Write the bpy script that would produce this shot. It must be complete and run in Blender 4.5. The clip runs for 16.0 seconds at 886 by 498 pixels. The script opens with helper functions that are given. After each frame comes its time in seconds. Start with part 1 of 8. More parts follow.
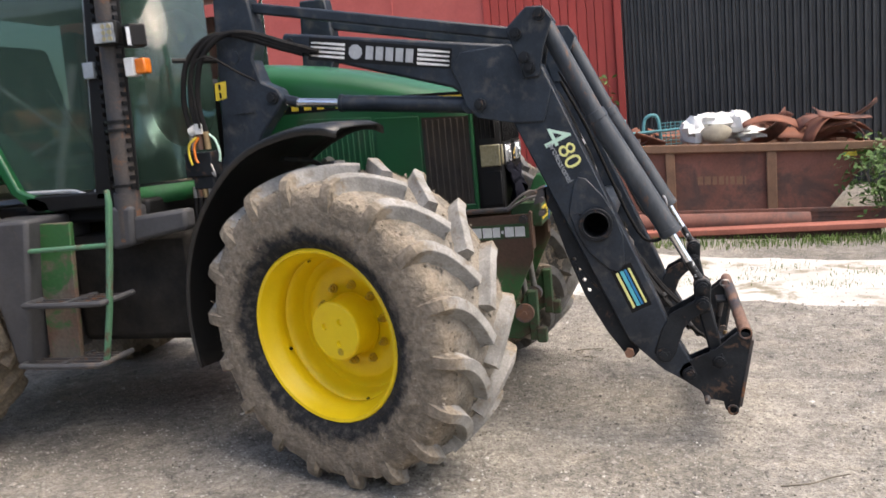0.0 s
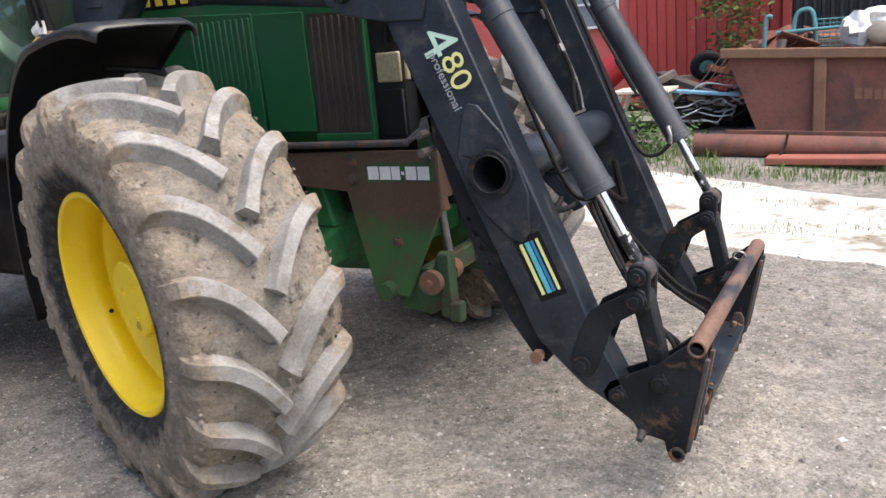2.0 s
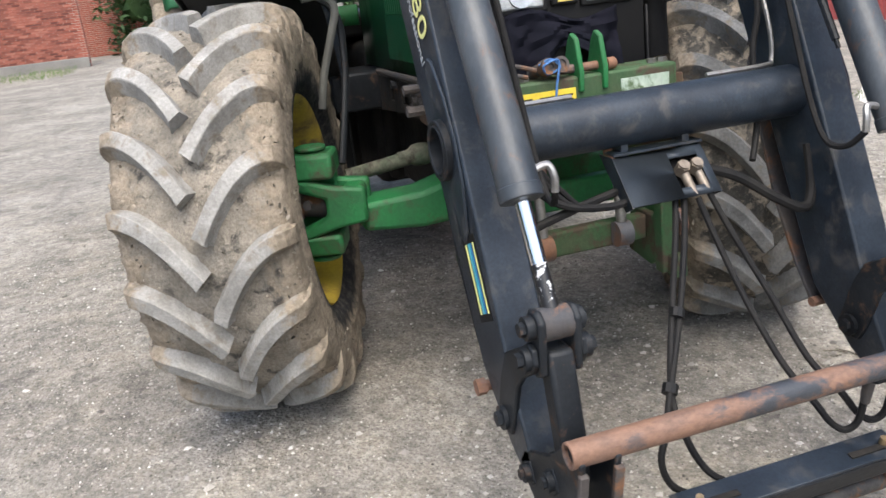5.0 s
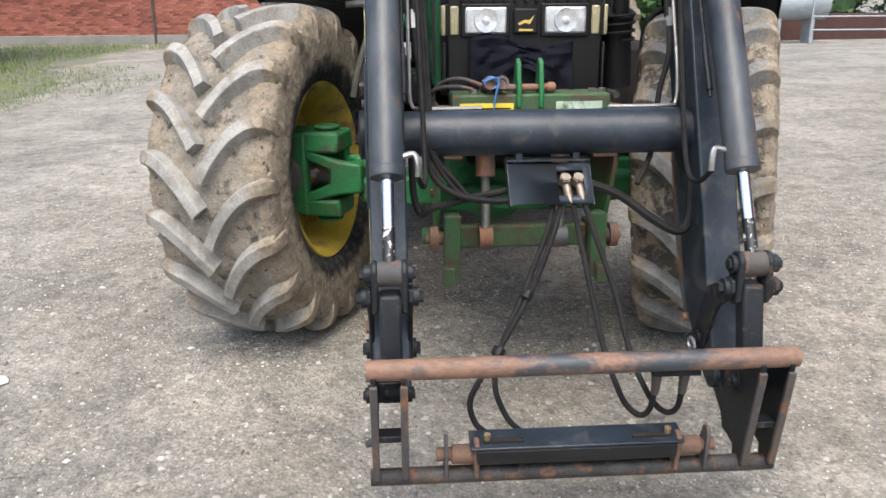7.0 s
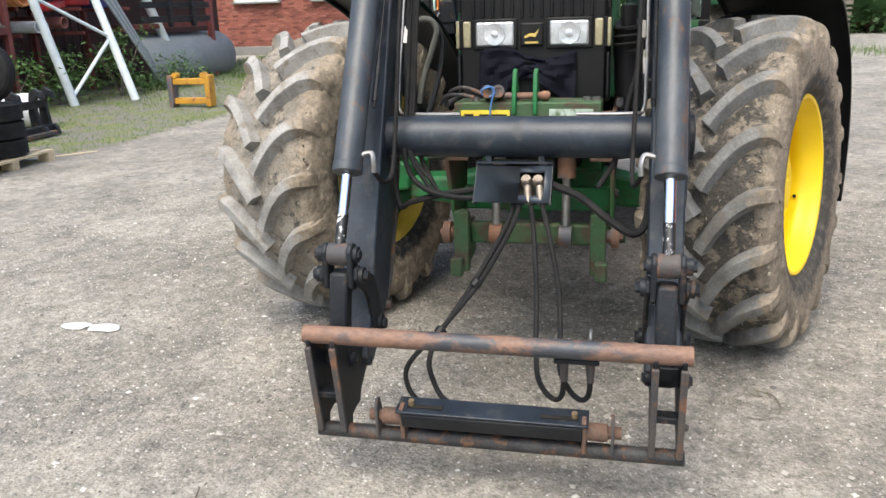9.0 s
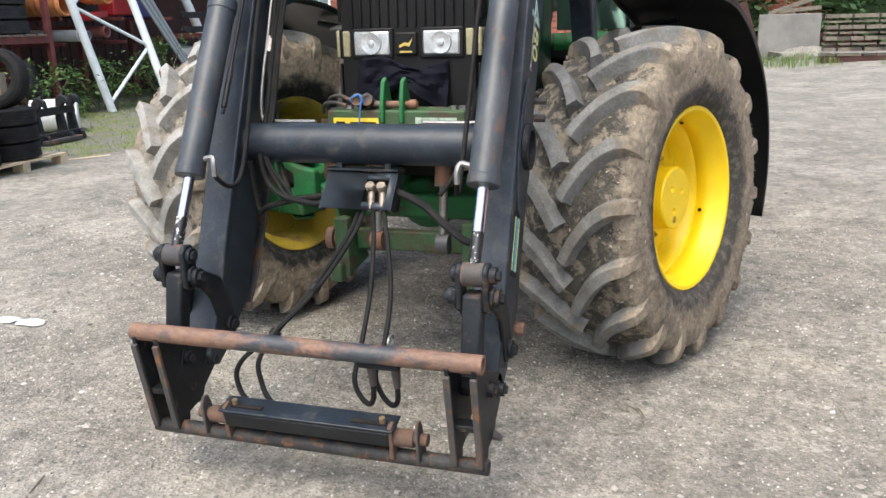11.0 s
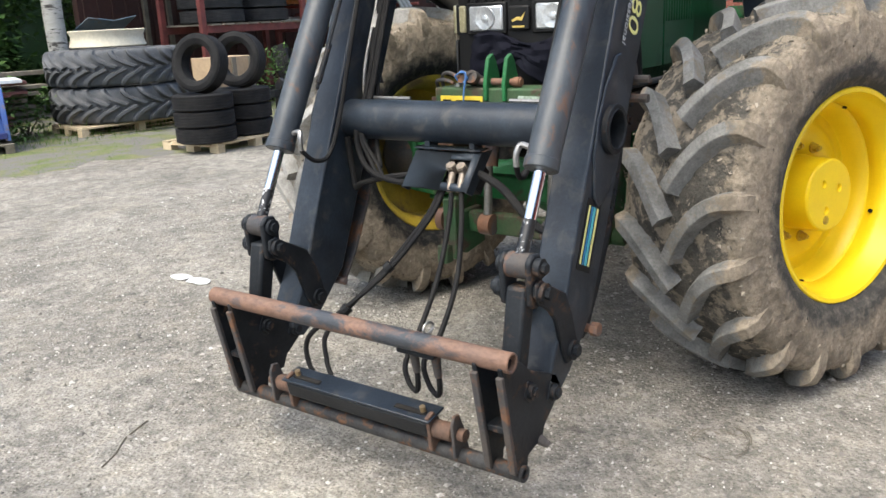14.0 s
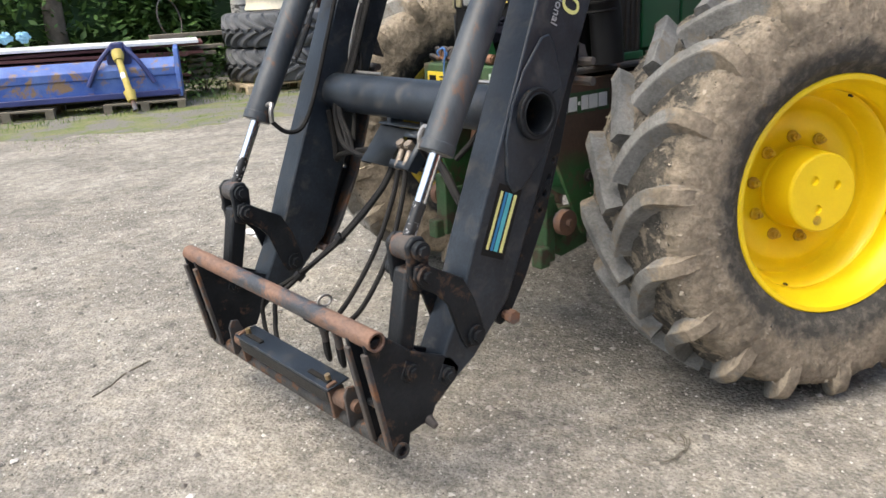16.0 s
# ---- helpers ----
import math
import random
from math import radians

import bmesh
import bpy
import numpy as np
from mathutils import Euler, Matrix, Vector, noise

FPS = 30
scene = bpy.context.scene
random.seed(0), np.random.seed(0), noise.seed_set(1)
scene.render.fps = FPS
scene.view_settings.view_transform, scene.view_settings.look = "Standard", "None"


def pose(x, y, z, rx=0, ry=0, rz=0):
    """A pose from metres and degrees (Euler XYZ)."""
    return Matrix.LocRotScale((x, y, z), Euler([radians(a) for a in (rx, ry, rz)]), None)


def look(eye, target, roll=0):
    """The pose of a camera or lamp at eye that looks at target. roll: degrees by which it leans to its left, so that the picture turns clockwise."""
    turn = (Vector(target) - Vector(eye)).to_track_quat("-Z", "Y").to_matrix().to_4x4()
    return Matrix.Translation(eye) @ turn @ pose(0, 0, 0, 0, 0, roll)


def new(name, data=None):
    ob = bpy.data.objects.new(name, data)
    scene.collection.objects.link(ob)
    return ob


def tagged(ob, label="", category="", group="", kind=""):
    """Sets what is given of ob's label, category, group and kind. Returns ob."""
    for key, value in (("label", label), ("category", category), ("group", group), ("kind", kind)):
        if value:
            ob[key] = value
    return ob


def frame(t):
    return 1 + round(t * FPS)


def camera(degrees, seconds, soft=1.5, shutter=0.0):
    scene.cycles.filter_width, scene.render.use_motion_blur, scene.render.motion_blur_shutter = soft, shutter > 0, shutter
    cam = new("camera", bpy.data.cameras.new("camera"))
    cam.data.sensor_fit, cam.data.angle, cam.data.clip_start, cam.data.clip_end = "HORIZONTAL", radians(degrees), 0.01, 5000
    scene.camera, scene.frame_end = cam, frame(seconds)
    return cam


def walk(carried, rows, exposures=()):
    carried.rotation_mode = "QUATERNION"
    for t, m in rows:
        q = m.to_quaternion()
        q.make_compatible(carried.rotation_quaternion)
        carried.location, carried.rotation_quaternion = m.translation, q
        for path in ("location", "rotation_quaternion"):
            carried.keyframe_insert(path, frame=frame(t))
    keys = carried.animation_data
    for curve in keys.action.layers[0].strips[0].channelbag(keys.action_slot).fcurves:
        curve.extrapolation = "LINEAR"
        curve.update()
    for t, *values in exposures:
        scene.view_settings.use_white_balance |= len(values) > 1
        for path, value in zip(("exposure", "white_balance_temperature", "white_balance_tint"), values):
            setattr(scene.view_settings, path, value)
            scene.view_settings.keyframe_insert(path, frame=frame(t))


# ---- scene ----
cam = camera(56.8, 16.0, soft=1.5, shutter=0.3)
PATH = [
    (0, (1.231, -4.204, 1.548), (0.703, -2.301, 1.232), -5.3),
    (0.5, (1.356, -3.814, 1.512), (0.769, -1.952, 1.08), -5.5),
    (1, (1.568, -3.487, 1.486), (0.831, -1.695, 0.987), -5.4),
    (1.5, (1.847, -3.172, 1.472), (0.949, -1.456, 0.973), -5.0),
    (2, (2.02, -2.8, 1.457), (1.057, -1.124, 0.941), -5.2),
    (2.5, (2.188, -2.517, 1.444), (1.014, -1.007, 0.861), -7.1),
    (3, (2.397, -2.23, 1.436), (1.004, -0.935, 0.818), -8.0),
    (3.5, (2.505, -1.91, 1.401), (1.023, -0.724, 0.771), -7.1),
    (4, (2.569, -1.634, 1.427), (0.96, -0.626, 0.8), -6.9),
    (4.2, (2.613, -1.512, 1.403), (0.929, -0.639, 0.77), -7.6),
    (6.3, (3.196, -0.706, 1.423), (1.303, -0.463, 0.828), -1.8),
    (6.5, (3.265, -0.637, 1.424), (1.366, -0.439, 0.83), -1.2),
    (6.6, (3.297, -0.61, 1.427), (1.396, -0.426, 0.832), -1.0),
    (7, (3.461, -0.49, 1.419), (1.552, -0.367, 0.835), -0.4),
    (7.5, (3.565, -0.289, 1.425), (1.658, -0.314, 0.821), -1.6),
    (8, (3.6, -0.013, 1.42), (1.705, -0.238, 0.821), -2.7),
    (8.5, (3.686, 0.186, 1.43), (1.802, -0.168, 0.859), -1.6),
    (9, (3.704, 0.383, 1.443), (1.835, -0.056, 0.882), -1.8),
    (9.5, (3.582, 0.624, 1.413), (1.732, 0.08, 0.879), -3.0),
    (10, (3.537, 0.812, 1.423), (1.694, 0.25, 0.888), -2.4),
    (10.2, (3.54, 0.874, 1.424), (1.695, 0.332, 0.877), -1.7),
    (12.3, (3.56, 1.323, 1.404), (1.757, 0.617, 0.905), -2.3),
    (12.5, (3.572, 1.328, 1.413), (1.774, 0.611, 0.909), -2.5),
    (13, (3.576, 1.348, 1.41), (1.8, 0.576, 0.908), -2.9),
    (13.5, (3.401, 1.44, 1.358), (1.734, 0.455, 0.856), -2.2),
    (14, (3.182, 1.556, 1.362), (1.622, 0.43, 0.815), -2.7),
    (14.5, (2.917, 1.633, 1.365), (1.423, 0.43, 0.799), -1.7),
    (15, (2.717, 1.775, 1.372), (1.391, 0.399, 0.781), -2.1),
    (15.5, (2.582, 1.969, 1.371), (1.361, 0.511, 0.753), -3.0),
    (16, (2.643, 2.179, 1.379), (1.424, 0.716, 0.767), -2.9),
]
walk(cam, [(t, look(eye, target, roll)) for t, eye, target, roll in PATH],
     [(0, 1.24, 6950, 12.5), (2, 1.25, 6600, 12.5), (4, 1.33, 6400, 9.5), (7, 1.34, 6450, 8), (9.5, 1.34, 6500, 6.5), (12.5, 1.33, 6500, 7), (14.5, 1.34, 6500, 5), (16, 1.31, 6750, 7)])

# ---- world and light ----
world = bpy.data.worlds.new("sky")
scene.world = world
world.use_nodes = True
wn = world.node_tree
sky = wn.nodes.new("ShaderNodeTexSky")
sky.sky_type, sky.sun_disc = "NISHITA", False
sky.sun_elevation, sky.sun_rotation = radians(62), radians(97)
sky.air_density, sky.dust_density, sky.ozone_density = 1.0, 4.0, 1.0
wn.nodes["Background"].inputs["Strength"].default_value = 0.15
wn.links.new(sky.outputs["Color"], wn.nodes["Background"].inputs["Color"])
sun = new("sun", bpy.data.lights.new("sun", "SUN"))
sun.data.energy, sun.data.angle, sun.data.color = 1.3, radians(50), (1.0, 0.965, 0.89)
SUN_AZ, SUN_EL = radians(97), radians(62)
sun.matrix_world = look((math.sin(SUN_AZ) * 20, math.cos(SUN_AZ) * 20, math.tan(SUN_EL) * 20), (0, 0, 0))


# ---- materials ----
def ramp(nt, fac, stops):
    r = nt.nodes.new("ShaderNodeValToRGB")
    el = r.color_ramp.elements
    while len(el) < len(stops):
        el.new(0.5)
    for e, (p, c) in zip(el, stops):
        e.position = p
        e.color = (*c, 1) if len(c) == 3 else c
    nt.links.new(fac, r.inputs[0])
    return r.outputs[0]


def grey(v):
    return (v, v, v)


def noise_tex(nt, scale, detail=4, rough=0.6, coords=None, distort=0.0):
    n = nt.nodes.new("ShaderNodeTexNoise")
    n.inputs["Scale"].default_value, n.inputs["Detail"].default_value = scale, detail
    n.inputs["Roughness"].default_value, n.inputs["Distortion"].default_value = rough, distort
    if coords is not None:
        nt.links.new(coords, n.inputs["Vector"])
    return n.outputs["Fac"]


def mix(nt, fac, a, b, blend="MIX"):
    m = nt.nodes.new("ShaderNodeMix")
    m.data_type, m.blend_type = "RGBA", blend
    for k, v in ((0, fac), (6, a), (7, b)):
        if isinstance(v, (int, float)):
            m.inputs[k].default_value = v
        elif isinstance(v, tuple):
            m.inputs[k].default_value = (*v, 1)
        else:
            nt.links.new(v, m.inputs[k])
    return m.outputs[2]


def material(name, base, base2=None, rough=0.6, metal=0.0, scale=6.0, patch=None, patch_col=None, patch_at=(0.55, 0.65),
             patch_rough=None, grain=60.0, grain_amt=0.25, bump=0.15, bump_scale=None, spec=0.5, coat=0.0, vary=0.0, axis=None):
    """A weathered surface: two base tones, patches of rust, mud or chipped paint, fine grain and relief."""
    m = bpy.data.materials.new(name)
    m.use_nodes = True
    nt = m.node_tree
    bsdf = nt.nodes["Principled BSDF"]
    tc = nt.nodes.new("ShaderNodeTexCoord")
    co = tc.outputs["Object"]
    if axis:
        mp = nt.nodes.new("ShaderNodeMapping")
        mp.inputs["Scale"].default_value = axis
        nt.links.new(co, mp.inputs["Vector"])
        co = mp.outputs["Vector"]
    base2 = base2 or tuple(c * 0.7 for c in base)
    col = mix(nt, ramp(nt, noise_tex(nt, scale, 5, 0.6, co), [(0.35, grey(0)), (0.65, grey(1))]), base, base2)
    fine = noise_tex(nt, grain, 3, 0.7, co)
    col = mix(nt, grain_amt, col, ramp(nt, fine, [(0.3, grey(0.2)), (0.7, grey(1.0))]), "MULTIPLY")
    if vary:
        oi = nt.nodes.new("ShaderNodeObjectInfo")
        col = mix(nt, vary, col, ramp(nt, oi.outputs["Random"], [(0.0, grey(0.35)), (1.0, grey(1.0))]), "MULTIPLY")
    rg = rough
    if patch:
        n = noise_tex(nt, patch, 8, 0.68, co, 0.4)
        f = ramp(nt, n, [(patch_at[0], grey(0)), (patch_at[1], grey(1))])
        pc = mix(nt, fine, patch_col, tuple(c * 0.55 for c in patch_col))
        col = mix(nt, f, col, pc)
        if patch_rough is not None:
            mr = nt.nodes.new("ShaderNodeMapRange")
            nt.links.new(f, mr.inputs[0])
            mr.inputs[3].default_value, mr.inputs[4].default_value = rough, patch_rough
            rg = mr.outputs[0]
            mm = nt.nodes.new("ShaderNodeMapRange")
            nt.links.new(f, mm.inputs[0])
            mm.inputs[3].default_value, mm.inputs[4].default_value = metal, 0.0
            nt.links.new(mm.outputs[0], bsdf.inputs["Metallic"])
    nt.links.new(col, bsdf.inputs["Base Color"])
    if isinstance(rg, float):
        mr = nt.nodes.new("ShaderNodeMapRange")
        nt.links.new(noise_tex(nt, scale * 3, 3, 0.6, co), mr.inputs[0])
        mr.inputs[3].default_value, mr.inputs[4].default_value = max(0.03, rg - 0.12), min(1, rg + 0.12)
        rg = mr.outputs[0]
        bsdf.inputs["Metallic"].default_value = metal
    nt.links.new(rg, bsdf.inputs["Roughness"])
    bsdf.inputs["Specular IOR Level"].default_value = spec
    bsdf.inputs["Coat Weight"].default_value = coat
    if bump:
        b = nt.nodes.new("ShaderNodeBump")
        b.inputs["Strength"].default_value, b.inputs["Distance"].default_value = bump, 0.01
        nt.links.new(noise_tex(nt, bump_scale or grain, 6, 0.65, co), b.inputs["Height"])
        nt.links.new(b.outputs[0], bsdf.inputs["Normal"])
    return m


def ground_material():
    """Compacted gravel yard: fine stones over dust, with worn lighter tracks."""
    m = bpy.data.materials.new("gravel")
    m.use_nodes = True
    nt = m.node_tree
    bsdf = nt.nodes["Principled BSDF"]
    co = nt.nodes.new("ShaderNodeTexCoord").outputs["Object"]
    big = noise_tex(nt, 0.9, 7, 0.66, co, 0.6)
    col = mix(nt, ramp(nt, big, [(0.35, grey(0)), (0.68, grey(1))]), (0.266, 0.248, 0.216), (0.460, 0.430, 0.376))
    mid = noise_tex(nt, 5.0, 8, 0.7, co, 0.5)
    col = mix(nt, 0.75, col, ramp(nt, mid, [(0.28, (0.36, 0.35, 0.35)), (0.48, grey(0.84)), (0.66, (1.06, 1.03, 0.97))]), "MULTIPLY")
    for sc, lo, hi, bright in ((55.0, 0.0, 0.42, (0.46, 0.44, 0.41)), (110.0, 0.0, 0.38, (0.10, 0.09, 0.085))):
        vo = nt.nodes.new("ShaderNodeTexVoronoi")
        vo.inputs["Scale"].default_value = sc
        nt.links.new(co, vo.inputs["Vector"])
        sep = nt.nodes.new("ShaderNodeSeparateColor")
        nt.links.new(vo.outputs["Color"], sep.inputs[0])
        pick = ramp(nt, sep.outputs[0], [(0.82, grey(0)), (0.84, grey(1))])
        near = ramp(nt, vo.outputs["Distance"], [(lo, grey(1)), (hi, grey(0))])
        col = mix(nt, mix(nt, 1.0, pick, near, "MULTIPLY"), col, bright)
    for sc, amt in ((62.0, 0.28), (115.0, 0.26)):
        vg = nt.nodes.new("ShaderNodeTexVoronoi")
        vg.inputs["Scale"].default_value = sc
        nt.links.new(co, vg.inputs["Vector"])
        sg = nt.nodes.new("ShaderNodeSeparateColor")
        nt.links.new(vg.outputs["Color"], sg.inputs[0])
        col = mix(nt, amt, col, ramp(nt, sg.outputs[1], [(0.0, grey(0.45)), (0.5, grey(0.95)), (1.0, grey(1.35))]), "MULTIPLY")
    # The coarsest of these tones puts shadows of small ridges into the colour.
    for sc, amt in ((14.0, 0.5), (38.0, 0.4), (150.0, 0.32)):
        fine = noise_tex(nt, sc, 5, 0.8, co)
        col = mix(nt, amt, col, ramp(nt, fine, [(0.34, grey(0.22)), (0.52, grey(0.85)), (0.66, grey(1.25))]), "MULTIPLY")
    nt.links.new(col, bsdf.inputs["Base Color"])
    bsdf.inputs["Roughness"].default_value = 0.95
    bsdf.inputs["Specular IOR Level"].default_value = 0.25
    vo2 = nt.nodes.new("ShaderNodeTexVoronoi")
    vo2.inputs["Scale"].default_value = 70.0
    nt.links.new(co, vo2.inputs["Vector"])
    h = mix(nt, 0.5, noise_tex(nt, 45.0, 8, 0.75, co), vo2.outputs["Distance"])
    b = nt.nodes.new("ShaderNodeBump")
    b.inputs["Strength"].default_value, b.inputs["Distance"].default_value = 0.75, 0.02
    nt.links.new(h, b.inputs["Height"])
    nt.links.new(b.outputs[0], bsdf.inputs["Normal"])
    return m


def brick_coat(name, c1, c2, mortar, scale):
    m = bpy.data.materials.new(name)
    m.use_nodes = True
    nt = m.node_tree
    bsdf = nt.nodes["Principled BSDF"]
    co = nt.nodes.new("ShaderNodeTexCoord").outputs["Object"]
    mp = nt.nodes.new("ShaderNodeMapping")
    mp.inputs["Rotation"].default_value = (radians(90), 0, radians(90))
    nt.links.new(co, mp.inputs["Vector"])
    br = nt.nodes.new("ShaderNodeTexBrick")
    br.inputs["Scale"].default_value = 1.0
    br.inputs["Brick Width"].default_value, br.inputs["Row Height"].default_value = 0.24 * scale, 0.075 * scale
    br.inputs["Mortar Size"].default_value = 0.006
    br.inputs["Color1"].default_value, br.inputs["Color2"].default_value = (*c1, 1), (*c2, 1)
    br.inputs["Mortar"].default_value = (*mortar, 1)
    sx = nt.nodes.new("ShaderNodeSeparateXYZ")
    nt.links.new(co, sx.inputs[0])
    cx = nt.nodes.new("ShaderNodeCombineXYZ")
    nt.links.new(sx.outputs["Y"], cx.inputs["X"])
    nt.links.new(sx.outputs["Z"], cx.inputs["Y"])
    nt.links.new(cx.outputs[0], br.inputs["Vector"])
    col = mix(nt, 0.5, br.outputs["Color"], ramp(nt, noise_tex(nt, 1.2, 6, 0.65, co), [(0.3, grey(0.45)), (0.7, grey(1.0))]), "MULTIPLY")
    nt.links.new(col, bsdf.inputs["Base Color"])
    bsdf.inputs["Roughness"].default_value = 0.9
    b = nt.nodes.new("ShaderNodeBump")
    b.inputs["Strength"].default_value, b.inputs["Distance"].default_value, b.invert = 0.4, 0.01, True
    nt.links.new(br.outputs["Fac"], b.inputs["Height"])
    nt.links.new(b.outputs[0], bsdf.inputs["Normal"])
    return m


def glass_material(name, tint, rough=0.05, see=0.5):
    m = bpy.data.materials.new(name)
    m.use_nodes = True
    bsdf = m.node_tree.nodes["Principled BSDF"]
    bsdf.inputs["Base Color"].default_value = (*tint, 1)
    bsdf.inputs["Roughness"].default_value = rough
    bsdf.inputs["Transmission Weight"].default_value = see
    bsdf.inputs["IOR"].default_value = 1.45
    return m


def crumb_material(name, stops):
    """Lumps of their own shade."""
    m = bpy.data.materials.new(name)
    m.use_nodes = True
    nt = m.node_tree
    bsdf = nt.nodes["Principled BSDF"]
    gi = nt.nodes.new("ShaderNodeNewGeometry")
    nt.links.new(ramp(nt, gi.outputs["Random Per Island"], stops), bsdf.inputs["Base Color"])
    bsdf.inputs["Roughness"].default_value = 0.95
    bsdf.inputs["Specular IOR Level"].default_value = 0.2
    return m


GRAVEL = ground_material()
MUD = crumb_material("mud_lumps", [(0.0, (0.05, 0.045, 0.038)), (0.25, (0.14, 0.122, 0.098)), (0.5, (0.24, 0.207, 0.165)), (1.0, (0.33, 0.288, 0.232))])
def tread_coat(name, clean, clean2, stain, mud, shoulder, speck=0.4, relief=0.9, bead=None, patch_at=(0.56, 0.64)):
    """Worn rubber; dried mud covers it from the shoulder outwards with a ragged edge, and stops short of the rim."""
    m = material(name, clean, clean2, 0.85, scale=9, patch=15, patch_col=stain, patch_at=patch_at, patch_rough=0.9, grain=110, grain_amt=speck, bump=relief, bump_scale=70, spec=0.25)
    nt = m.node_tree
    bsdf = nt.nodes["Principled BSDF"]
    under = bsdf.inputs["Base Color"].links[0].from_socket
    co = nt.nodes.new("ShaderNodeTexCoord").outputs["Object"]
    sep = nt.nodes.new("ShaderNodeSeparateXYZ")
    nt.links.new(co, sep.inputs[0])

    def calc(op, a, b, c=None):
        n = nt.nodes.new("ShaderNodeMath")
        n.operation = op
        for k, v in enumerate((a, b, c)):
            if v is None:
                continue
            if isinstance(v, (int, float)):
                n.inputs[k].default_value = v
            else:
                nt.links.new(v, n.inputs[k])
        return n.outputs[0]

    wide = calc("MULTIPLY_ADD", noise_tex(nt, 22, 6, 0.7, co), 0.22, calc("ABSOLUTE", sep.outputs["Y"], 0))
    cover = ramp(nt, wide, [(shoulder, grey(0)), (shoulder + 0.035, grey(1))])
    crust = mix(nt, ramp(nt, noise_tex(nt, 45, 6, 0.75, co), [(0.36, grey(0)), (0.60, grey(1))]), tuple(c * 0.55 for c in mud), mud)
    crust = mix(nt, ramp(nt, noise_tex(nt, 9, 5, 0.65, co, 0.5), [(0.50, grey(0)), (0.64, grey(0.75))]), crust, tuple(c * 0.42 for c in mud))
    col = mix(nt, cover, under, crust)
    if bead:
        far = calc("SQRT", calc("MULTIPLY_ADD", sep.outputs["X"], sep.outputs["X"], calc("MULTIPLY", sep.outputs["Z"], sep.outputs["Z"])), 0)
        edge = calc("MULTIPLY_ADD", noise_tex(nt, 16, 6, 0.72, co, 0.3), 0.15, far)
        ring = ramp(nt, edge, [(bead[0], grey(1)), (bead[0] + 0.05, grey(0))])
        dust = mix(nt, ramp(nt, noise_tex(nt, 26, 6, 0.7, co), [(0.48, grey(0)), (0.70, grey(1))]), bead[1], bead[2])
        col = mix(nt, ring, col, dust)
    nt.links.new(col, bsdf.inputs["Base Color"])
    return m


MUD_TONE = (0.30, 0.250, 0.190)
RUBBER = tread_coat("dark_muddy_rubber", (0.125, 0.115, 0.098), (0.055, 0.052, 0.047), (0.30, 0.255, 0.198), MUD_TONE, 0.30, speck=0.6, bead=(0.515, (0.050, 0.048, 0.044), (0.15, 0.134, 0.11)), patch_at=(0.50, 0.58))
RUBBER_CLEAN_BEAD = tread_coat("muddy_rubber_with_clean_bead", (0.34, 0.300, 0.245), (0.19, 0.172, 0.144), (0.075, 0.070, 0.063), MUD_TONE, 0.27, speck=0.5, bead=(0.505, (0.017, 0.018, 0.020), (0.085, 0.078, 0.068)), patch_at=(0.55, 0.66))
LUG = tread_coat("worn_lug_rubber", (0.27, 0.268, 0.258), (0.145, 0.143, 0.135), (0.22, 0.190, 0.150), MUD_TONE, 0.30, 0.45, 0.5, patch_at=(0.54, 0.66))
LUG_DUSTY = tread_coat("dusty_lug_rubber", (0.39, 0.378, 0.355), (0.24, 0.232, 0.215), (0.24, 0.205, 0.162), MUD_TONE, 0.295, 0.40, 0.5, patch_at=(0.55, 0.68))
TYRE_BLACK = material("black_tyre_rubber", (0.009, 0.009, 0.010), (0.018, 0.0175, 0.0175), 0.8, spec=0.22, scale=9, grain=80, bump=0.25)
YELLOW = material("yellow_rim_paint", (0.86, 0.62, 0.012), (0.80, 0.55, 0.01), 0.38, scale=4, patch=9, patch_col=(0.30, 0.19, 0.04),
                  patch_at=(0.70, 0.76), patch_rough=0.7, grain=140, grain_amt=0.08, bump=0.03, spec=0.4)
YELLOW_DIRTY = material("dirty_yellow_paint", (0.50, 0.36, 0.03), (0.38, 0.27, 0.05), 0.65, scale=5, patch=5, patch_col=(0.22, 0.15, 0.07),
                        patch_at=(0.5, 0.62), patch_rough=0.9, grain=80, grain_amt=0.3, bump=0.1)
GREEN = material("green_tractor_paint", (0.010, 0.105, 0.036), (0.010, 0.080, 0.031), 0.36, scale=2.5, patch=3.5, patch_col=(0.075, 0.10, 0.065),
                 patch_at=(0.56, 0.78), patch_rough=0.8, grain=150, grain_amt=0.15, bump=0.03, spec=0.5)
GREEN_CAST = material("green_cast_iron", (0.012, 0.17, 0.045), (0.02, 0.12, 0.04), 0.6, scale=6, patch=7, patch_col=(0.09, 0.07, 0.045),
                      patch_at=(0.54, 0.66), patch_rough=0.9, grain=70, grain_amt=0.3, bump=0.25)
GREEN_OLD = material("worn_green_paint", (0.026, 0.100, 0.034), (0.055, 0.085, 0.038), 0.7, scale=5, patch=9, patch_col=(0.085, 0.062, 0.042),
                     patch_at=(0.50, 0.60), patch_rough=0.9, grain=80, grain_amt=0.35, bump=0.2)
PLATE_BROWN = material("rusty_brown_plate", (0.115, 0.062, 0.040), (0.085, 0.055, 0.035), 0.75, scale=4, patch=2.5, patch_col=(0.07, 0.095, 0.04),
                       patch_at=(0.52, 0.66), patch_rough=0.7, grain=90, grain_amt=0.35, bump=0.2)


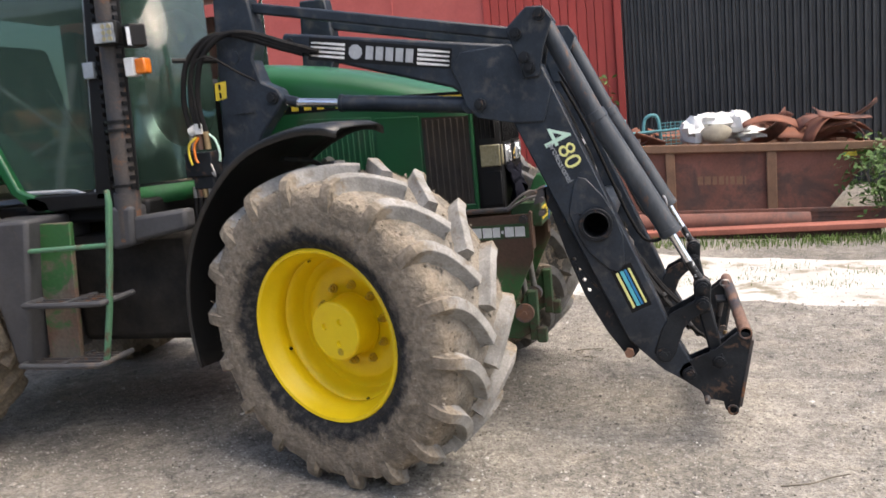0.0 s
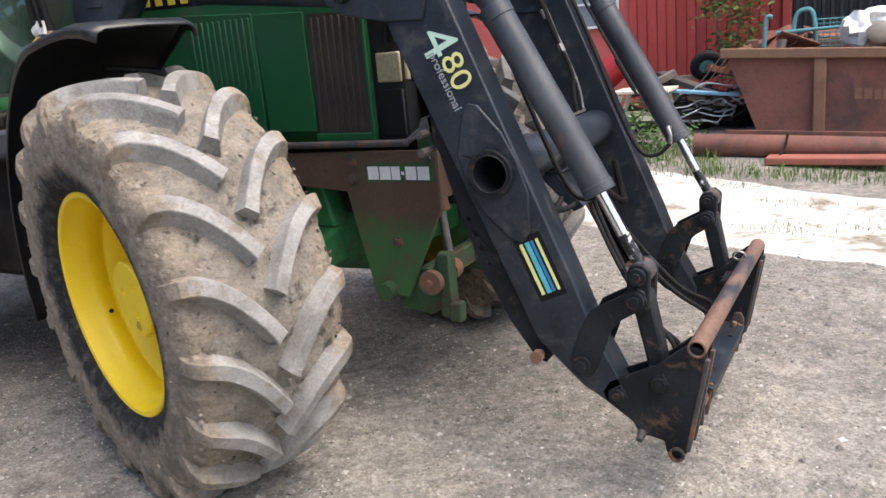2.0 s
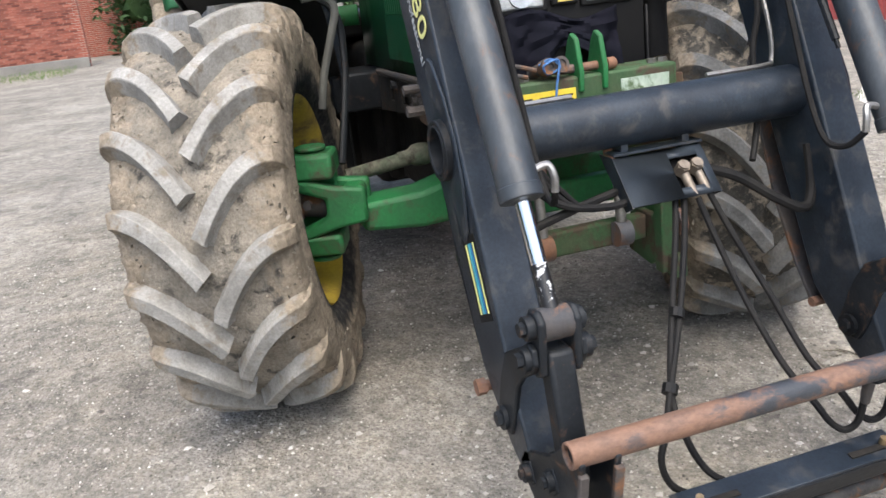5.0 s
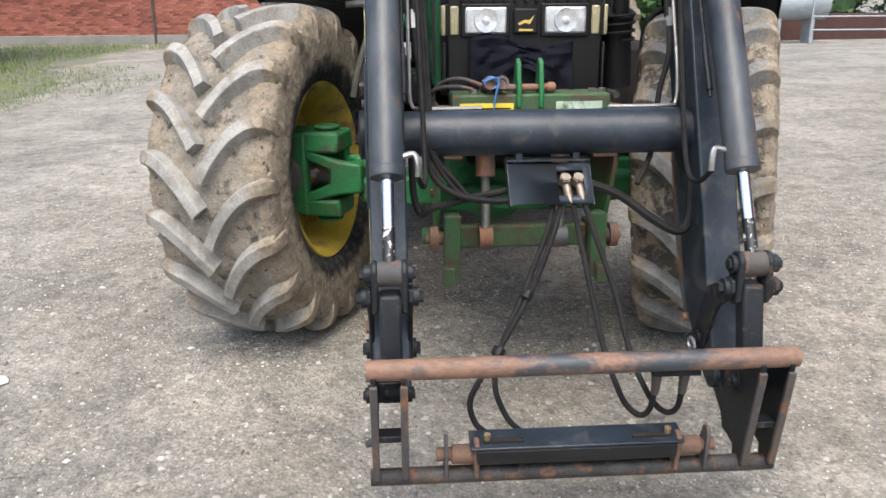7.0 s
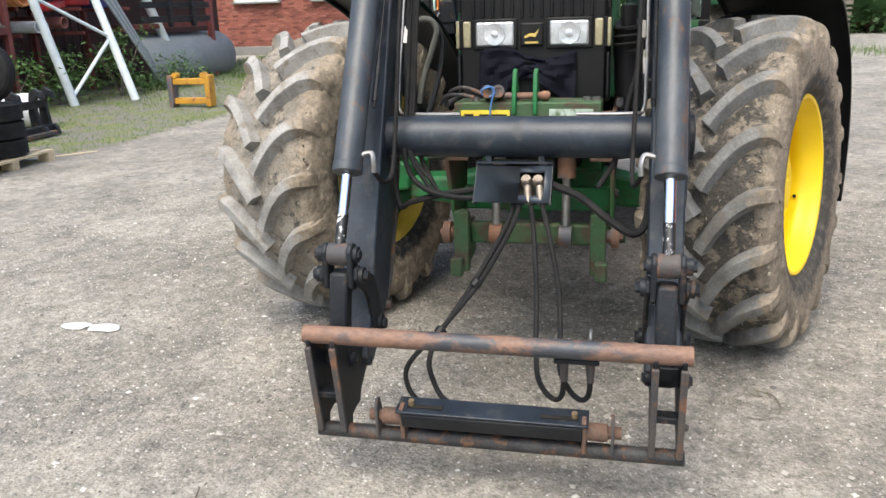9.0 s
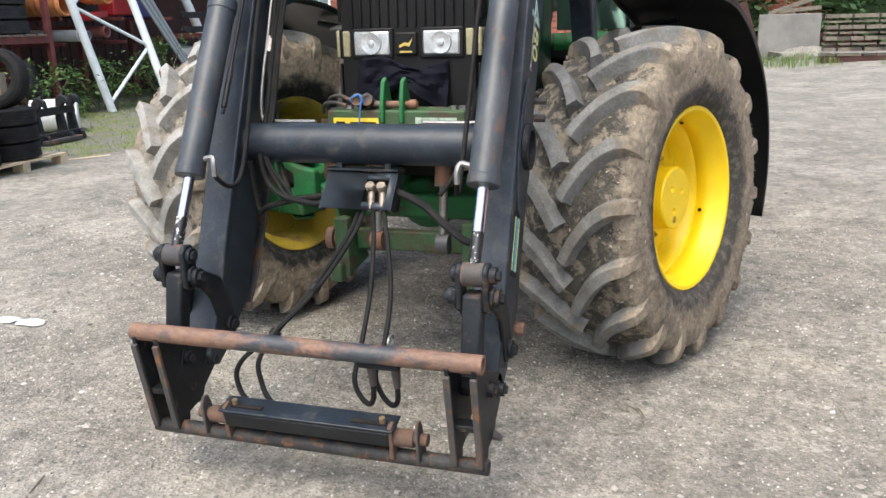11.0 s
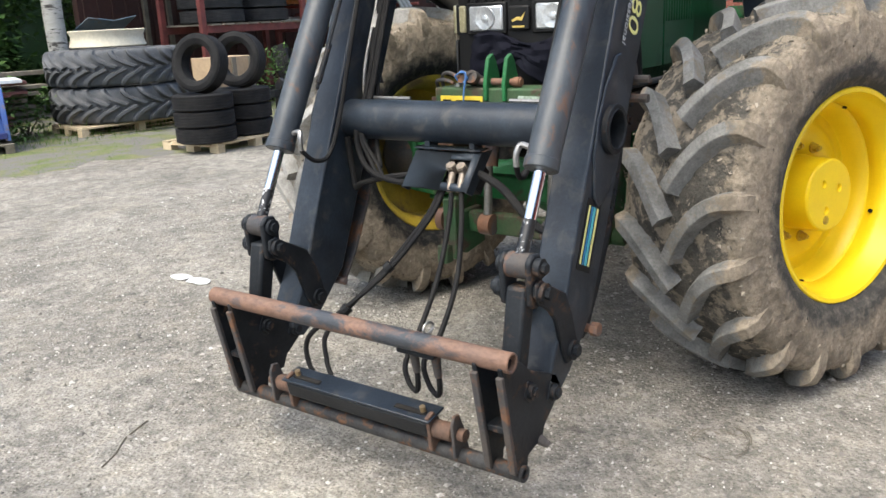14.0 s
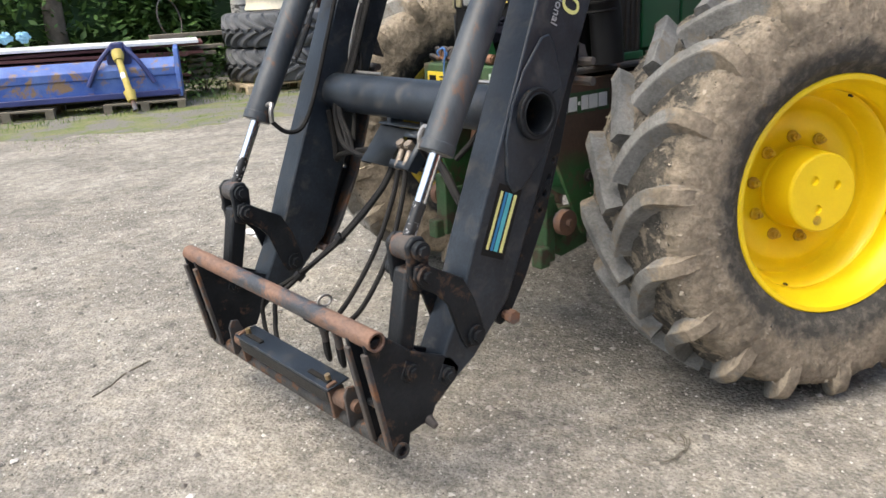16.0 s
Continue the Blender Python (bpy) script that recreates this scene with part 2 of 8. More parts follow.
def paint_below(mat, level, spread, col):
    """The lower part of a plate keeps its older paint, with a ragged edge."""
    nt = mat.node_tree
    bsdf = nt.nodes["Principled BSDF"]
    top = bsdf.inputs["Base Color"].links[0].from_socket
    co = nt.nodes.new("ShaderNodeTexCoord").outputs["Object"]
    sep = nt.nodes.new("ShaderNodeSeparateXYZ")
    nt.links.new(co, sep.inputs[0])
    add = nt.nodes.new("ShaderNodeMath")
    add.operation = "MULTIPLY_ADD"
    nt.links.new(noise_tex(nt, 7, 6, 0.7, co), add.inputs[0])
    add.inputs[1].default_value = spread
    nt.links.new(sep.outputs["Z"], add.inputs[2])
    worn = mix(nt, ramp(nt, noise_tex(nt, 12, 6, 0.7, co), [(0.5, grey(0)), (0.66, grey(1))]), col, (0.10, 0.062, 0.042))
    nt.links.new(mix(nt, ramp(nt, add.outputs[0], [(level, grey(1)), (level + 0.10, grey(0))]), top, worn), bsdf.inputs["Base Color"])


paint_below(PLATE_BROWN, 0.84, 0.22, (0.035, 0.115, 0.034))
BLACK = material("black_loader_paint", (0.009, 0.014, 0.022), (0.026, 0.036, 0.050), 0.40, scale=6, patch=13, patch_col=(0.105, 0.098, 0.09),
                 patch_at=(0.53, 0.76), patch_rough=0.85, grain=120, grain_amt=0.5, bump=0.12, spec=0.42)
BLACK_WORN = material("scuffed_black_paint", (0.007, 0.0085, 0.011), (0.020, 0.023, 0.027), 0.5, spec=0.22, scale=6, patch=17, patch_col=(0.14, 0.085, 0.055),
                      patch_at=(0.57, 0.70), patch_rough=0.85, grain=100, grain_amt=0.35, bump=0.15)
FENDER = material("black_fender_plastic", (0.010, 0.011, 0.012), (0.018, 0.018, 0.018), 0.34, scale=5, patch=6, patch_col=(0.10, 0.088, 0.07), patch_at=(0.60, 0.75), patch_rough=0.8, grain=80, grain_amt=0.3, bump=0.05, spec=0.5)
BLACK_PLASTIC = material("black_plastic", (0.007, 0.007, 0.008), (0.012, 0.012, 0.012), 0.5, spec=0.22, scale=4, grain=150, bump=0.08)
HOSE = material("black_hose_rubber", (0.010, 0.010, 0.011), (0.019, 0.018, 0.017), 0.7, spec=0.15, scale=12, grain=150, bump=0.1)
RUST = material("rusty_steel", (0.235, 0.115, 0.065), (0.15, 0.095, 0.075), 0.72, 0.1, scale=8, patch=4, patch_col=(0.10, 0.105, 0.12),
                patch_at=(0.47, 0.58), patch_rough=0.5, grain=90, grain_amt=0.3, bump=0.2)
RUST_DARK = material("dark_rusty_steel", (0.085, 0.07, 0.06), (0.05, 0.05, 0.055), 0.7, 0.1, scale=9, patch=8, patch_col=(0.24, 0.11, 0.05),
                     patch_at=(0.54, 0.66), patch_rough=0.9, grain=90, grain_amt=0.35, bump=0.25)
CHROME = material("chrome_rod", (0.75, 0.76, 0.78), (0.65, 0.66, 0.68), 0.12, 1.0, scale=10, grain=100, grain_amt=0.05, bump=0.0)
STEEL = material("grey_steel", (0.38, 0.37, 0.36), (0.26, 0.25, 0.24), 0.42, 0.8, scale=14, patch=9, patch_col=(0.20, 0.12, 0.07),
                 patch_at=(0.58, 0.68), patch_rough=0.85, grain=100, grain_amt=0.3, bump=0.1)
ZINC = material("galvanised_steel", (0.42, 0.46, 0.49), (0.34, 0.38, 0.41), 0.5, 0.5, scale=6, grain=60, bump=0.05)


# ---- building helpers ----
from mathutils import geometry


class Mesh:
    """Collects vertices and faces of one part."""

    def __init__(self):
        self.v, self.f = [], []

    def add(self, verts, faces):
        n = len(self.v)
        self.v += [tuple(p) for p in verts]
        self.f += [tuple(i + n for i in f) for f in faces]
        return self

    def box(self, c, s, rz=0.0, ry=0.0, rx=0.0):
        m = Matrix.Translation(c) @ Euler((radians(rx), radians(ry), radians(rz))).to_matrix().to_4x4()
        h = [x / 2 for x in s]
        vs = [m @ Vector((sx * h[0], sy * h[1], sz * h[2])) for sz in (-1, 1) for sx, sy in ((-1, -1), (1, -1), (1, 1), (-1, 1))]
        return self.add(vs, [(0, 3, 2, 1), (4, 5, 6, 7), (0, 1, 5, 4), (1, 2, 6, 5), (2, 3, 7, 6), (3, 0, 4, 7)])

    def prism(self, pts, lo, hi, plane="xz"):
        """A polygon in a plane, made thick along the third axis."""
        n = len(pts)
        area = sum(pts[i][0] * pts[(i + 1) % n][1] - pts[(i + 1) % n][0] * pts[i][1] for i in range(n))
        if area < 0:
            pts = pts[::-1]
        put = {"xz": lambda p, t: (p[0], t, p[1]), "xy": lambda p, t: (p[0], p[1], t), "yz": lambda p, t: (t, p[0], p[1])}[plane]
        vs = [put(p, lo) for p in pts] + [put(p, hi) for p in pts]
        fs = [tuple(range(n)), tuple(range(2 * n - 1, n - 1, -1))] + [(i, i + n, (i + 1) % n + n, (i + 1) % n) for i in range(n)]
        if plane != "xz":
            fs = [f[::-1] for f in fs]
        return self.add(vs, fs)

    def plate(self, pts, holes, lo, hi, n=28):
        """A polygon in xz with round holes (x, z, radius), made thick along y."""
        area = sum(pts[i][0] * pts[(i + 1) % len(pts)][1] - pts[(i + 1) % len(pts)][0] * pts[i][1] for i in range(len(pts)))
        loops = [[Vector((x, z, 0)) for x, z in (pts if area > 0 else pts[::-1])]]
        for cx, cz, r in holes:
            loops.append([Vector((cx + r * math.cos(2 * math.pi * i / n), cz - r * math.sin(2 * math.pi * i / n), 0)) for i in range(n)])
        flat = [p for q in loops for p in q]
        k = len(flat)
        tris = [tuple(f) for f in geometry.tessellate_polygon(loops)]
        fs = tris + [tuple(i + k for i in f[::-1]) for f in tris]
        o = 0
        for q in loops:
            m = len(q)
            fs += [(o + i, o + i + k, o + (i + 1) % m + k, o + (i + 1) % m) for i in range(m)]
            o += m
        return self.add([(p.x, lo, p.y) for p in flat] + [(p.x, hi, p.y) for p in flat], fs)

    def rod(self, a, b, r, r2=None, n=16, bore=0.0):
        """A round bar from a to b, or a tube with a bore."""
        a, b = Vector(a), Vector(b)
        d = (b - a).normalized()
        u = d.orthogonal().normalized()
        w = d.cross(u)
        r2 = r if r2 is None else r2
        ring = lambda p, q: [p + q * (math.cos(2 * math.pi * i / n) * u + math.sin(2 * math.pi * i / n) * w) for i in range(n)]
        side = [(i, (i + 1) % n, (i + 1) % n + n, i + n) for i in range(n)]
        if not bore:
            return self.add(ring(a, r) + ring(b, r2), side + [tuple(range(n - 1, -1, -1)), tuple(range(n, 2 * n))])
        vs = ring(a, r) + ring(b, r2) + ring(b, bore) + ring(a, bore)
        fs = []
        for k in range(4):
            fs += [(i + k * n, (i + 1) % n + k * n, (i + 1) % n + (k + 1) % 4 * n, i + (k + 1) % 4 * n) for i in range(n)]
        return self.add(vs, fs)

    def hose(self, pts, r, n=8, steps=6):
        """A round line through points, smoothly bent."""
        p = [Vector(q) for q in pts]
        line = []
        for i in range(len(p) - 1):
            a, b, c, d = p[max(i - 1, 0)], p[i], p[i + 1], p[min(i + 2, len(p) - 1)]
            for s in range(steps):
                t = s / steps
                line.append(0.5 * (2 * b + (c - a) * t + (2 * a - 5 * b + 4 * c - d) * t * t + (3 * b - a - 3 * c + d) * t ** 3))
        line.append(p[-1])
        u = None
        vs, fs = [], []
        for i, q in enumerate(line):
            d = (line[min(i + 1, len(line) - 1)] - line[max(i - 1, 0)]).normalized()
            u = d.orthogonal().normalized() if u is None else (u - d * u.dot(d)).normalized()
            w = d.cross(u)
            vs += [q + r * (math.cos(2 * math.pi * k / n) * u + math.sin(2 * math.pi * k / n) * w) for k in range(n)]
            if i:
                o = (i - 1) * n
                fs += [(o + k, o + (k + 1) % n, o + n + (k + 1) % n, o + n + k) for k in range(n)]
        fs += [tuple(range(n - 1, -1, -1)), tuple(range(len(vs) - n, len(vs)))]
        return self.add(vs, fs)

    def lathe(self, prof, n=48, m=None, closed=False):
        """A profile of (radius, along) turned round the y axis."""
        k = len(prof)
        vs = [(r * math.cos(2 * math.pi * i / n), a, r * math.sin(2 * math.pi * i / n)) for i in range(n) for r, a in prof]
        last = k if closed else k - 1
        fs = [(i * k + j, i * k + (j + 1) % k, (i + 1) % n * k + (j + 1) % k, (i + 1) % n * k + j) for i in range(n) for j in range(last)]
        if m is not None:
            vs = [m @ Vector(v) for v in vs]
        return self.add(vs, fs)

    def sheet(self, rows):
        """A grid of points."""
        k = len(rows[0])
        vs = [p for r in rows for p in r]
        return self.add(vs, [(i * k + j, i * k + j + 1, (i + 1) * k + j + 1, (i + 1) * k + j) for i in range(len(rows) - 1) for j in range(k - 1)])

    def moved(self, m):
        self.v = [tuple(m @ Vector(p)) for p in self.v]
        return self

    def data(self, name, mat, smooth=35):
        me = bpy.data.meshes.new(name)
        me.from_pydata(self.v, [], self.f)
        me.materials.append(mat)
        bm = bmesh.new()
        bm.from_mesh(me)
        bmesh.ops.recalc_face_normals(bm, faces=bm.faces)
        bm.to_mesh(me)
        bm.free()
        if smooth:
            me.polygons.foreach_set("use_smooth", [True] * len(me.polygons))
            me.set_sharp_from_angle(angle=radians(smooth))
        return me


def thing(name, label, category, at=(0, 0, 0), group="", kind=""):
    ob = new(name)
    ob.empty_display_size = 0.1
    ob.location = at
    ob.matrix_basis = Matrix.Translation(at)
    return tagged(ob, label, category, group, kind)


def part(name, mesh, mat, parent, label="", bevel=0.0, thick=0.0, smooth=35, kind=""):
    """One mesh of a thing, built in world places."""
    ob = new(name, mesh.data(name, mat, smooth))
    if parent is not None:
        ob.parent = parent
        ob.matrix_parent_inverse = parent.matrix_basis.inverted_safe() if parent.parent is None else Matrix.Identity(4)
    if thick:
        so = ob.modifiers.new("thick", "SOLIDIFY")
        so.thickness, so.offset = thick, 0.0
    if bevel:
        be = ob.modifiers.new("bevel", "BEVEL")
        be.width, be.segments, be.limit_method, be.angle_limit = bevel, 2, "ANGLE", radians(40)
        be.harden_normals = False
    return tagged(ob, label, kind=kind)


def solo(name, mesh, mat, label, category, group="", kind="", bevel=0.0, thick=0.0, smooth=35):
    ob = part(name, mesh, mat, None, "", bevel, thick, smooth)
    return tagged(ob, label, category, group, kind)


def lerp(a, b, t):
    return a + (b - a) * t


def words(name, text, size, m, mat, parent, label="", extrude=0.0006, bold=0.0, shear=0.0, width=None):
    """Lettering in the built-in font, turned into a mesh; m takes its plane (x right, y up) to the world."""
    cu = bpy.data.curves.new(name, "FONT")
    cu.body, cu.size, cu.extrude, cu.offset, cu.shear = text, size, extrude, bold, shear
    cu.align_x, cu.align_y = "CENTER", "CENTER"
    tmp = bpy.data.objects.new(name, cu)
    scene.collection.objects.link(tmp)
    bpy.context.view_layer.update()
    me = bpy.data.meshes.new_from_object(tmp.evaluated_get(bpy.context.evaluated_depsgraph_get()))
    bpy.data.objects.remove(tmp)
    if width:
        xs = [v.co.x for v in me.vertices]
        k = width / (max(xs) - min(xs))
        me.transform(Matrix.Diagonal((k, 1, 1, 1)))
    me.transform(m)
    me.name = name
    me.materials.clear()
    me.materials.append(mat)
    ob = new(name, me)
    if parent is not None:
        ob.parent = parent
        ob.matrix_parent_inverse = parent.matrix_basis.inverted_safe() if parent.parent is None else Matrix.Identity(4)
    return tagged(ob, label)


def facing(origin, right, up):
    """The plane of a sign: origin, the way the text runs, and its up."""
    r, u = Vector(right).normalized(), Vector(up).normalized()
    n = r.cross(u)
    m = Matrix((r, u, n)).transposed().to_4x4()
    m.translation = origin
    return m


# ---- ground ----
def hill(x, y):
    """The yard falls slightly ahead of the tractor; it rises a little towards the scrap by the red building and swells gently elsewhere."""
    lean = -0.025 * min(max(x - 0.5, -1.5), 1.3) - 0.012 * min(max(y, -1.0), 1.0)
    lean *= min(max((9.0 - math.hypot(x, y)) / 5.0, 0), 1)
    rise = lean + 0.12 * min(max((y - 3.2) / 2.2, 0), 1) * min(max((3.0 - x) / 2.2, 0), 1)
    flat = min(max((math.hypot(x - 0.5, y) - 3.5) / 3, 0), 1)
    return rise + flat * 0.03 * noise.noise((x * 0.25, y * 0.25, 0.0))


def build_ground():
    near = [i * 0.4 for i in range(-30, 31)]
    far = [12.0 * 1.55 ** i for i in range(1, 12)]
    axis = sorted([-f for f in far] + near + far)
    ob = solo("ground", Mesh().sheet([[(x, y, hill(x, y)) for y in axis] for x in axis]), GRAVEL,
              "grey compacted gravel yard with small stones", "ground", kind="structure")
    return ob


build_ground()

# ---- tractor ----
WHEEL_R = 0.70
RW, LW = (-0.089, -0.962, 0.710), (0.026, 0.884, 0.682)
STEER_R, STEER_L = -18.4, -22.8
PHASE_R, PHASE_L = 0.88, 0.46
LEAN = 2.9  # caster leans both steered wheels over


def tyre_radius(a, half, r):
    """Outer carcass radius over the width."""
    t = min(abs(a) / half, 1)
    return r - 0.018 * t ** 2 - 0.03 * t ** 8


def tyre_meshes(r=WHEEL_R, half=0.252, rim=0.355, lugs=18, lug_h=0.054, fine=True, phase=0.0):
    """Carcass, tread bars and caked mud of a farm tyre round the y axis, +y outwards; the bars meet low at the front."""
    carc = Mesh()
    body = r - lug_h
    prof = [(rim + 0.006, half * 0.76), (rim + 0.018, half * 0.85), (rim + 0.06, half * 0.98), (rim + 0.12, half * 1.02), (body - 0.10, half * 1.02), (body - 0.05, half * 0.98)]
    over = [(tyre_radius(half * 0.93 * math.cos(math.pi * k / 10), half, body), half * 0.93 * math.cos(math.pi * k / 10)) for k in range(0, 11)]
    full = prof + over + [(p, -a) for p, a in prof[::-1]]
    if fine:
        dense = []
        for (r0, a0), (r1, a1) in zip(full, full[1:]):
            k = max(1, int(math.hypot(r1 - r0, a1 - a0) / 0.013))
            dense += [(lerp(r0, r1, i / k), lerp(a0, a1, i / k)) for i in range(k)]
        full = dense + [full[-1]]
    n = 320 if fine else 96
    vs, fs = [], []
    k = len(full)
    for i in range(n):
        t = 2 * math.pi * i / n
        c, s = math.cos(t), math.sin(t)
        for rr, a in full:
            w = 0.0
            if rr > rim + 0.05:
                q = (c * rr, a, s * rr)
                w = 0.008 * noise.noise(Vector(q) * 13)
                if fine:
                    w += 0.006 * noise.noise(Vector(q) * 42) + 0.004 * noise.noise(Vector(q) * 90)
            w *= min(max((rr - rim - 0.07) / 0.05, 0), 1)
            side = w if abs(a) > half * 0.9 else 0
            vs.append(((rr + w) * c, a + math.copysign(side, a), (rr + w) * s))
    fs = [(i * k + j, i * k + j + 1, (i + 1) % n * k + j + 1, (i + 1) % n * k + j) for i in range(n) for j in range(k - 1)]
    carc.add(vs, fs)
    tread = Mesh()
    pitch = 2 * math.pi / lugs
    for side in (1, -1):
        for i in range(lugs):
            t0 = pitch * (i + phase + (0.5 if side < 0 else 0))
            rings = []
            jit = 0.012 * noise.noise((i * 3.1, side * 2.0, 0.5))
            steps = 18
            for s in range(steps + 1):
                u = s / steps
                v = min(u / 0.78, 1)
                drop = max(0, (u - 0.78) / 0.22)
                a = side * lerp(0.012, half * 0.965, v)
                # the bar runs steeply near the middle, flattens to the shoulder and ends as a block down the side
                ang = t0 + 0.315 * (1 - (1 - v) ** 1.9) + jit
                base = tyre_radius(a, half, body) - 0.02 - drop * 0.10
                top = tyre_radius(a, half, r) - drop ** 1.25 * 0.115
                wide = lerp(0.037, 0.049, v) * (1 - 0.10 * drop)
                dang = 0.315 * 1.9 * (1 - min(v, 0.985)) ** 0.9
                slope = math.atan2(dang * r, half * 0.965)
                wt = wide / 2 / r / max(math.cos(slope), 0.42)
                row = []
                # flared foot, steep flank with a rounded edge, flat top
                for off, rad in ((-2.05, base), (-1.22, lerp(base, top, 0.74)), (-1.05, lerp(base, top, 0.95)), (-0.90, top), (0.90, top), (1.05, lerp(base, top, 0.95)), (1.20, lerp(base, top, 0.74)), (1.85, base)):
                    wob = (0.004 if rad == base else 0.0022 + 0.005 * drop) * noise.noise((i * 5.0 + u * 9, off * 2, side * 7.0))
                    # the nose comes to a slanting chisel point
                    tip = max(0, 1 - u / 0.07)
                    nose = -side * 0.016 * off * tip
                    th = ang + off * wt * (1 - 0.62 * tip)
                    aa = a + nose + side * (0.026 * min(drop * 1.8, 1) * (1 - 0.5 * drop) if rad != base else -0.010 * (drop > 0))
                    row.append(((rad + wob) * math.cos(th), aa, (rad + wob) * math.sin(th)))
                rings.append(row)
            o = len(tread.v)
            k = len(rings[0])
            for row in rings:
                tread.v += row
            for s in range(steps):
                for c in range(k - 1):
                    tread.f.append((o + s * k + c, o + s * k + c + 1, o + (s + 1) * k + c + 1, o + (s + 1) * k + c))
            tread.f.append(tuple(o + c for c in range(k)))
            e = o + steps * k
            tread.f.append(tuple(e + c for c in range(k - 1, -1, -1)))
    mud = Mesh()
    rng = random.Random(int(r * 1000))
    for i in range(5200 if fine else 300):
        t = rng.uniform(0, 2 * math.pi)
        if noise.noise((math.cos(t) * 5, math.sin(t) * 5, i % 7)) < -0.25:
            continue
        pick = rng.random()
        sg = rng.choice((-1, 1))
        if pick < 0.42:
            rr = lerp(rim + 0.10, body - 0.02, rng.random() ** 0.7)
            a = sg * half * (1.015 if rr < body - 0.10 else 0.97)
        elif pick < 0.70:
            a = sg * half * rng.uniform(0.72, 0.93)
            rr = tyre_radius(a, half, body) - 0.003
        else:
            a = half * rng.uniform(-0.9, 0.9)
            rr = tyre_radius(a, half, body)
        size = lerp(0.002, 0.0105, rng.random() ** 2.6)
        q = Vector((rr * math.cos(t), a, rr * math.sin(t)))
        ax = [Vector((rng.uniform(-1, 1), rng.uniform(-1, 1), rng.uniform(-1, 1))).normalized() for _ in range(3)]
        pts = [q + v * size * rng.uniform(0.5, 1.2) for v in (ax[0], ax[1], ax[2], -ax[0], -ax[1], -ax[2])]
        mud.add(pts, [(0, 1, 2), (1, 3, 2), (3, 4, 2), (4, 0, 2), (1, 0, 5), (3, 1, 5), (4, 3, 5), (0, 4, 5)])
    return carc, tread, mud


def hub_cap(front=0.147, r=0.122):
    """Planetary hub: a flat face with three recessed sockets and a plug."""
    ring = lambda cx, cz, rad, n: [Vector((cx + rad * math.cos(2 * math.pi * i / n), cz + rad * math.sin(2 * math.pi * i / n), 0)) for i in range(n)]
    outer = ring(0, 0, r, 48)
    spots = [(0.056 * math.cos(radians(a)), 0.056 * math.sin(radians(a))) for a in (50, 160, 290)]
    holes = [ring(cx, cz, 0.0155, 14) for cx, cz in spots]
    pts = outer + [p for h in holes for p in h]
    hub = Mesh().add([(p.x, front, p.y) for p in pts], [tuple(f) for f in geometry.tessellate_polygon([outer] + holes)])
    for (cx, cz), h in zip(spots, holes):
        low = ring(cx, cz, 0.012, 14)
        vs = [(p.x, front, p.y) for p in h] + [(p.x, front - 0.011, p.y) for p in low]
        hub.add(vs, [(i, (i + 1) % 14, 14 + (i + 1) % 14, 14 + i) for i in range(14)] + [tuple(range(14, 28))])
    hub.lathe([(r, front), (0.127, front - 0.003), (0.130, front - 0.009), (0.134, 0.030), (0.137, 0.024), (0.137, 0.010)], 48)
    return hub


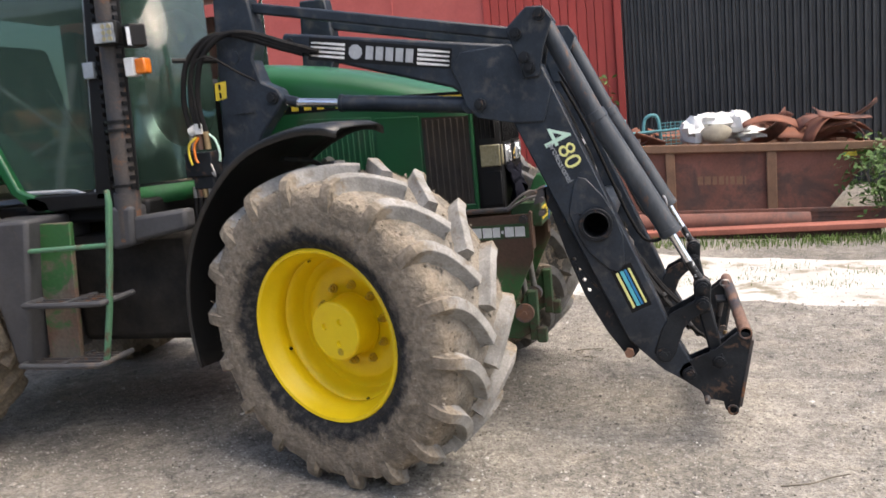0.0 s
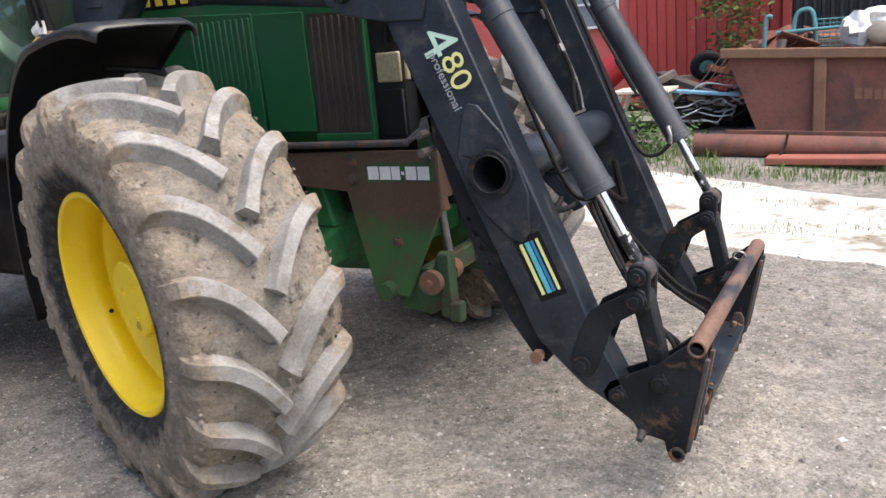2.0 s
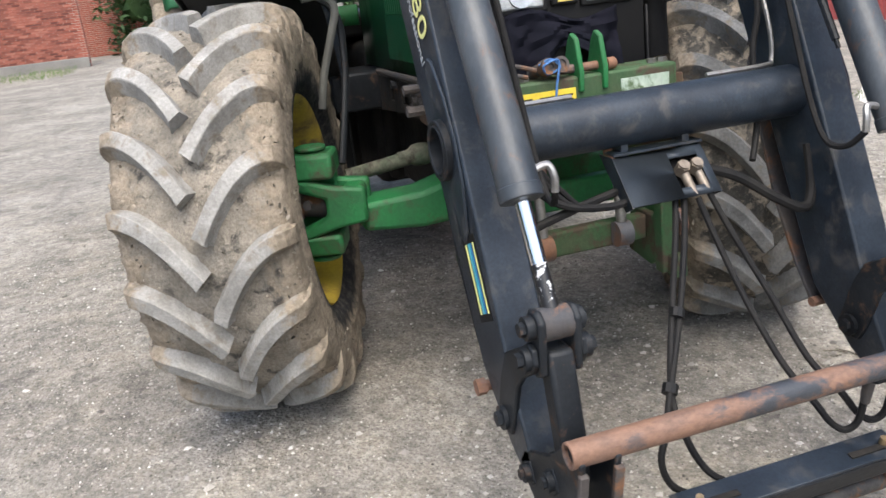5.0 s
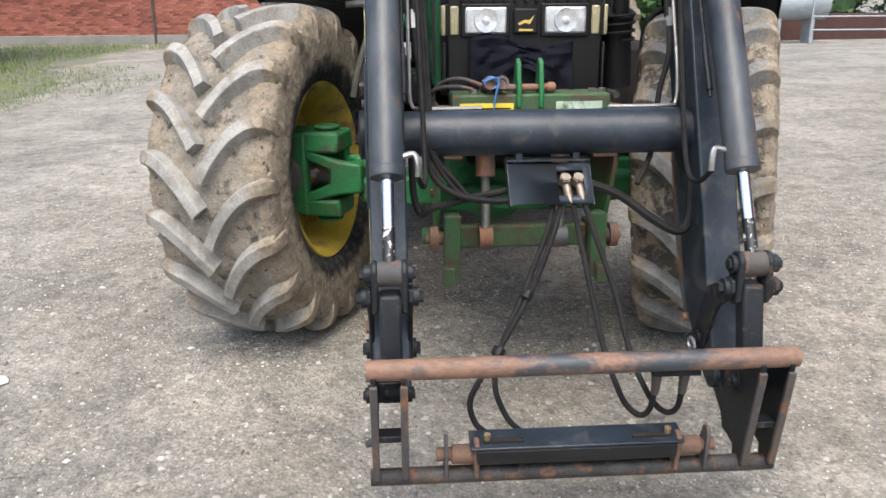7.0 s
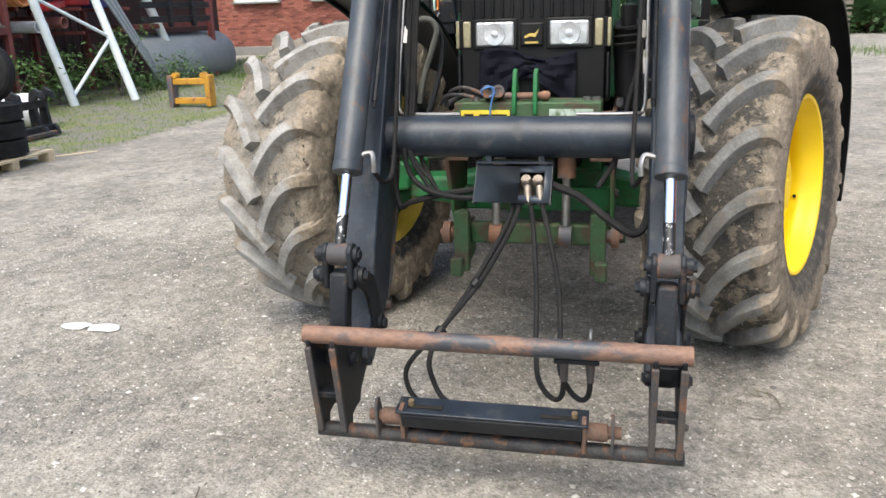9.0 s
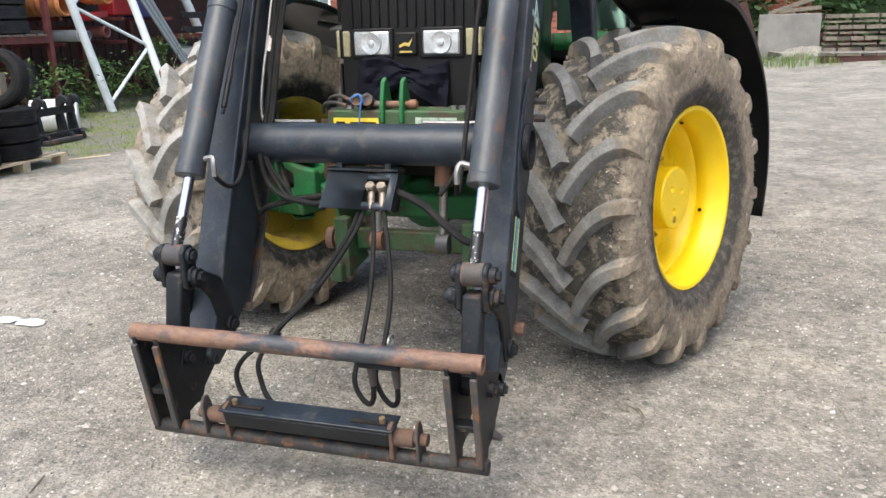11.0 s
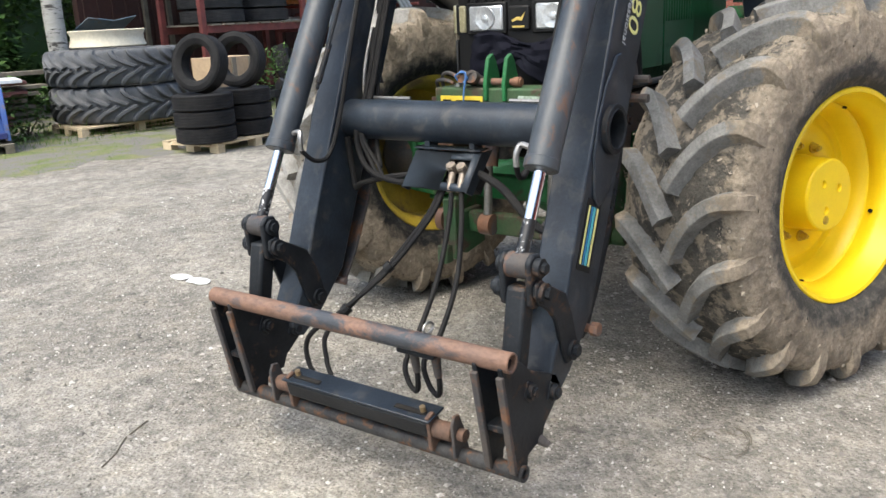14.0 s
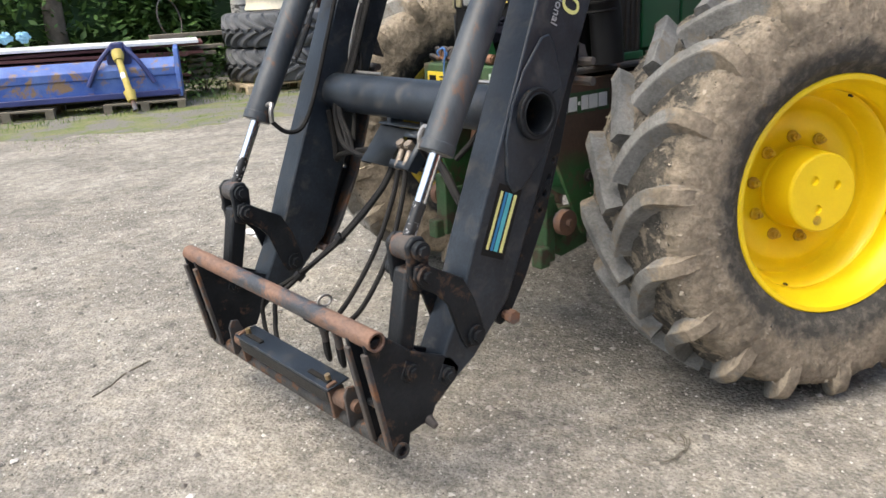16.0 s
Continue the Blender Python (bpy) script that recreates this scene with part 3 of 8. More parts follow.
def front_wheel(parent, centre, steer, side, phase=0.0):
    """side +1: the wheel's outside looks to +y."""
    m = Matrix.Translation(centre) @ Matrix.Rotation(radians(steer), 4, "Z") @ Matrix.Rotation(radians(LEAN), 4, "X") @ Matrix.Diagonal((1, side, 1, 1))
    carc, tread, mud = tyre_meshes(phase=phase)
    wheel = new("front_wheel")
    wheel.parent = parent
    tagged(wheel, "muddy farm tyre on a yellow steel rim")
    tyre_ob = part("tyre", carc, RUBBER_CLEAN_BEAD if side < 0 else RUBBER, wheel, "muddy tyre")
    tyre_ob.matrix_basis = m
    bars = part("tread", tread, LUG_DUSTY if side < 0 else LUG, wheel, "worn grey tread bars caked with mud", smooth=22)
    bars.matrix_basis = m
    part("mud", mud.moved(m), MUD, wheel, "dried lumps of mud", smooth=0, kind="stuff")
    rim = Mesh().lathe([(0.364, 0.192), (0.378, 0.203), (0.381, 0.213), (0.373, 0.221), (0.361, 0.218), (0.354, 0.202), (0.345, 0.172), (0.328, 0.152), (0.325, 0.105), (0.331, 0.098), (0.331, 0.088), (0.319, 0.080), (0.312, 0.030),
                        (0.300, 0.004), (0.272, 0.000), (0.258, 0.010), (0.245, 0.012), (0.12, 0.012)], 72)
    part("rim", rim.moved(m), YELLOW, wheel, "bright yellow painted rim", smooth=50, thick=0.003)
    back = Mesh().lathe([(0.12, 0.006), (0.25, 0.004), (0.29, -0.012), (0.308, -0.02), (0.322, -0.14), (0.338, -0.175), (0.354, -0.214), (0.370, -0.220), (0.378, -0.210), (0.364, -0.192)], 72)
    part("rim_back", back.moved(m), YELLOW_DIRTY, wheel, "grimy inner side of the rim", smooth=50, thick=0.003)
    part("hub", hub_cap().moved(m), YELLOW, wheel, "yellow planetary hub cap", smooth=24)
    part("hub_plug", Mesh().rod((0.02, 0.145, -0.088), (0.02, 0.153, -0.088), 0.010, n=6).rod((0.02, 0.145, -0.088), (0.02, 0.149, -0.088), 0.016, n=16).moved(m), RUST_YELLOW, wheel)
    for k in range(10):
        t = 2 * math.pi * (k + 0.3) / 10
        c = (0.172 * math.cos(t), 0.172 * math.sin(t))
        bolt = Mesh().rod((c[0], 0.015, c[1]), (c[0], 0.023, c[1]), 0.020, n=16).rod((c[0], 0.022, c[1]), (c[0], 0.040, c[1]), 0.014, n=6).rod((c[0], 0.036, c[1]), (c[0], 0.050, c[1]), 0.008, n=8)
        part("wheel_bolt", bolt.moved(m), RUST_YELLOW, wheel)
    for k in range(4):
        t = radians(20 + 90 * k)
        c = (0.322 * math.cos(t), 0.322 * math.sin(t))
        part("rim_hole", Mesh().rod((c[0] * 0.99, 0.12, c[1] * 0.99), (c[0] * 0.97, 0.12, c[1] * 0.97), 0.008, n=10).moved(m), BLACK_PLASTIC, wheel)
    return wheel


RUST_YELLOW = material("greasy_yellow_bolt", (0.70, 0.48, 0.02), (0.40, 0.25, 0.03), 0.6, scale=20, grain=120, bump=0.1)

tractor = thing("tractor", "green farm tractor with muddy tyres and yellow rims, parked on gravel", "tractor")
front_wheel(tractor, RW, STEER_R, -1, PHASE_R)
front_wheel(tractor, LW, STEER_L, 1, PHASE_L)

WHITE = material("white_lettering", (0.78, 0.78, 0.76), (0.66, 0.66, 0.64), 0.5, scale=20, grain=100, grain_amt=0.1, bump=0)
GREYLET = material("grey_lettering", (0.42, 0.44, 0.46), (0.36, 0.38, 0.4), 0.5, scale=20, grain=100, bump=0)
LIME = material("pale_yellow_sticker", (0.80, 0.78, 0.30), (0.74, 0.72, 0.28), 0.4, scale=20, grain=100, grain_amt=0.1, bump=0)
MINT = material("mint_sticker", (0.55, 0.75, 0.62), (0.5, 0.7, 0.57), 0.4, scale=20, grain=100, grain_amt=0.1, bump=0)
BLUE = material("blue_sticker", (0.02, 0.22, 0.48), (0.02, 0.18, 0.40), 0.4, scale=20, grain=100, grain_amt=0.1, bump=0)
STICKER_Y = material("yellow_sticker", (0.78, 0.60, 0.06), (0.70, 0.52, 0.05), 0.45, scale=15, patch=14, patch_col=(0.25, 0.2, 0.1), patch_at=(0.66, 0.74), grain=100, grain_amt=0.15, bump=0)
PALE = material("pale_decal", (0.50, 0.58, 0.50), (0.35, 0.45, 0.36), 0.6, scale=18, patch=10, patch_col=(0.1, 0.16, 0.07), patch_at=(0.52, 0.6), grain=80, bump=0)
LENS = material("lamp_glass", (0.72, 0.74, 0.76), (0.5, 0.52, 0.54), 0.12, 0.6, scale=22, grain=160, grain_amt=0.3, bump=0.25, bump_scale=70, coat=0.6)
AMBER = material("dull_amber_lens", (0.36, 0.325, 0.20), (0.28, 0.25, 0.15), 0.25, scale=20, grain=120, bump=0.1, coat=0.5)
ORANGE = material("orange_lens", (0.75, 0.20, 0.02), (0.65, 0.16, 0.02), 0.25, scale=20, grain=90, bump=0.1, coat=0.5)
GLASS = glass_material("cab_glass", (0.10, 0.165, 0.14), 0.03, 0.78)
CLOTH = material("navy_cloth", (0.006, 0.007, 0.012), (0.010, 0.010, 0.017), 0.95, scale=10, grain=300, grain_amt=0.3, bump=0.2, spec=0.1)
GRILLE = material("brown_black_grille", (0.030, 0.024, 0.020), (0.050, 0.038, 0.028), 0.7, scale=8, grain=80, bump=0.15)
BRASS = material("worn_brass", (0.55, 0.40, 0.22), (0.42, 0.30, 0.17), 0.4, 0.8, scale=30, grain=90, bump=0.05)
DARK_IRON = material("oily_dark_iron", (0.012, 0.0115, 0.011), (0.026, 0.023, 0.020), 0.75, spec=0.2, scale=7, grain=60, grain_amt=0.4, bump=0.3)
SEAT_GREY = material("faded_seat_cloth", (0.42, 0.44, 0.35), (0.32, 0.34, 0.27), 0.95, scale=8, grain=150, bump=0.1)
ROPE = material("blue_rope", (0.05, 0.15, 0.40), (0.1, 0.22, 0.45), 0.9, scale=40, grain=200, bump=0.3)
GREY_PANEL = material("scuffed_grey_panel", (0.062, 0.063, 0.068), (0.04, 0.04, 0.043), 0.65, scale=4, patch=3, patch_col=(0.13, 0.10, 0.08), patch_at=(0.58, 0.68), grain=60, bump=0.15)
PLATE_WORN = material("green_panel_worn_to_rust", (0.13, 0.072, 0.05), (0.15, 0.13, 0.10), 0.75, scale=5, patch=4, patch_col=(0.03, 0.13, 0.035), patch_at=(0.50, 0.58), patch_rough=0.6, grain=60, grain_amt=0.4, bump=0.15)
RED_LENS = material("dull_red_paint", (0.42, 0.04, 0.03), (0.34, 0.03, 0.025), 0.5, scale=6, grain=60, bump=0)
GOLD = material("gold_emblem", (0.62, 0.46, 0.12), (0.55, 0.4, 0.1), 0.4, scale=20, grain=90, bump=0)

# ---- tractor body ----
HOOD = [(0.36, 0.290, 1.655), (0.20, 0.293, 1.705), (0.0, 0.296, 1.765), (-0.25, 0.298, 1.83), (-0.5, 0.30, 1.88), (-0.75, 0.30, 1.915), (-0.98, 0.30, 1.935)]


def hood_section(hw, top, low=1.08):
    r = 0.13
    right = [(-hw, low), (-hw, lerp(low, top - r, 0.5)), (-hw, top - r)]
    arc = [(-hw + r - r * math.cos(radians(a)), top - r + r * math.sin(radians(a)) * (0.85)) for a in (20, 40, 60, 80)]
    half = right + arc + [(-0.08, top - 0.012), (0, top - 0.008)]
    return half + [(-y, z) for y, z in half[-2::-1]]


hood = Mesh().sheet([[(x, y, z) for y, z in hood_section(hw, top)] for x, hw, top in HOOD])
hood_ob = part("hood", hood, GREEN, tractor, "glossy green engine hood", thick=0.006)
for sgn in (-1, 1):
    y = sgn * 0.301
    # louvred panel, plain panel and side grille, each proud of the hood's side
    for x0, x1 in ((-0.52, -0.16), (-0.145, 0.085)):
        part("side_panel", Mesh().prism([(x0, 1.125), (x1, 1.125), (x1, 1.58 if x0 < -0.3 else 1.565), (x0, 1.60 if x0 < -0.3 else 1.575)], y - 0.005, y + 0.005), GREEN, tractor, bevel=0.004)
    for k in range(11):
        x = -0.485 + 0.030 * k
        part("louvre", Mesh().prism([(x, 1.30), (x + 0.014, 1.30), (x + 0.014, 1.565), (x, 1.565)], y + sgn * 0.004 - 0.006, y + sgn * 0.004 + 0.006), GREEN, tractor, bevel=0.004)
    part("side_grille", Mesh().prism([(0.10, 1.115), (0.335, 1.115), (0.335, 1.545), (0.10, 1.555)], y - 0.004, y + 0.004), GRILLE, tractor)
    for k in range(7):
        x = 0.112 + 0.031 * k
        part("grille_bar", Mesh().prism([(x, 1.125), (x + 0.013, 1.125), (x + 0.013, 1.54), (x, 1.54)], y - 0.010, y + 0.010), GRILLE, tractor, bevel=0.003)
    for pts in ([(0.085, 1.09), (0.35, 1.09), (0.35, 1.118), (0.085, 1.118)], [(0.335, 1.10), (0.352, 1.10), (0.352, 1.56), (0.335, 1.56)]):
        part("grille_frame", Mesh().prism(pts, y - 0.012, y + 0.012), GREEN, tractor, bevel=0.004)
    # side stripe: brand lettering becomes plain bars
    def stripe_z(x):
        return 1.655 - 0.02 * (x + 0.3)
    part("stripe", Mesh().prism([(-0.85, stripe_z(-0.85) - 0.03), (0.33, stripe_z(0.33) - 0.02), (0.33, stripe_z(0.33) + 0.022), (-0.85, stripe_z(-0.85) + 0.03)], y - 0.002, y + 0.002), BLACK_PLASTIC, tractor)
    for x0, x1 in ((-0.34, 0.1), (0.14, 0.31)):
        part("stripe_bar", Mesh().prism([(x0, stripe_z(x0) - 0.014), (x1, stripe_z(x1) - 0.012), (x1, stripe_z(x1) + 0.006), (x0, stripe_z(x0) + 0.008)], y - 0.004, y + 0.004), STICKER_Y, tractor)
    for k in range(5):
        x = -0.72 + 0.07 * k
        part("stripe_block", Mesh().prism([(x, stripe_z(x) - 0.014), (x + 0.038, stripe_z(x) - 0.014), (x + 0.038, stripe_z(x) + 0.014), (x, stripe_z(x) + 0.014)], y - 0.004, y + 0.004), STICKER_Y, tractor)

# nose: black mask with lamps, upper grille and lower panel
nose = Mesh().sheet([[(x, y, z) for y, z in hood_section(hw, top)] for x, hw, top in ((0.355, 0.292, 1.66), (0.43, 0.288, 1.635), (0.475, 0.27, 1.60))])
nose.prism([(-0.27, 1.08), (0.27, 1.08), (0.27, 1.50), (0.19, 1.585), (-0.19, 1.585), (-0.27, 1.50)], 0.458, 0.474, "yz")
part("nose", nose, BLACK_PLASTIC, tractor, "black nose panel with lamps", thick=0.004, bevel=0.003)
for k in range(13):
    y = -0.225 + 0.0375 * k
    part("nose_rib", Mesh().box((0.478, y, 1.49), (0.014, 0.012, 0.17)), BLACK_PLASTIC, tractor, bevel=0.003)
for sgn in (-1, 1):
    c = sgn * 0.142
    part("lamp_frame", Mesh().box((0.478, c, 1.345), (0.016, 0.175, 0.115)), BLACK_PLASTIC, tractor, bevel=0.005)
    part("headlight", Mesh().box((0.484, c, 1.345), (0.016, 0.148, 0.092)), LENS, tractor, "clear rectangular headlight", bevel=0.008)
    part("lamp_bowl", Mesh().lathe([(0.043, 0.0), (0.041, 0.006), (0.036, 0.0055), (0.016, 0.0015), (0.013, 0.002), (0.012, 0.009), (0.0, 0.011)], 24, Matrix.Translation((0.4925, c, 1.345)) @ Matrix.Rotation(radians(-90), 4, "Z")), LENS, tractor)
    part("marker_lamp", Mesh().box((0.458, sgn * 0.252, 1.345), (0.050, 0.030, 0.100)), AMBER, tractor, "dull amber corner lamp", bevel=0.006)
    part("lamp_corner", Mesh().box((0.450, sgn * 0.277, 1.345), (0.050, 0.016, 0.112)), BLACK_PLASTIC, tractor, bevel=0.005)
    part("side_marker", Mesh().box((0.425, sgn * 0.290, 1.345), (0.10, 0.016, 0.105)), AMBER, tractor, "dull amber side lamp", bevel=0.006)
    for k in range(4):
        part("nose_side_rib", Mesh().box((0.385 + 0.022 * k, sgn * 0.288, 1.505), (0.010, 0.014, 0.15)), BLACK_PLASTIC, tractor, bevel=0.003)
    part("nose_side_panel", Mesh().box((0.418, sgn * 0.287, 1.185), (0.11, 0.012, 0.17)), BLACK_PLASTIC, tractor, bevel=0.006)
badge = part("badge", Mesh().box((0.484, 0, 1.342), (0.014, 0.088, 0.088)), BLACK_PLASTIC, tractor, "black badge with a plain gold shape", bevel=0.008)
part("badge_shape", Mesh().prism([(-0.028, 1.335), (-0.005, 1.347), (0.012, 1.345), (0.028, 1.362), (0.024, 1.35), (0.014, 1.332), (-0.004, 1.336), (-0.024, 1.328)], 0.490, 0.4935, "yz"), GOLD, badge)
part("badge_line", Mesh().box((0.4915, 0, 1.312), (0.003, 0.05, 0.007)), GOLD, badge)

# engine, chassis rails, belly
RAIL_DUSTY = material("dusty_black_rail", (0.020, 0.021, 0.022), (0.055, 0.050, 0.044), 0.7, spec=0.2, scale=6, patch=14, patch_col=(0.14, 0.085, 0.055), patch_at=(0.55, 0.68), patch_rough=0.9, grain=90, grain_amt=0.4, bump=0.2)
part("engine_block", Mesh().box((-0.35, 0, 0.93), (1.2, 0.36, 0.30)).box((-0.75, 0, 0.72), (0.9, 0.42, 0.36)).rod((-0.2, -0.1, 0.70), (0.1, -0.1, 0.70), 0.07), DARK_IRON, tractor, "oily dark engine block", bevel=0.02)
part("gearbox", Mesh().box((-1.7, 0, 0.78), (1.6, 0.55, 0.5)).box((-2.6, 0, 0.8), (0.5, 0.9, 0.4)), DARK_IRON, tractor, bevel=0.04)
for sgn in (-1, 1):
    rail = Mesh()
    y = sgn * 0.318
    # a folded plate with two square windows
    rail.prism([(-1.1, 1.026), (-0.06, 1.026), (-0.06, 1.052), (-1.1, 1.052)], y - 0.006, y + 0.006)
    rail.prism([(-1.1, 0.875), (-0.30, 0.930), (-0.06, 0.930), (-0.06, 0.962), (-1.1, 0.962)], y - 0.006, y + 0.006)
    for x0, x1 in ((-1.1, -0.520), (-0.452, -0.335), (-0.250, -0.06)):
        rail.prism([(x0, 0.9621), (x1, 0.9621), (x1, 1.0259), (x0, 1.0259)], y - 0.006, y + 0.006)
    part("chassis_rail", rail, RAIL_DUSTY, tractor, "dusty black chassis plate with square holes")
    for x, z in ((-0.215, 1.02), (-0.20, 0.955), (-0.105, 1.0), (-0.400, 1.036)):
        part("rail_bolt", Mesh().rod((x, sgn * 0.320, z), (x, sgn * 0.345, z), 0.016, n=6).rod((x, sgn * 0.320, z), (x, sgn * 0.328, z), 0.024, n=16), RUST_DARK, tractor)
    part("side_rod", Mesh().rod((-0.62, sgn * 0.335, 1.073), (0.50, sgn * 0.335, 1.082), 0.013, n=10), RUST_DARK, tractor)

# front axle
STEER_DIRT = material("dirty_green_steel", (0.07, 0.10, 0.06), (0.15, 0.14, 0.105), 0.85, scale=14, patch=20, patch_col=(0.05, 0.038, 0.028), patch_at=(0.5, 0.62), grain=60, grain_amt=0.5, bump=0.6)
axle = Mesh().prism([(-0.62, 0.60), (-0.40, 0.575), (-0.20, 0.585), (0.20, 0.585), (0.40, 0.575), (0.62, 0.60), (0.62, 0.70), (0.40, 0.705), (0.2, 0.755), (-0.2, 0.755), (-0.40, 0.705), (-0.62, 0.70)], -0.085, 0.085, "yz")
part("front_axle", axle, GREEN_CAST, tractor, "green cast front axle", bevel=0.018)
part("axle_housing", Mesh().lathe([(0.0, -0.22), (0.09, -0.22), (0.15, -0.12), (0.155, 0.1), (0.09, 0.2), (0, 0.2)], 24, Matrix.Translation((-0.02, -0.06, 0.665)) @ Matrix.Rotation(radians(90), 4, "Z")), GREEN_CAST, tractor, bevel=0.008)
part("axle_pivot", Mesh().prism([(-0.1, 0.74), (-0.03, 0.93), (0.04, 0.93), (0.09, 0.74)], -0.27, 0.27), GREEN_CAST, tractor, bevel=0.012)
for sgn, wc, st in ((-1, RW, STEER_R), (1, LW, STEER_L)):
    m = Matrix.Translation(wc) @ Matrix.Rotation(radians(st), 4, "Z") @ Matrix.Diagonal((1, sgn, 1, 1))
    kn = Mesh()
    # yoke: upper and lower arms joined by a back, seen from inside the rim
    kn.prism([(-0.10, 0.10), (0.10, 0.10), (0.085, 0.185), (-0.085, 0.185)], -0.30, -0.03).prism([(-0.10, -0.10), (0.10, -0.10), (0.085, -0.175), (-0.085, -0.175)], -0.30, -0.03)
    kn.prism([(-0.09, -0.17), (-0.045, -0.17), (-0.045, 0.18), (-0.09, 0.18)], -0.29, -0.03).prism([(0.045, -0.17), (0.10, -0.17), (0.10, 0.18), (0.045, 0.18)], -0.16, -0.03)
    part("knuckle", kn.moved(m), GREEN_CAST, tractor, "green steering knuckle", bevel=0.014)
    part("hub_carrier", Mesh().lathe([(0.0, -0.14), (0.10, -0.14), (0.12, -0.11), (0.15, -0.06), (0.185, -0.02), (0.185, -0.006), (0, -0.006)], 28).moved(m), RUST_DARK, tractor, "grimy hub carrier", bevel=0.004)
    part("joint", Mesh().lathe([(0, -0.30), (0.045, -0.30), (0.055, -0.24), (0.045, -0.17), (0.07, -0.14), (0, -0.12)], 16).moved(m), RUST_DARK, tractor, "greasy universal joint")
    for x in (-0.075, 0.075):
        part("axle_fork", Mesh().prism([(-0.15, 0.115), (-0.30, 0.07), (-0.40, 0.06), (-0.40, -0.06), (-0.30, -0.075), (-0.15, -0.12), (-0.15, -0.075), (-0.26, -0.03), (-0.26, 0.03), (-0.15, 0.07)], x - 0.022, x + 0.022, "yz").moved(m), GREEN_CAST, tractor, bevel=0.012)
    part("fork_web", Mesh().box((0, -0.35, 0), (0.15, 0.08, 0.11)).moved(m), GREEN_CAST, tractor, bevel=0.02)
    part("fork_bolt", Mesh().rod((0.09, -0.20, 0.02), (0.115, -0.20, 0.02), 0.016, n=6).moved(m), RUST_DARK, tractor)
    for z in (0.14, -0.14):
        part("kingpin_cap", Mesh().rod((0, -0.22, z + 0.05 * (1 if z > 0 else -1)), (0, -0.22, z + 0.065 * (1 if z > 0 else -1)), 0.055, n=16).moved(m), GREEN_CAST, tractor, bevel=0.005)
    sy = sgn * 0.26
    part("steering_cylinder", Mesh().rod((-0.135, sgn * 0.37, 0.790), (-0.15, sgn * 0.62, 0.757), 0.027), STEER_DIRT, tractor, "grimy green steering ram", bevel=0.004)
    part("ball_joint", Mesh().lathe([(0, -0.055), (0.026, -0.052), (0.040, -0.030), (0.044, 0.0), (0.040, 0.026), (0.024, 0.045), (0.020, 0.085), (0, 0.085)], 20, Matrix.Translation((-0.132, sgn * 0.335, 0.797)) @ Matrix.Rotation(radians(90 - 90 * sgn), 4, "Z")), STEER_DIRT, tractor, "mud-caked ball joint")
    part("steering_rod", Mesh().rod((-0.125, sgn * 0.24, 0.812), (-0.13, sgn * 0.30, 0.803), 0.016), STEEL, tractor)
    part("tie_end", Mesh().rod((-0.15, sgn * 0.66, 0.75), (-0.15, sgn * 0.70, 0.745), 0.03), STEEL, tractor)
    # fender, turning with the wheel
    rows = []
    for k in range(25):
        u = k / 24
        t = radians(lerp(81, 196, u))
        rr = lerp(0.850, 0.812, min(u * 2.2, 1)) - 0.02 * max(0, 1 - u / 0.06)
        wd = 0.255 * (0.62 + 0.38 * min(u / 0.22, 1))
        row = []
        for a, dr in ((-wd, -0.035), (-wd + 0.006, -0.008), (-wd * 0.8, 0.004), (0, 0.008), (wd * 0.8, 0.004), (wd - 0.006, -0.008), (wd, -0.035)):
            row.append(m @ Vector(((rr + dr) * math.cos(t), a - 0.01, (rr + dr) * math.sin(t) + 0.01)))
        rows.append(row)
    part("fender", Mesh().sheet(rows), FENDER, tractor, "black plastic front fender", thick=0.007)
    part("fender_stay", Mesh().hose([m @ Vector(p) for p in ((-0.15, -0.30, 0.10), (-0.32, -0.34, 0.45), (-0.36, -0.30, 0.66), (-0.37, -0.05, 0.72))], 0.014), BLACK_WORN, tractor)
STAY_GREY = material("dusty_grey_tube", (0.15, 0.15, 0.135), (0.10, 0.10, 0.092), 0.7, scale=10, grain=80, bump=0.1)
part("stay_tube", Mesh().hose([(-0.28, -0.648, 1.0), (-0.28, -0.623, 1.119), (-0.28, -0.572, 1.269), (-0.28, -0.55, 1.352), (-0.28, -0.587, 1.399), (-0.28, -0.666, 1.397)], 0.015, 8), STAY_GREY, tractor, "dusty bent fender stay")

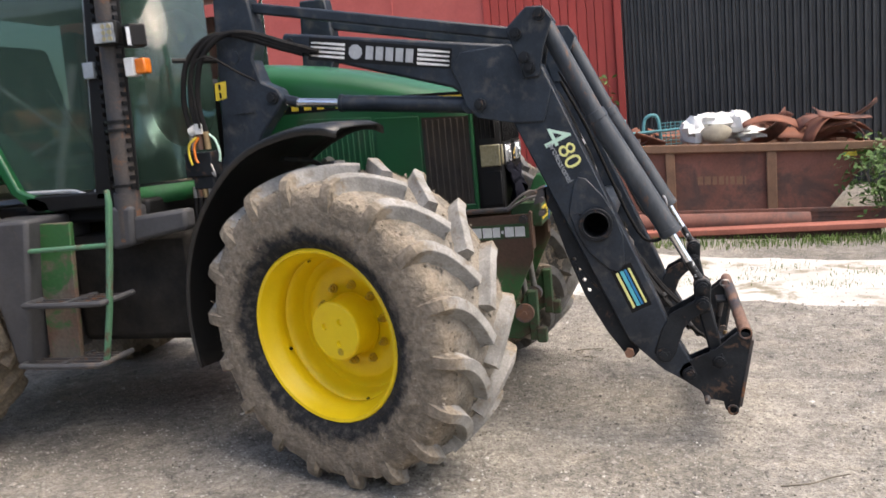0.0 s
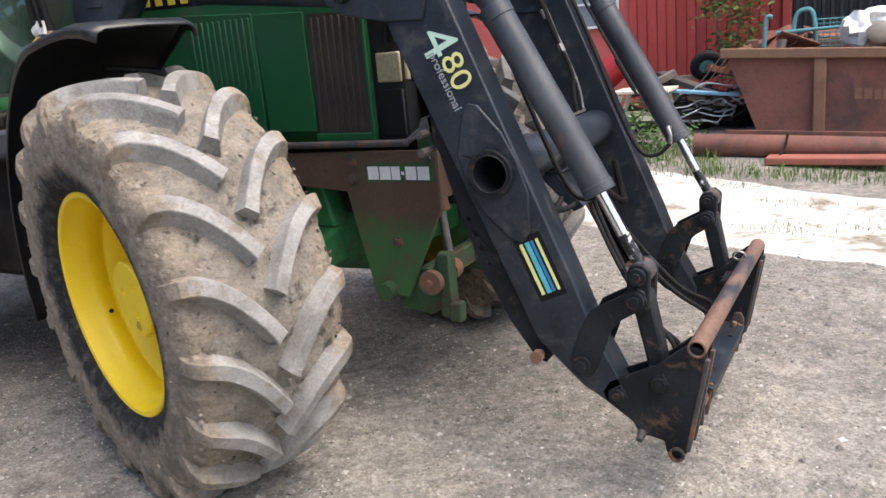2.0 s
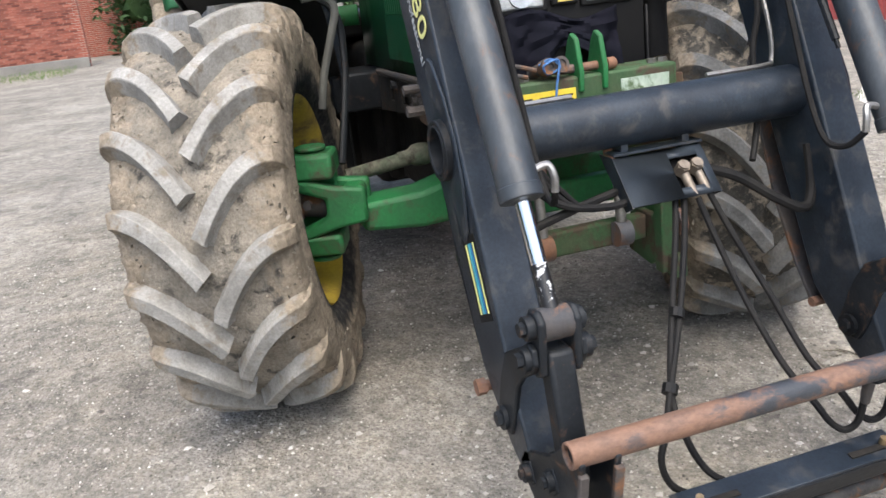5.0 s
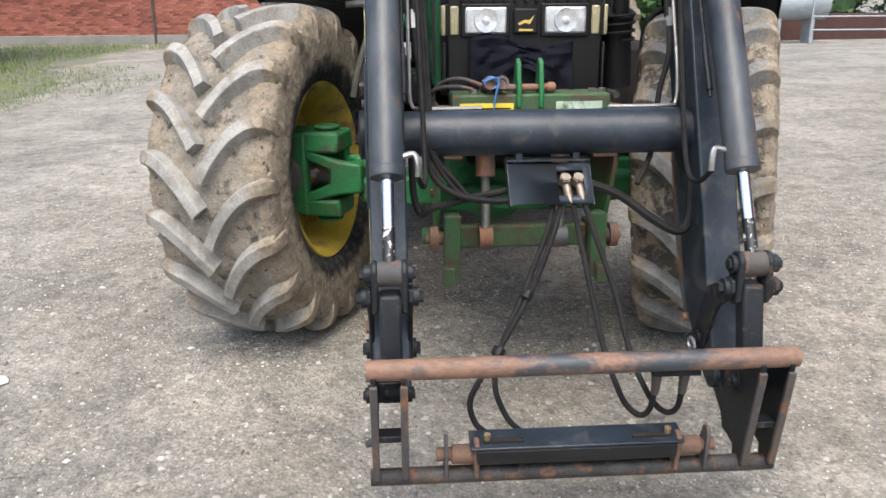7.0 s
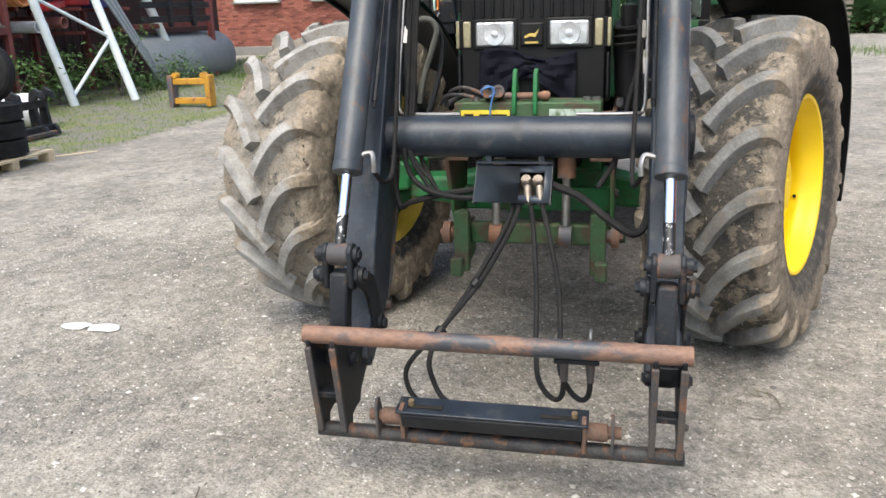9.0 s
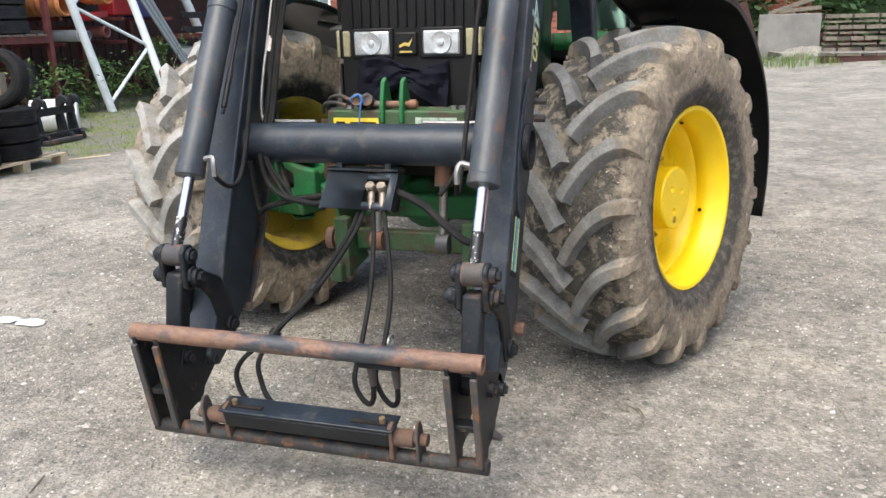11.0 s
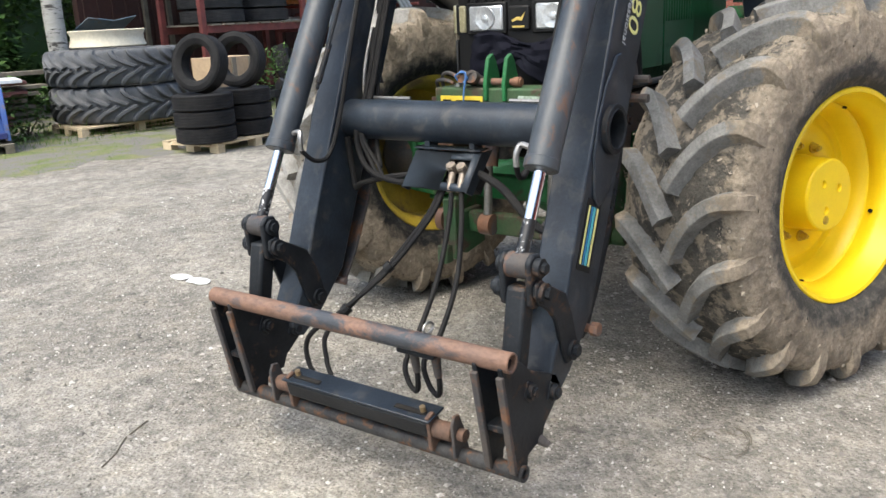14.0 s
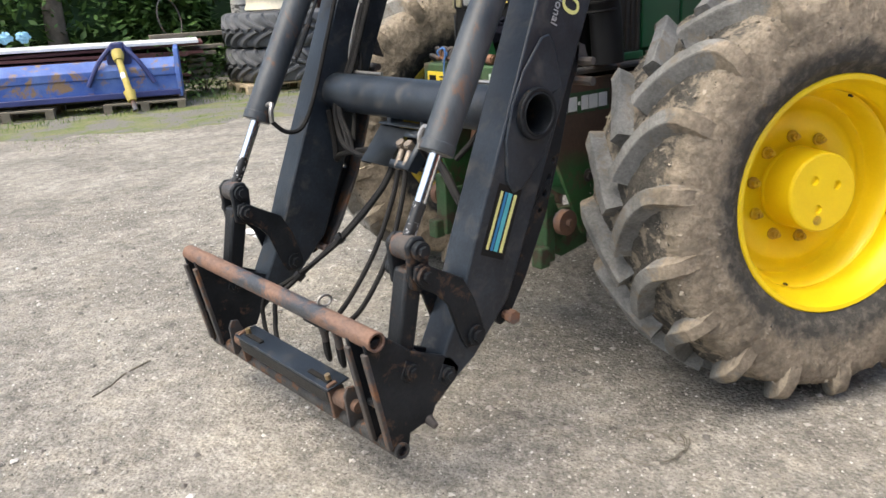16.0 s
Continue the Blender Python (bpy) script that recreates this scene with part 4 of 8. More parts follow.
# brown side plates of the front linkage, with lettering as plain blocks
PLATE = [(-0.10, 1.045), (0.60, 1.055), (0.605, 0.84), (0.435, 0.50), (0.29, 0.50), (0.205, 0.90), (-0.10, 0.925)]
for sgn in (-1, 1):
    y = sgn * 0.318
    pl = part("linkage_plate", Mesh().prism(PLATE, y - 0.008, y + 0.008), PLATE_BROWN, tractor, "rust-brown steel side plate", bevel=0.003)
    x = 0.312
    out = y + sgn * 0.0085
    part("sign_ground", Mesh().prism([(0.30, 0.935), (0.592, 0.94), (0.592, 1.012), (0.30, 1.007)], *sorted((out, out + sgn * 0.0015))), GREEN_OLD, pl)
    for wd, gap in ((0.046, 0.006), (0.046, 0.004), (0.036, 0.006), (0.012, 0.006), (0.044, 0.006), (0.048, 0.0)):
        h0, h1 = (0.948, 0.996) if wd > 0.02 else (0.966, 0.978)
        part("sign_block", Mesh().prism([(x, h0), (x + wd, h0), (x + wd, h1), (x, h1)], *sorted((out + sgn * 0.0015, out + sgn * 0.003))), WHITE, pl)
        x += wd + gap
    for bx, bz in ((0.244, 1.018), (0.244, 0.95), (0.41, 0.712), (0.57, 1.03), (-0.05, 1.0)):
        part("plate_bolt", Mesh().rod((bx, y, bz), (bx, y + sgn * 0.022, bz), 0.016, n=6).rod((bx, y, bz), (bx, y + sgn * 0.012, bz), 0.023, n=14), RUST_DARK, pl)
    part("plate_boss", Mesh().rod((0.355, y - sgn * 0.03, 0.525), (0.355, y + sgn * 0.055, 0.525), 0.034, n=18), GREEN_OLD, pl)
    part("plate_flange", Mesh().box((0.60, y - sgn * 0.04, 0.97), (0.014, 0.09, 0.19)), PLATE_BROWN, pl, bevel=0.003)
    # lower linkage arm with its pin
    la = part("lift_arm", Mesh().prism([(0.36, 0.44), (0.50, 0.42), (0.575, 0.46), (0.585, 0.66), (0.55, 0.67), (0.52, 0.60), (0.38, 0.60)], *sorted((sgn * 0.255, sgn * 0.285))), GREEN_OLD, tractor, "worn green front linkage arm", bevel=0.006)
    part("hook_plate", Mesh().prism([(0.555, 0.42), (0.60, 0.42), (0.60, 0.665), (0.555, 0.665)], *sorted((sgn * 0.24, sgn * 0.30))), GREEN_OLD, la, bevel=0.005)
    part("hook_foot", Mesh().box((0.615, sgn * 0.285, 0.445), (0.05, 0.05, 0.075)), GREEN_OLD, la, bevel=0.008)
    part("pin_collar", Mesh().rod((0.543, sgn * 0.285, 0.568), (0.543, sgn * 0.325, 0.568), 0.026).rod((0.543, sgn * 0.32, 0.568), (0.543, sgn * 0.35, 0.568), 0.046, n=20).rod((0.543, sgn * 0.35, 0.568), (0.543, sgn * 0.365, 0.568), 0.014, n=6), RUST, la)
    part("lift_rod", Mesh().rod((0.50, sgn * 0.14, 0.80), (0.52, sgn * 0.14, 0.60), 0.017), STEEL, la)
    part("lift_roller", Mesh().rod((0.52, sgn * 0.115, 0.56), (0.52, sgn * 0.165, 0.56), 0.042, n=18), RUST, la)
    part("lift_barrel", Mesh().rod((0.46, sgn * 0.14, 1.0), (0.50, sgn * 0.14, 0.79), 0.036, n=16), RUST, la)
part("linkage_bar", Mesh().box((0.47, 0, 0.555), (0.05, 0.50, 0.085)), GREEN_OLD, tractor, "worn green cross bar", bevel=0.008)
part("belly_beam", Mesh().box((0.30, 0, 0.665), (0.06, 0.62, 0.10)), GREEN_CAST, tractor, bevel=0.01)
bracket = part("front_bracket", Mesh().box((0.575, 0, 1.045), (0.15, 0.55, 0.12)), GREEN_OLD, tractor, "worn green front bracket with stickers", bevel=0.008)
part("decal", Mesh().box((0.6515, -0.155, 1.045), (0.003, 0.185, 0.062)), STICKER_Y, bracket, "yellow warning sticker")
for z in (1.058, 1.044, 1.030):
    part("decal_line", Mesh().box((0.654, -0.125, z), (0.002, 0.105, 0.005)), BLACK_PLASTIC, bracket)
part("decal_mark", Mesh().box((0.654, -0.218, 1.045), (0.002, 0.036, 0.034)), BLACK_PLASTIC, bracket)
part("decal", Mesh().box((0.6515, 0.165, 1.05), (0.003, 0.16, 0.058)), PALE, bracket, "worn pale sticker")
for y in (-0.045, 0.032):
    part("link_ear", Mesh().prism([(0.56, 1.06), (0.66, 1.06), (0.665, 1.12), (0.64, 1.21), (0.61, 1.225), (0.59, 1.20), (0.56, 1.12)], y - 0.008, y + 0.008), GREEN_CAST, bracket, bevel=0.004)
part("link_pin", Mesh().rod((0.622, -0.09, 1.125), (0.622, 0.085, 1.125), 0.013, n=12).rod((0.622, 0.055, 1.125), (0.622, 0.08, 1.125), 0.018, n=12), RUST, bracket)
for y in (-0.115, -0.155):
    part("coupling", Mesh().rod((0.56, y, 1.12), (0.655, y + 0.01, 1.145), 0.018, n=14).rod((0.63, y + 0.008, 1.138), (0.66, y + 0.011, 1.147), 0.024, n=14, bore=0.014), RUST_DARK, bracket)
part("rope", Mesh().hose([(0.645, -0.17, 1.15), (0.665, -0.14, 1.165), (0.668, -0.115, 1.14), (0.66, -0.15, 1.125), (0.67, -0.165, 1.15), (0.672, -0.12, 1.16), (0.672, -0.13, 1.09), (0.668, -0.135, 1.035), (0.665, -0.13, 1.0)], 0.0035, 6), ROPE, bracket, "knotted blue rope")
for y in (-0.20, 0.22, 0.255):
    part("bracket_bolt", Mesh().rod((0.60, y, 1.10), (0.60, y, 1.118), 0.016, n=6), STEEL, bracket)
part("bracket_hose", Mesh().hose([(0.50, -0.34, 1.09), (0.56, -0.30, 1.14), (0.60, -0.24, 1.155), (0.63, -0.17, 1.135)], 0.007).hose([(0.50, -0.36, 1.08), (0.57, -0.32, 1.12), (0.62, -0.25, 1.13), (0.63, -0.2, 1.12)], 0.007), RUST_DARK, bracket, "dull steel pipes")

# cloth hung over the lower nose
random.seed(4)
rows = []
for i in range(15):
    u = i / 14
    row = []
    for j in range(27):
        v = j / 26
        y = lerp(-0.20, 0.17, v)
        sag = 0.055 * math.sin(v * math.pi * 2.3) * (1 - u)
        z = 1.285 - 0.02 * v - u * (0.145 + 0.05 * math.sin(v * 7 + 1)) + sag * 0.35
        x = 0.488 + 0.025 * math.sin(v * 17 + u * 3) * u + 0.018 * noise.noise((v * 9, u * 7, 2.0)) + 0.03 * u
        row.append((x, y, z))
    rows.append(row)
part("cloth", Mesh().sheet(rows), CLOTH, tractor, "dark navy cloth hung over the nose", thick=0.004)
part("air_duct", Mesh().hose([(0.36, 0.37, 1.10), (0.37, 0.36, 1.28), (0.40, 0.36, 1.37)], 0.055, 14).hose([(0.40, 0.36, 1.33), (0.41, 0.36, 1.44)], 0.03, 12), BLACK_PLASTIC, tractor, "black rubber duct with a coil of wire")
part("wire_coil", Mesh().hose([(0.40 + 0.06 * math.cos(k * 0.9), 0.36 + 0.055 * math.sin(k * 0.9), 1.27 + 0.0042 * k) for k in range(26)], 0.005, 6, 4), HOSE, tractor)

# ---- cab ----
cab_y = 0.76
for sgn in (-1, 1):
    y = sgn * cab_y
    pil = lambda pts: Mesh().prism(pts, y - 0.035, y + 0.035)
    part("front_pillar", pil([(-1.44, 1.30), (-1.34, 1.30), (-1.24, 2.35), (-1.33, 2.35)]), BLACK_PLASTIC, tractor, bevel=0.012)
    part("door_frame", pil([(-1.80, 1.26), (-1.70, 1.26), (-1.72, 1.32), (-1.88, 1.38), (-2.05, 1.78), (-2.12, 1.78), (-1.93, 1.36)]), GREEN, tractor, "scratched green door frame", bevel=0.012)
    part("sill", pil([(-1.85, 1.26), (-1.30, 1.27), (-1.30, 1.345), (-1.85, 1.345)]), BLACK_PLASTIC, tractor, bevel=0.01)
    part("rear_pillar", pil([(-2.75, 1.3), (-2.65, 1.3), (-2.6, 2.35), (-2.7, 2.35)]), BLACK_PLASTIC, tractor, bevel=0.012)
    gl = part("door_glass", Mesh().prism([(-1.86, 1.36), (-1.43, 1.355), (-1.33, 2.33), (-2.10, 2.33), (-2.06, 1.8)], y - 0.004, y + 0.004), GLASS, tractor, "tinted cab door glass")
    gl.visible_shadow = False
    gl = part("rear_glass", Mesh().prism([(-2.64, 1.75), (-2.14, 1.80), (-2.14, 2.33), (-2.60, 2.33)], y - 0.004, y + 0.004), GLASS, tractor)
    gl.visible_shadow = False
    part("window_seal", Mesh().hose([(-1.86, y * 1.007, 1.362), (-1.60, y * 1.007, 1.357), (-1.44, y * 1.007, 1.358), (-1.40, y * 1.007, 1.75), (-1.34, y * 1.007, 2.33)], 0.011, 6), GREYLET, tractor)
    # lower front quarter beside the hood
    gl = part("quarter_glass", Mesh().add([(-1.30, sgn * 0.74, 1.36), (-1.00, sgn * 0.33, 1.36), (-0.98, sgn * 0.33, 2.33), (-1.24, sgn * 0.74, 2.33)], [(0, 1, 2, 3)]), GLASS, tractor, thick=0.006)
    gl.visible_shadow = False
    part("quarter_panel", Mesh().add([(-1.32, sgn * 0.74, 1.255), (-1.00, sgn * 0.31, 1.255), (-1.00, sgn * 0.31, 1.345), (-1.32, sgn * 0.74, 1.345)], [(0, 1, 2, 3)]), GREEN_CAST, tractor, thick=0.02)
    # rear mudguard and wheel
    rows = []
    for k in range(15):
        t = radians(lerp(35, 165, k / 14))
        rows.append([(-2.80 + rr * math.cos(t), sgn * yy, 0.86 + rr * math.sin(t)) for yy, rr in ((0.62, 0.97), (0.80, 0.98), (1.10, 0.98), (1.13, 0.95))])
    part("rear_fender", Mesh().sheet(rows), GREEN, tractor, thick=0.02)
    m = Matrix.Translation((-2.80, sgn * 0.93, 0.86)) @ Matrix.Diagonal((1, sgn, 1, 1))
    carc, tread, mud = tyre_meshes(0.875, 0.27, 0.52, 22, 0.045, False)
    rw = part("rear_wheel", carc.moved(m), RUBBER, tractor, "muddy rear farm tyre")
    part("tread", tread.moved(m), LUG, rw, smooth=25)
    part("rim", Mesh().lathe([(0.53, 0.23), (0.535, 0.24), (0.52, 0.24), (0.49, 0.16), (0.47, 0.02), (0.2, 0.06), (0.2, 0.12), (0.0, 0.12), (0.0, 0.0), (0.45, -0.02), (0.50, -0.2), (0.53, -0.23)], 48).moved(m), YELLOW, rw)
part("cab_floor", Mesh().box((-1.95, 0, 1.24), (1.5, 1.45, 0.10)), BLACK_PLASTIC, tractor, bevel=0.02)
part("roof", Mesh().box((-1.95, 0, 2.50), (1.75, 1.60, 0.20)), GREEN, tractor, bevel=0.08)
part("seat", Mesh().box((-2.15, -0.12, 1.55), (0.5, 0.55, 0.16)).box((-2.34, -0.12, 1.85), (0.16, 0.55, 0.66), ry=-12), SEAT_GREY, tractor, "faded driver seat", bevel=0.06)
part("steering_column", Mesh().rod((-1.25, 0, 1.3), (-1.5, 0, 1.78), 0.06), BLACK_PLASTIC, tractor)
part("steering_wheel", Mesh().lathe([(0.20, -0.014), (0.214, 0.0), (0.20, 0.014), (0.186, 0.0)], 28, Matrix.Translation((-1.52, 0, 1.82)) @ Matrix.Rotation(radians(62), 4, "Y") @ Matrix.Rotation(radians(90), 4, "X"), closed=True), BLACK_PLASTIC, tractor)
part("lever_stand", Mesh().box((-1.62, -0.42, 1.62), (0.10, 0.10, 0.40)), BLACK_PLASTIC, tractor, bevel=0.02)
part("lever", Mesh().rod((-1.72, -0.66, 1.86), (-1.48, -0.66, 1.50), 0.010, n=8), STEEL, tractor)
part("lever", Mesh().rod((-1.60, -0.42, 1.80), (-1.55, -0.42, 1.98), 0.012, n=8), BLACK_PLASTIC, tractor)
part("far_pillar_trim", Mesh().box((-1.30, 0.66, 1.80), (0.10, 0.06, 0.9)), BLACK_PLASTIC, tractor, bevel=0.02)
part("fire_bottle", Mesh().rod((-1.20, -0.40, 1.50), (-1.18, -0.40, 1.74), 0.055, n=18), RED_LENS, tractor, "red bottle behind the glass")
part("dash", Mesh().box((-1.22, 0, 1.62), (0.3, 0.5, 0.5)), BLACK_PLASTIC, tractor, bevel=0.05)
part("console", Mesh().box((-2.1, -0.45, 1.5), (0.7, 0.2, 0.35)), SEAT_GREY, tractor, bevel=0.04)

# exhaust stack with its guard, on the right front pillar
ex = part("exhaust", Mesh().rod((-1.250, -0.80, 1.32), (-1.195, -0.80, 2.45), 0.056, n=24).rod((-1.27, -0.80, 1.10), (-1.255, -0.80, 1.33), 0.062, n=20), RUST_DARK, tractor, "brown exhaust stack behind a perforated guard")
for k in range(24):
    z = 1.36 + k * 0.043
    for s in (-1, 1):
        part("guard_tooth", Mesh().box((-1.256 + (z - 1.32) * 0.0487 + s * 0.060, -0.815, z), (0.010, 0.05, 0.020)), BLACK_PLASTIC, ex)
for s in (-1, 1):
    part("guard_strip", Mesh().rod((-1.254 + s * 0.066, -0.80, 1.34), (-1.206 + s * 0.066, -0.80, 2.38), 0.008, n=8), BLACK_PLASTIC, ex)
for z in (1.36, 1.62, 1.66):
    part("exhaust_clamp", Mesh().rod((-1.256 + (z - 1.32) * 0.0487, -0.80, z), (-1.256 + (z - 1.32) * 0.0487, -0.80, z + 0.014), 0.064, n=20), BLACK_PLASTIC, ex)
part("exhaust_elbow", Mesh().prism([(-1.34, 1.06), (-1.22, 1.08), (-1.20, 1.27), (-1.33, 1.27)], -0.86, -0.73).prism([(-1.23, 1.09), (-0.93, 1.14), (-0.93, 1.24), (-1.23, 1.215)], -0.84, -0.75), GREY_PANEL, tractor, "dull grey exhaust elbow", bevel=0.02)
wl = part("work_lamp", Mesh().box((-1.17, -0.88, 2.06), (0.115, 0.06, 0.105), rz=12), BLACK_PLASTIC, tractor, "square work lamp", bevel=0.008)
part("lamp_lens", Mesh().box((-1.165, -0.913, 2.06), (0.095, 0.006, 0.085), rz=12), LENS, wl)
for k in range(9):
    part("lamp_diode", Mesh().rod((-1.195 + 0.03 * (k % 3), -0.913, 2.033 + 0.027 * (k // 3)), (-1.195 + 0.03 * (k % 3), -0.9185, 2.033 + 0.027 * (k // 3)), 0.011, n=10), AMBER, wl)
wl = part("work_lamp", Mesh().box((-1.06, -0.84, 2.04), (0.08, 0.09, 0.10), rz=55), BLACK_PLASTIC, tractor, "square work lamp", bevel=0.008)
part("lamp_lens", Mesh().box((-1.035, -0.875, 2.035), (0.075, 0.006, 0.08), rz=55), LENS, wl)
ind = part("indicator", Mesh().box((-1.10, -0.83, 1.905), (0.05, 0.06, 0.085)), WHITE, tractor, "white and orange indicator lamp", bevel=0.006)
part("indicator_lens", Mesh().box((-1.045, -0.83, 1.905), (0.055, 0.055, 0.07)), ORANGE, ind, bevel=0.008)
part("lock_box", Mesh().box((-1.35, -0.80, 1.915), (0.06, 0.04, 0.075)), ZINC, tractor, bevel=0.006)
part("grab_rail", Mesh().hose([(-1.0, -0.66, 1.93), (-0.85, -0.55, 1.92), (-0.72, -0.48, 1.92)], 0.012), BLACK_PLASTIC, tractor)

# steps
STEP_GREEN = material("faded_green_step_paint", (0.07, 0.20, 0.11), (0.10, 0.21, 0.13), 0.6, scale=7, patch=9, patch_col=(0.13, 0.09, 0.06), patch_at=(0.52, 0.62), patch_rough=0.9, grain=70, grain_amt=0.3, bump=0.15)
stp = part("step_frame", Mesh().prism([(-1.213, 1.365), (-1.200, 1.365), (-1.195, 1.30), (-1.230, 1.085), (-1.282, 0.80), (-1.345, 0.535), (-1.368, 0.535), (-1.305, 0.80), (-1.253, 1.085), (-1.218, 1.30)], -1.022, -0.992), STEP_GREEN, tractor, "green step ladder with worn treads", bevel=0.008)
part("step_side", Mesh().prism([(-1.70, 1.22), (-1.50, 1.22), (-1.56, 0.53), (-1.74, 0.53)], -0.93, -0.90), PLATE_WORN, stp, "green panel worn to rust", bevel=0.006)
part("fuel_tank", Mesh().prism([(-1.98, 1.25), (-1.66, 1.25), (-1.78, 0.52), (-1.86, 0.55)], -1.02, -0.55), GREY_PANEL, tractor, "scuffed grey side panel", bevel=0.02)
part("step_rail", Mesh().rod((-1.70, -1.0, 1.10), (-1.24, -1.0, 1.11), 0.012, n=10), STEP_GREEN, stp)
for z in (0.850, 0.555):
    x1, x0 = -1.29 - (0.85 - z) * 0.19, -1.72 - (0.85 - z) * 0.25
    part("step_tread", Mesh().hose([(x1, -0.82, z), (x1, -1.03, z), (x1 - 0.05, -1.07, z), (x0 + 0.05, -1.07, z), (x0, -1.03, z), (x0, -0.82, z)], 0.014, 8).box(((x0 + x1) / 2, -0.94, z), (0.03, 0.24, 0.014)), GREY_PANEL, stp, "worn grey step tread")
    for k in range(5):
        part("tread_bar", Mesh().box(((x0 + x1) / 2, -0.85 - 0.045 * k, z - 0.006), (x1 - x0, 0.008, 0.016)), RUST_DARK, stp)
# Unseen case and side box, added to block light passing under the tractor.
part("transmission", Mesh().box((-2.0, 0, 0.84), (2.1, 0.62, 0.66)), DARK_IRON, tractor, "oily dark transmission case, added to block light below the cab", bevel=0.04)
part("side_light_block", Mesh().box((-1.55, 0.72, 0.86), (0.9, 0.5, 0.66)), DARK_IRON, tractor, bevel=0.05)
part("under_box", Mesh().box((-1.35, -0.55, 0.85), (0.7, 0.35, 0.55)), DARK_IRON, tractor, bevel=0.04)

# ---- front loader ----
loader = thing("front_loader", "black front loader with worn paint, lowered in front of the tractor", "front loader")


def pin(parent, x, z, y, sgn, r=0.022, reach=0.02):
    """A pin head with its nut and keeper tab."""
    part("pin", Mesh().rod((x, y - sgn * 0.01, z), (x, y + sgn * reach * 0.6, z), r, n=16).rod((x, y, z), (x, y + sgn * reach, z), r * 0.62, n=6), BLACK_WORN, parent)


def side_of_loader(sgn):
    lo, hi = sorted((sgn * 0.445, sgn * 0.555))
    out = sgn * 0.555
    flat = lambda pts, d0, d1: Mesh().prism(pts, *sorted((out + sgn * d0, out + sgn * d1)))
    mid = sgn * 0.50
    arm = part("arm", Mesh().prism([(-0.50, 1.93), (-0.46, 2.005), (0.64, 1.83), (0.735, 1.74), (0.70, 1.55), (0.56, 1.50), (0.33, 1.675)], lo, hi), BLACK, loader, "black box-section loader arm", bevel=0.012)
    boom = part("boom", Mesh().plate([(0.735, 1.745), (1.175, 0.68), (1.235, 0.52), (1.325, 0.35), (1.31, 0.31), (1.275, 0.295), (1.19, 0.345), (1.045, 0.485), (0.585, 1.52), (0.62, 1.72)], [(0.93, 1.019, 0.062)], lo, hi), BLACK, loader, "black lower boom with stickers", bevel=0.010)
    gusset = [(0.335, 1.765), (0.385, 1.825), (0.60, 1.838), (0.735, 1.74), (0.775, 1.63), (0.735, 1.49), (0.60, 1.495), (0.44, 1.53), (0.39, 1.585), (0.37, 1.67)]
    for d0, d1 in ((0.0, 0.012), (-0.122, -0.11)):
        part("knee_plate", flat(gusset, d0, d1), BLACK, boom, bevel=0.004)
    for d0, d1 in ((0.012, 0.026), (-0.136, -0.122)):
        part("top_plate", flat([(0.595, 1.90), (0.69, 1.985), (0.765, 1.98), (0.80, 1.92), (0.755, 1.80), (0.73, 1.685), (0.665, 1.68), (0.645, 1.75)], d0, d1), BLACK, boom, bevel=0.005)
    for x, z in ((0.746, 1.945), (0.64, 1.875), (0.69, 1.727), (0.672, 1.77), (0.459, 1.589)):
        pin(boom, x, z, out + sgn * 0.024, sgn, 0.026, 0.03)
    pin(boom, -0.43, 1.957, out, sgn, 0.02, 0.02)
    # pressed rib round the cross tube's end
    hub = (0.93, 1.019)
    axis = Vector((0.38, 0, -0.925))
    side = Vector((0.925, 0, 0.38))
    rib = []
    for a, b in ((-0.225, 0.02), (-0.205, 0.05), (-0.10, 0.085), (0.0, 0.095), (0.10, 0.085), (0.21, 0.04), (0.235, 0.0), (0.21, -0.035), (0.10, -0.085), (0, -0.095), (-0.10, -0.085), (-0.205, -0.01)):
        p = Vector((hub[0], 0, hub[1])) + axis * a + side * b
        rib.append((p.x, out + sgn * 0.001, p.z))
    part("boss_pressing", Mesh().plate([(x, z) for x, _, z in rib], [(0.93, 1.019, 0.064)], *sorted((out - sgn * 0.002, out + sgn * 0.008))), BLACK, boom, bevel=0.007)
    part("tube_collar", Mesh().rod((0.93, out - sgn * 0.11, 1.019), (0.93, out + sgn * 0.028, 1.019), 0.0615, n=36, bore=0.055).rod((0.93, out - sgn * 0.01, 1.019), (0.93, out + sgn * 0.026, 1.019), 0.075, n=36, bore=0.0612), BLACK_WORN, boom, bevel=0.004)
    # slotted rusty stand bar behind the boom
    bar = [(0.700, 1.195), (0.714, 1.113), (0.733, 1.085), (0.790, 0.888), (0.859, 0.695), (0.951, 0.521), (1.028, 0.411), (1.062, 0.398), (1.088, 0.43), (0.985, 0.66), (0.875, 0.93), (0.785, 1.13), (0.745, 1.205)]
    stand = part("stand_bar", Mesh().plate(bar, [(0.822 + 0.020 * k, 0.862 - 0.048 * k, 0.009) for k in range(4)], *sorted((sgn * 0.515, sgn * 0.535)), n=12), BLACK_WORN, loader, "rust-edged folded stand bar", bevel=0.004)
    part("bar_flange", Mesh().prism([(0.733, 1.085), (0.790, 0.888), (0.859, 0.695), (0.951, 0.521), (1.028, 0.411), (1.036, 0.420), (0.960, 0.530), (0.869, 0.702), (0.800, 0.894), (0.743, 1.09)], *sorted((sgn * 0.455, sgn * 0.515))), RUST_DARK, stand, "rusty edge", bevel=0.003)
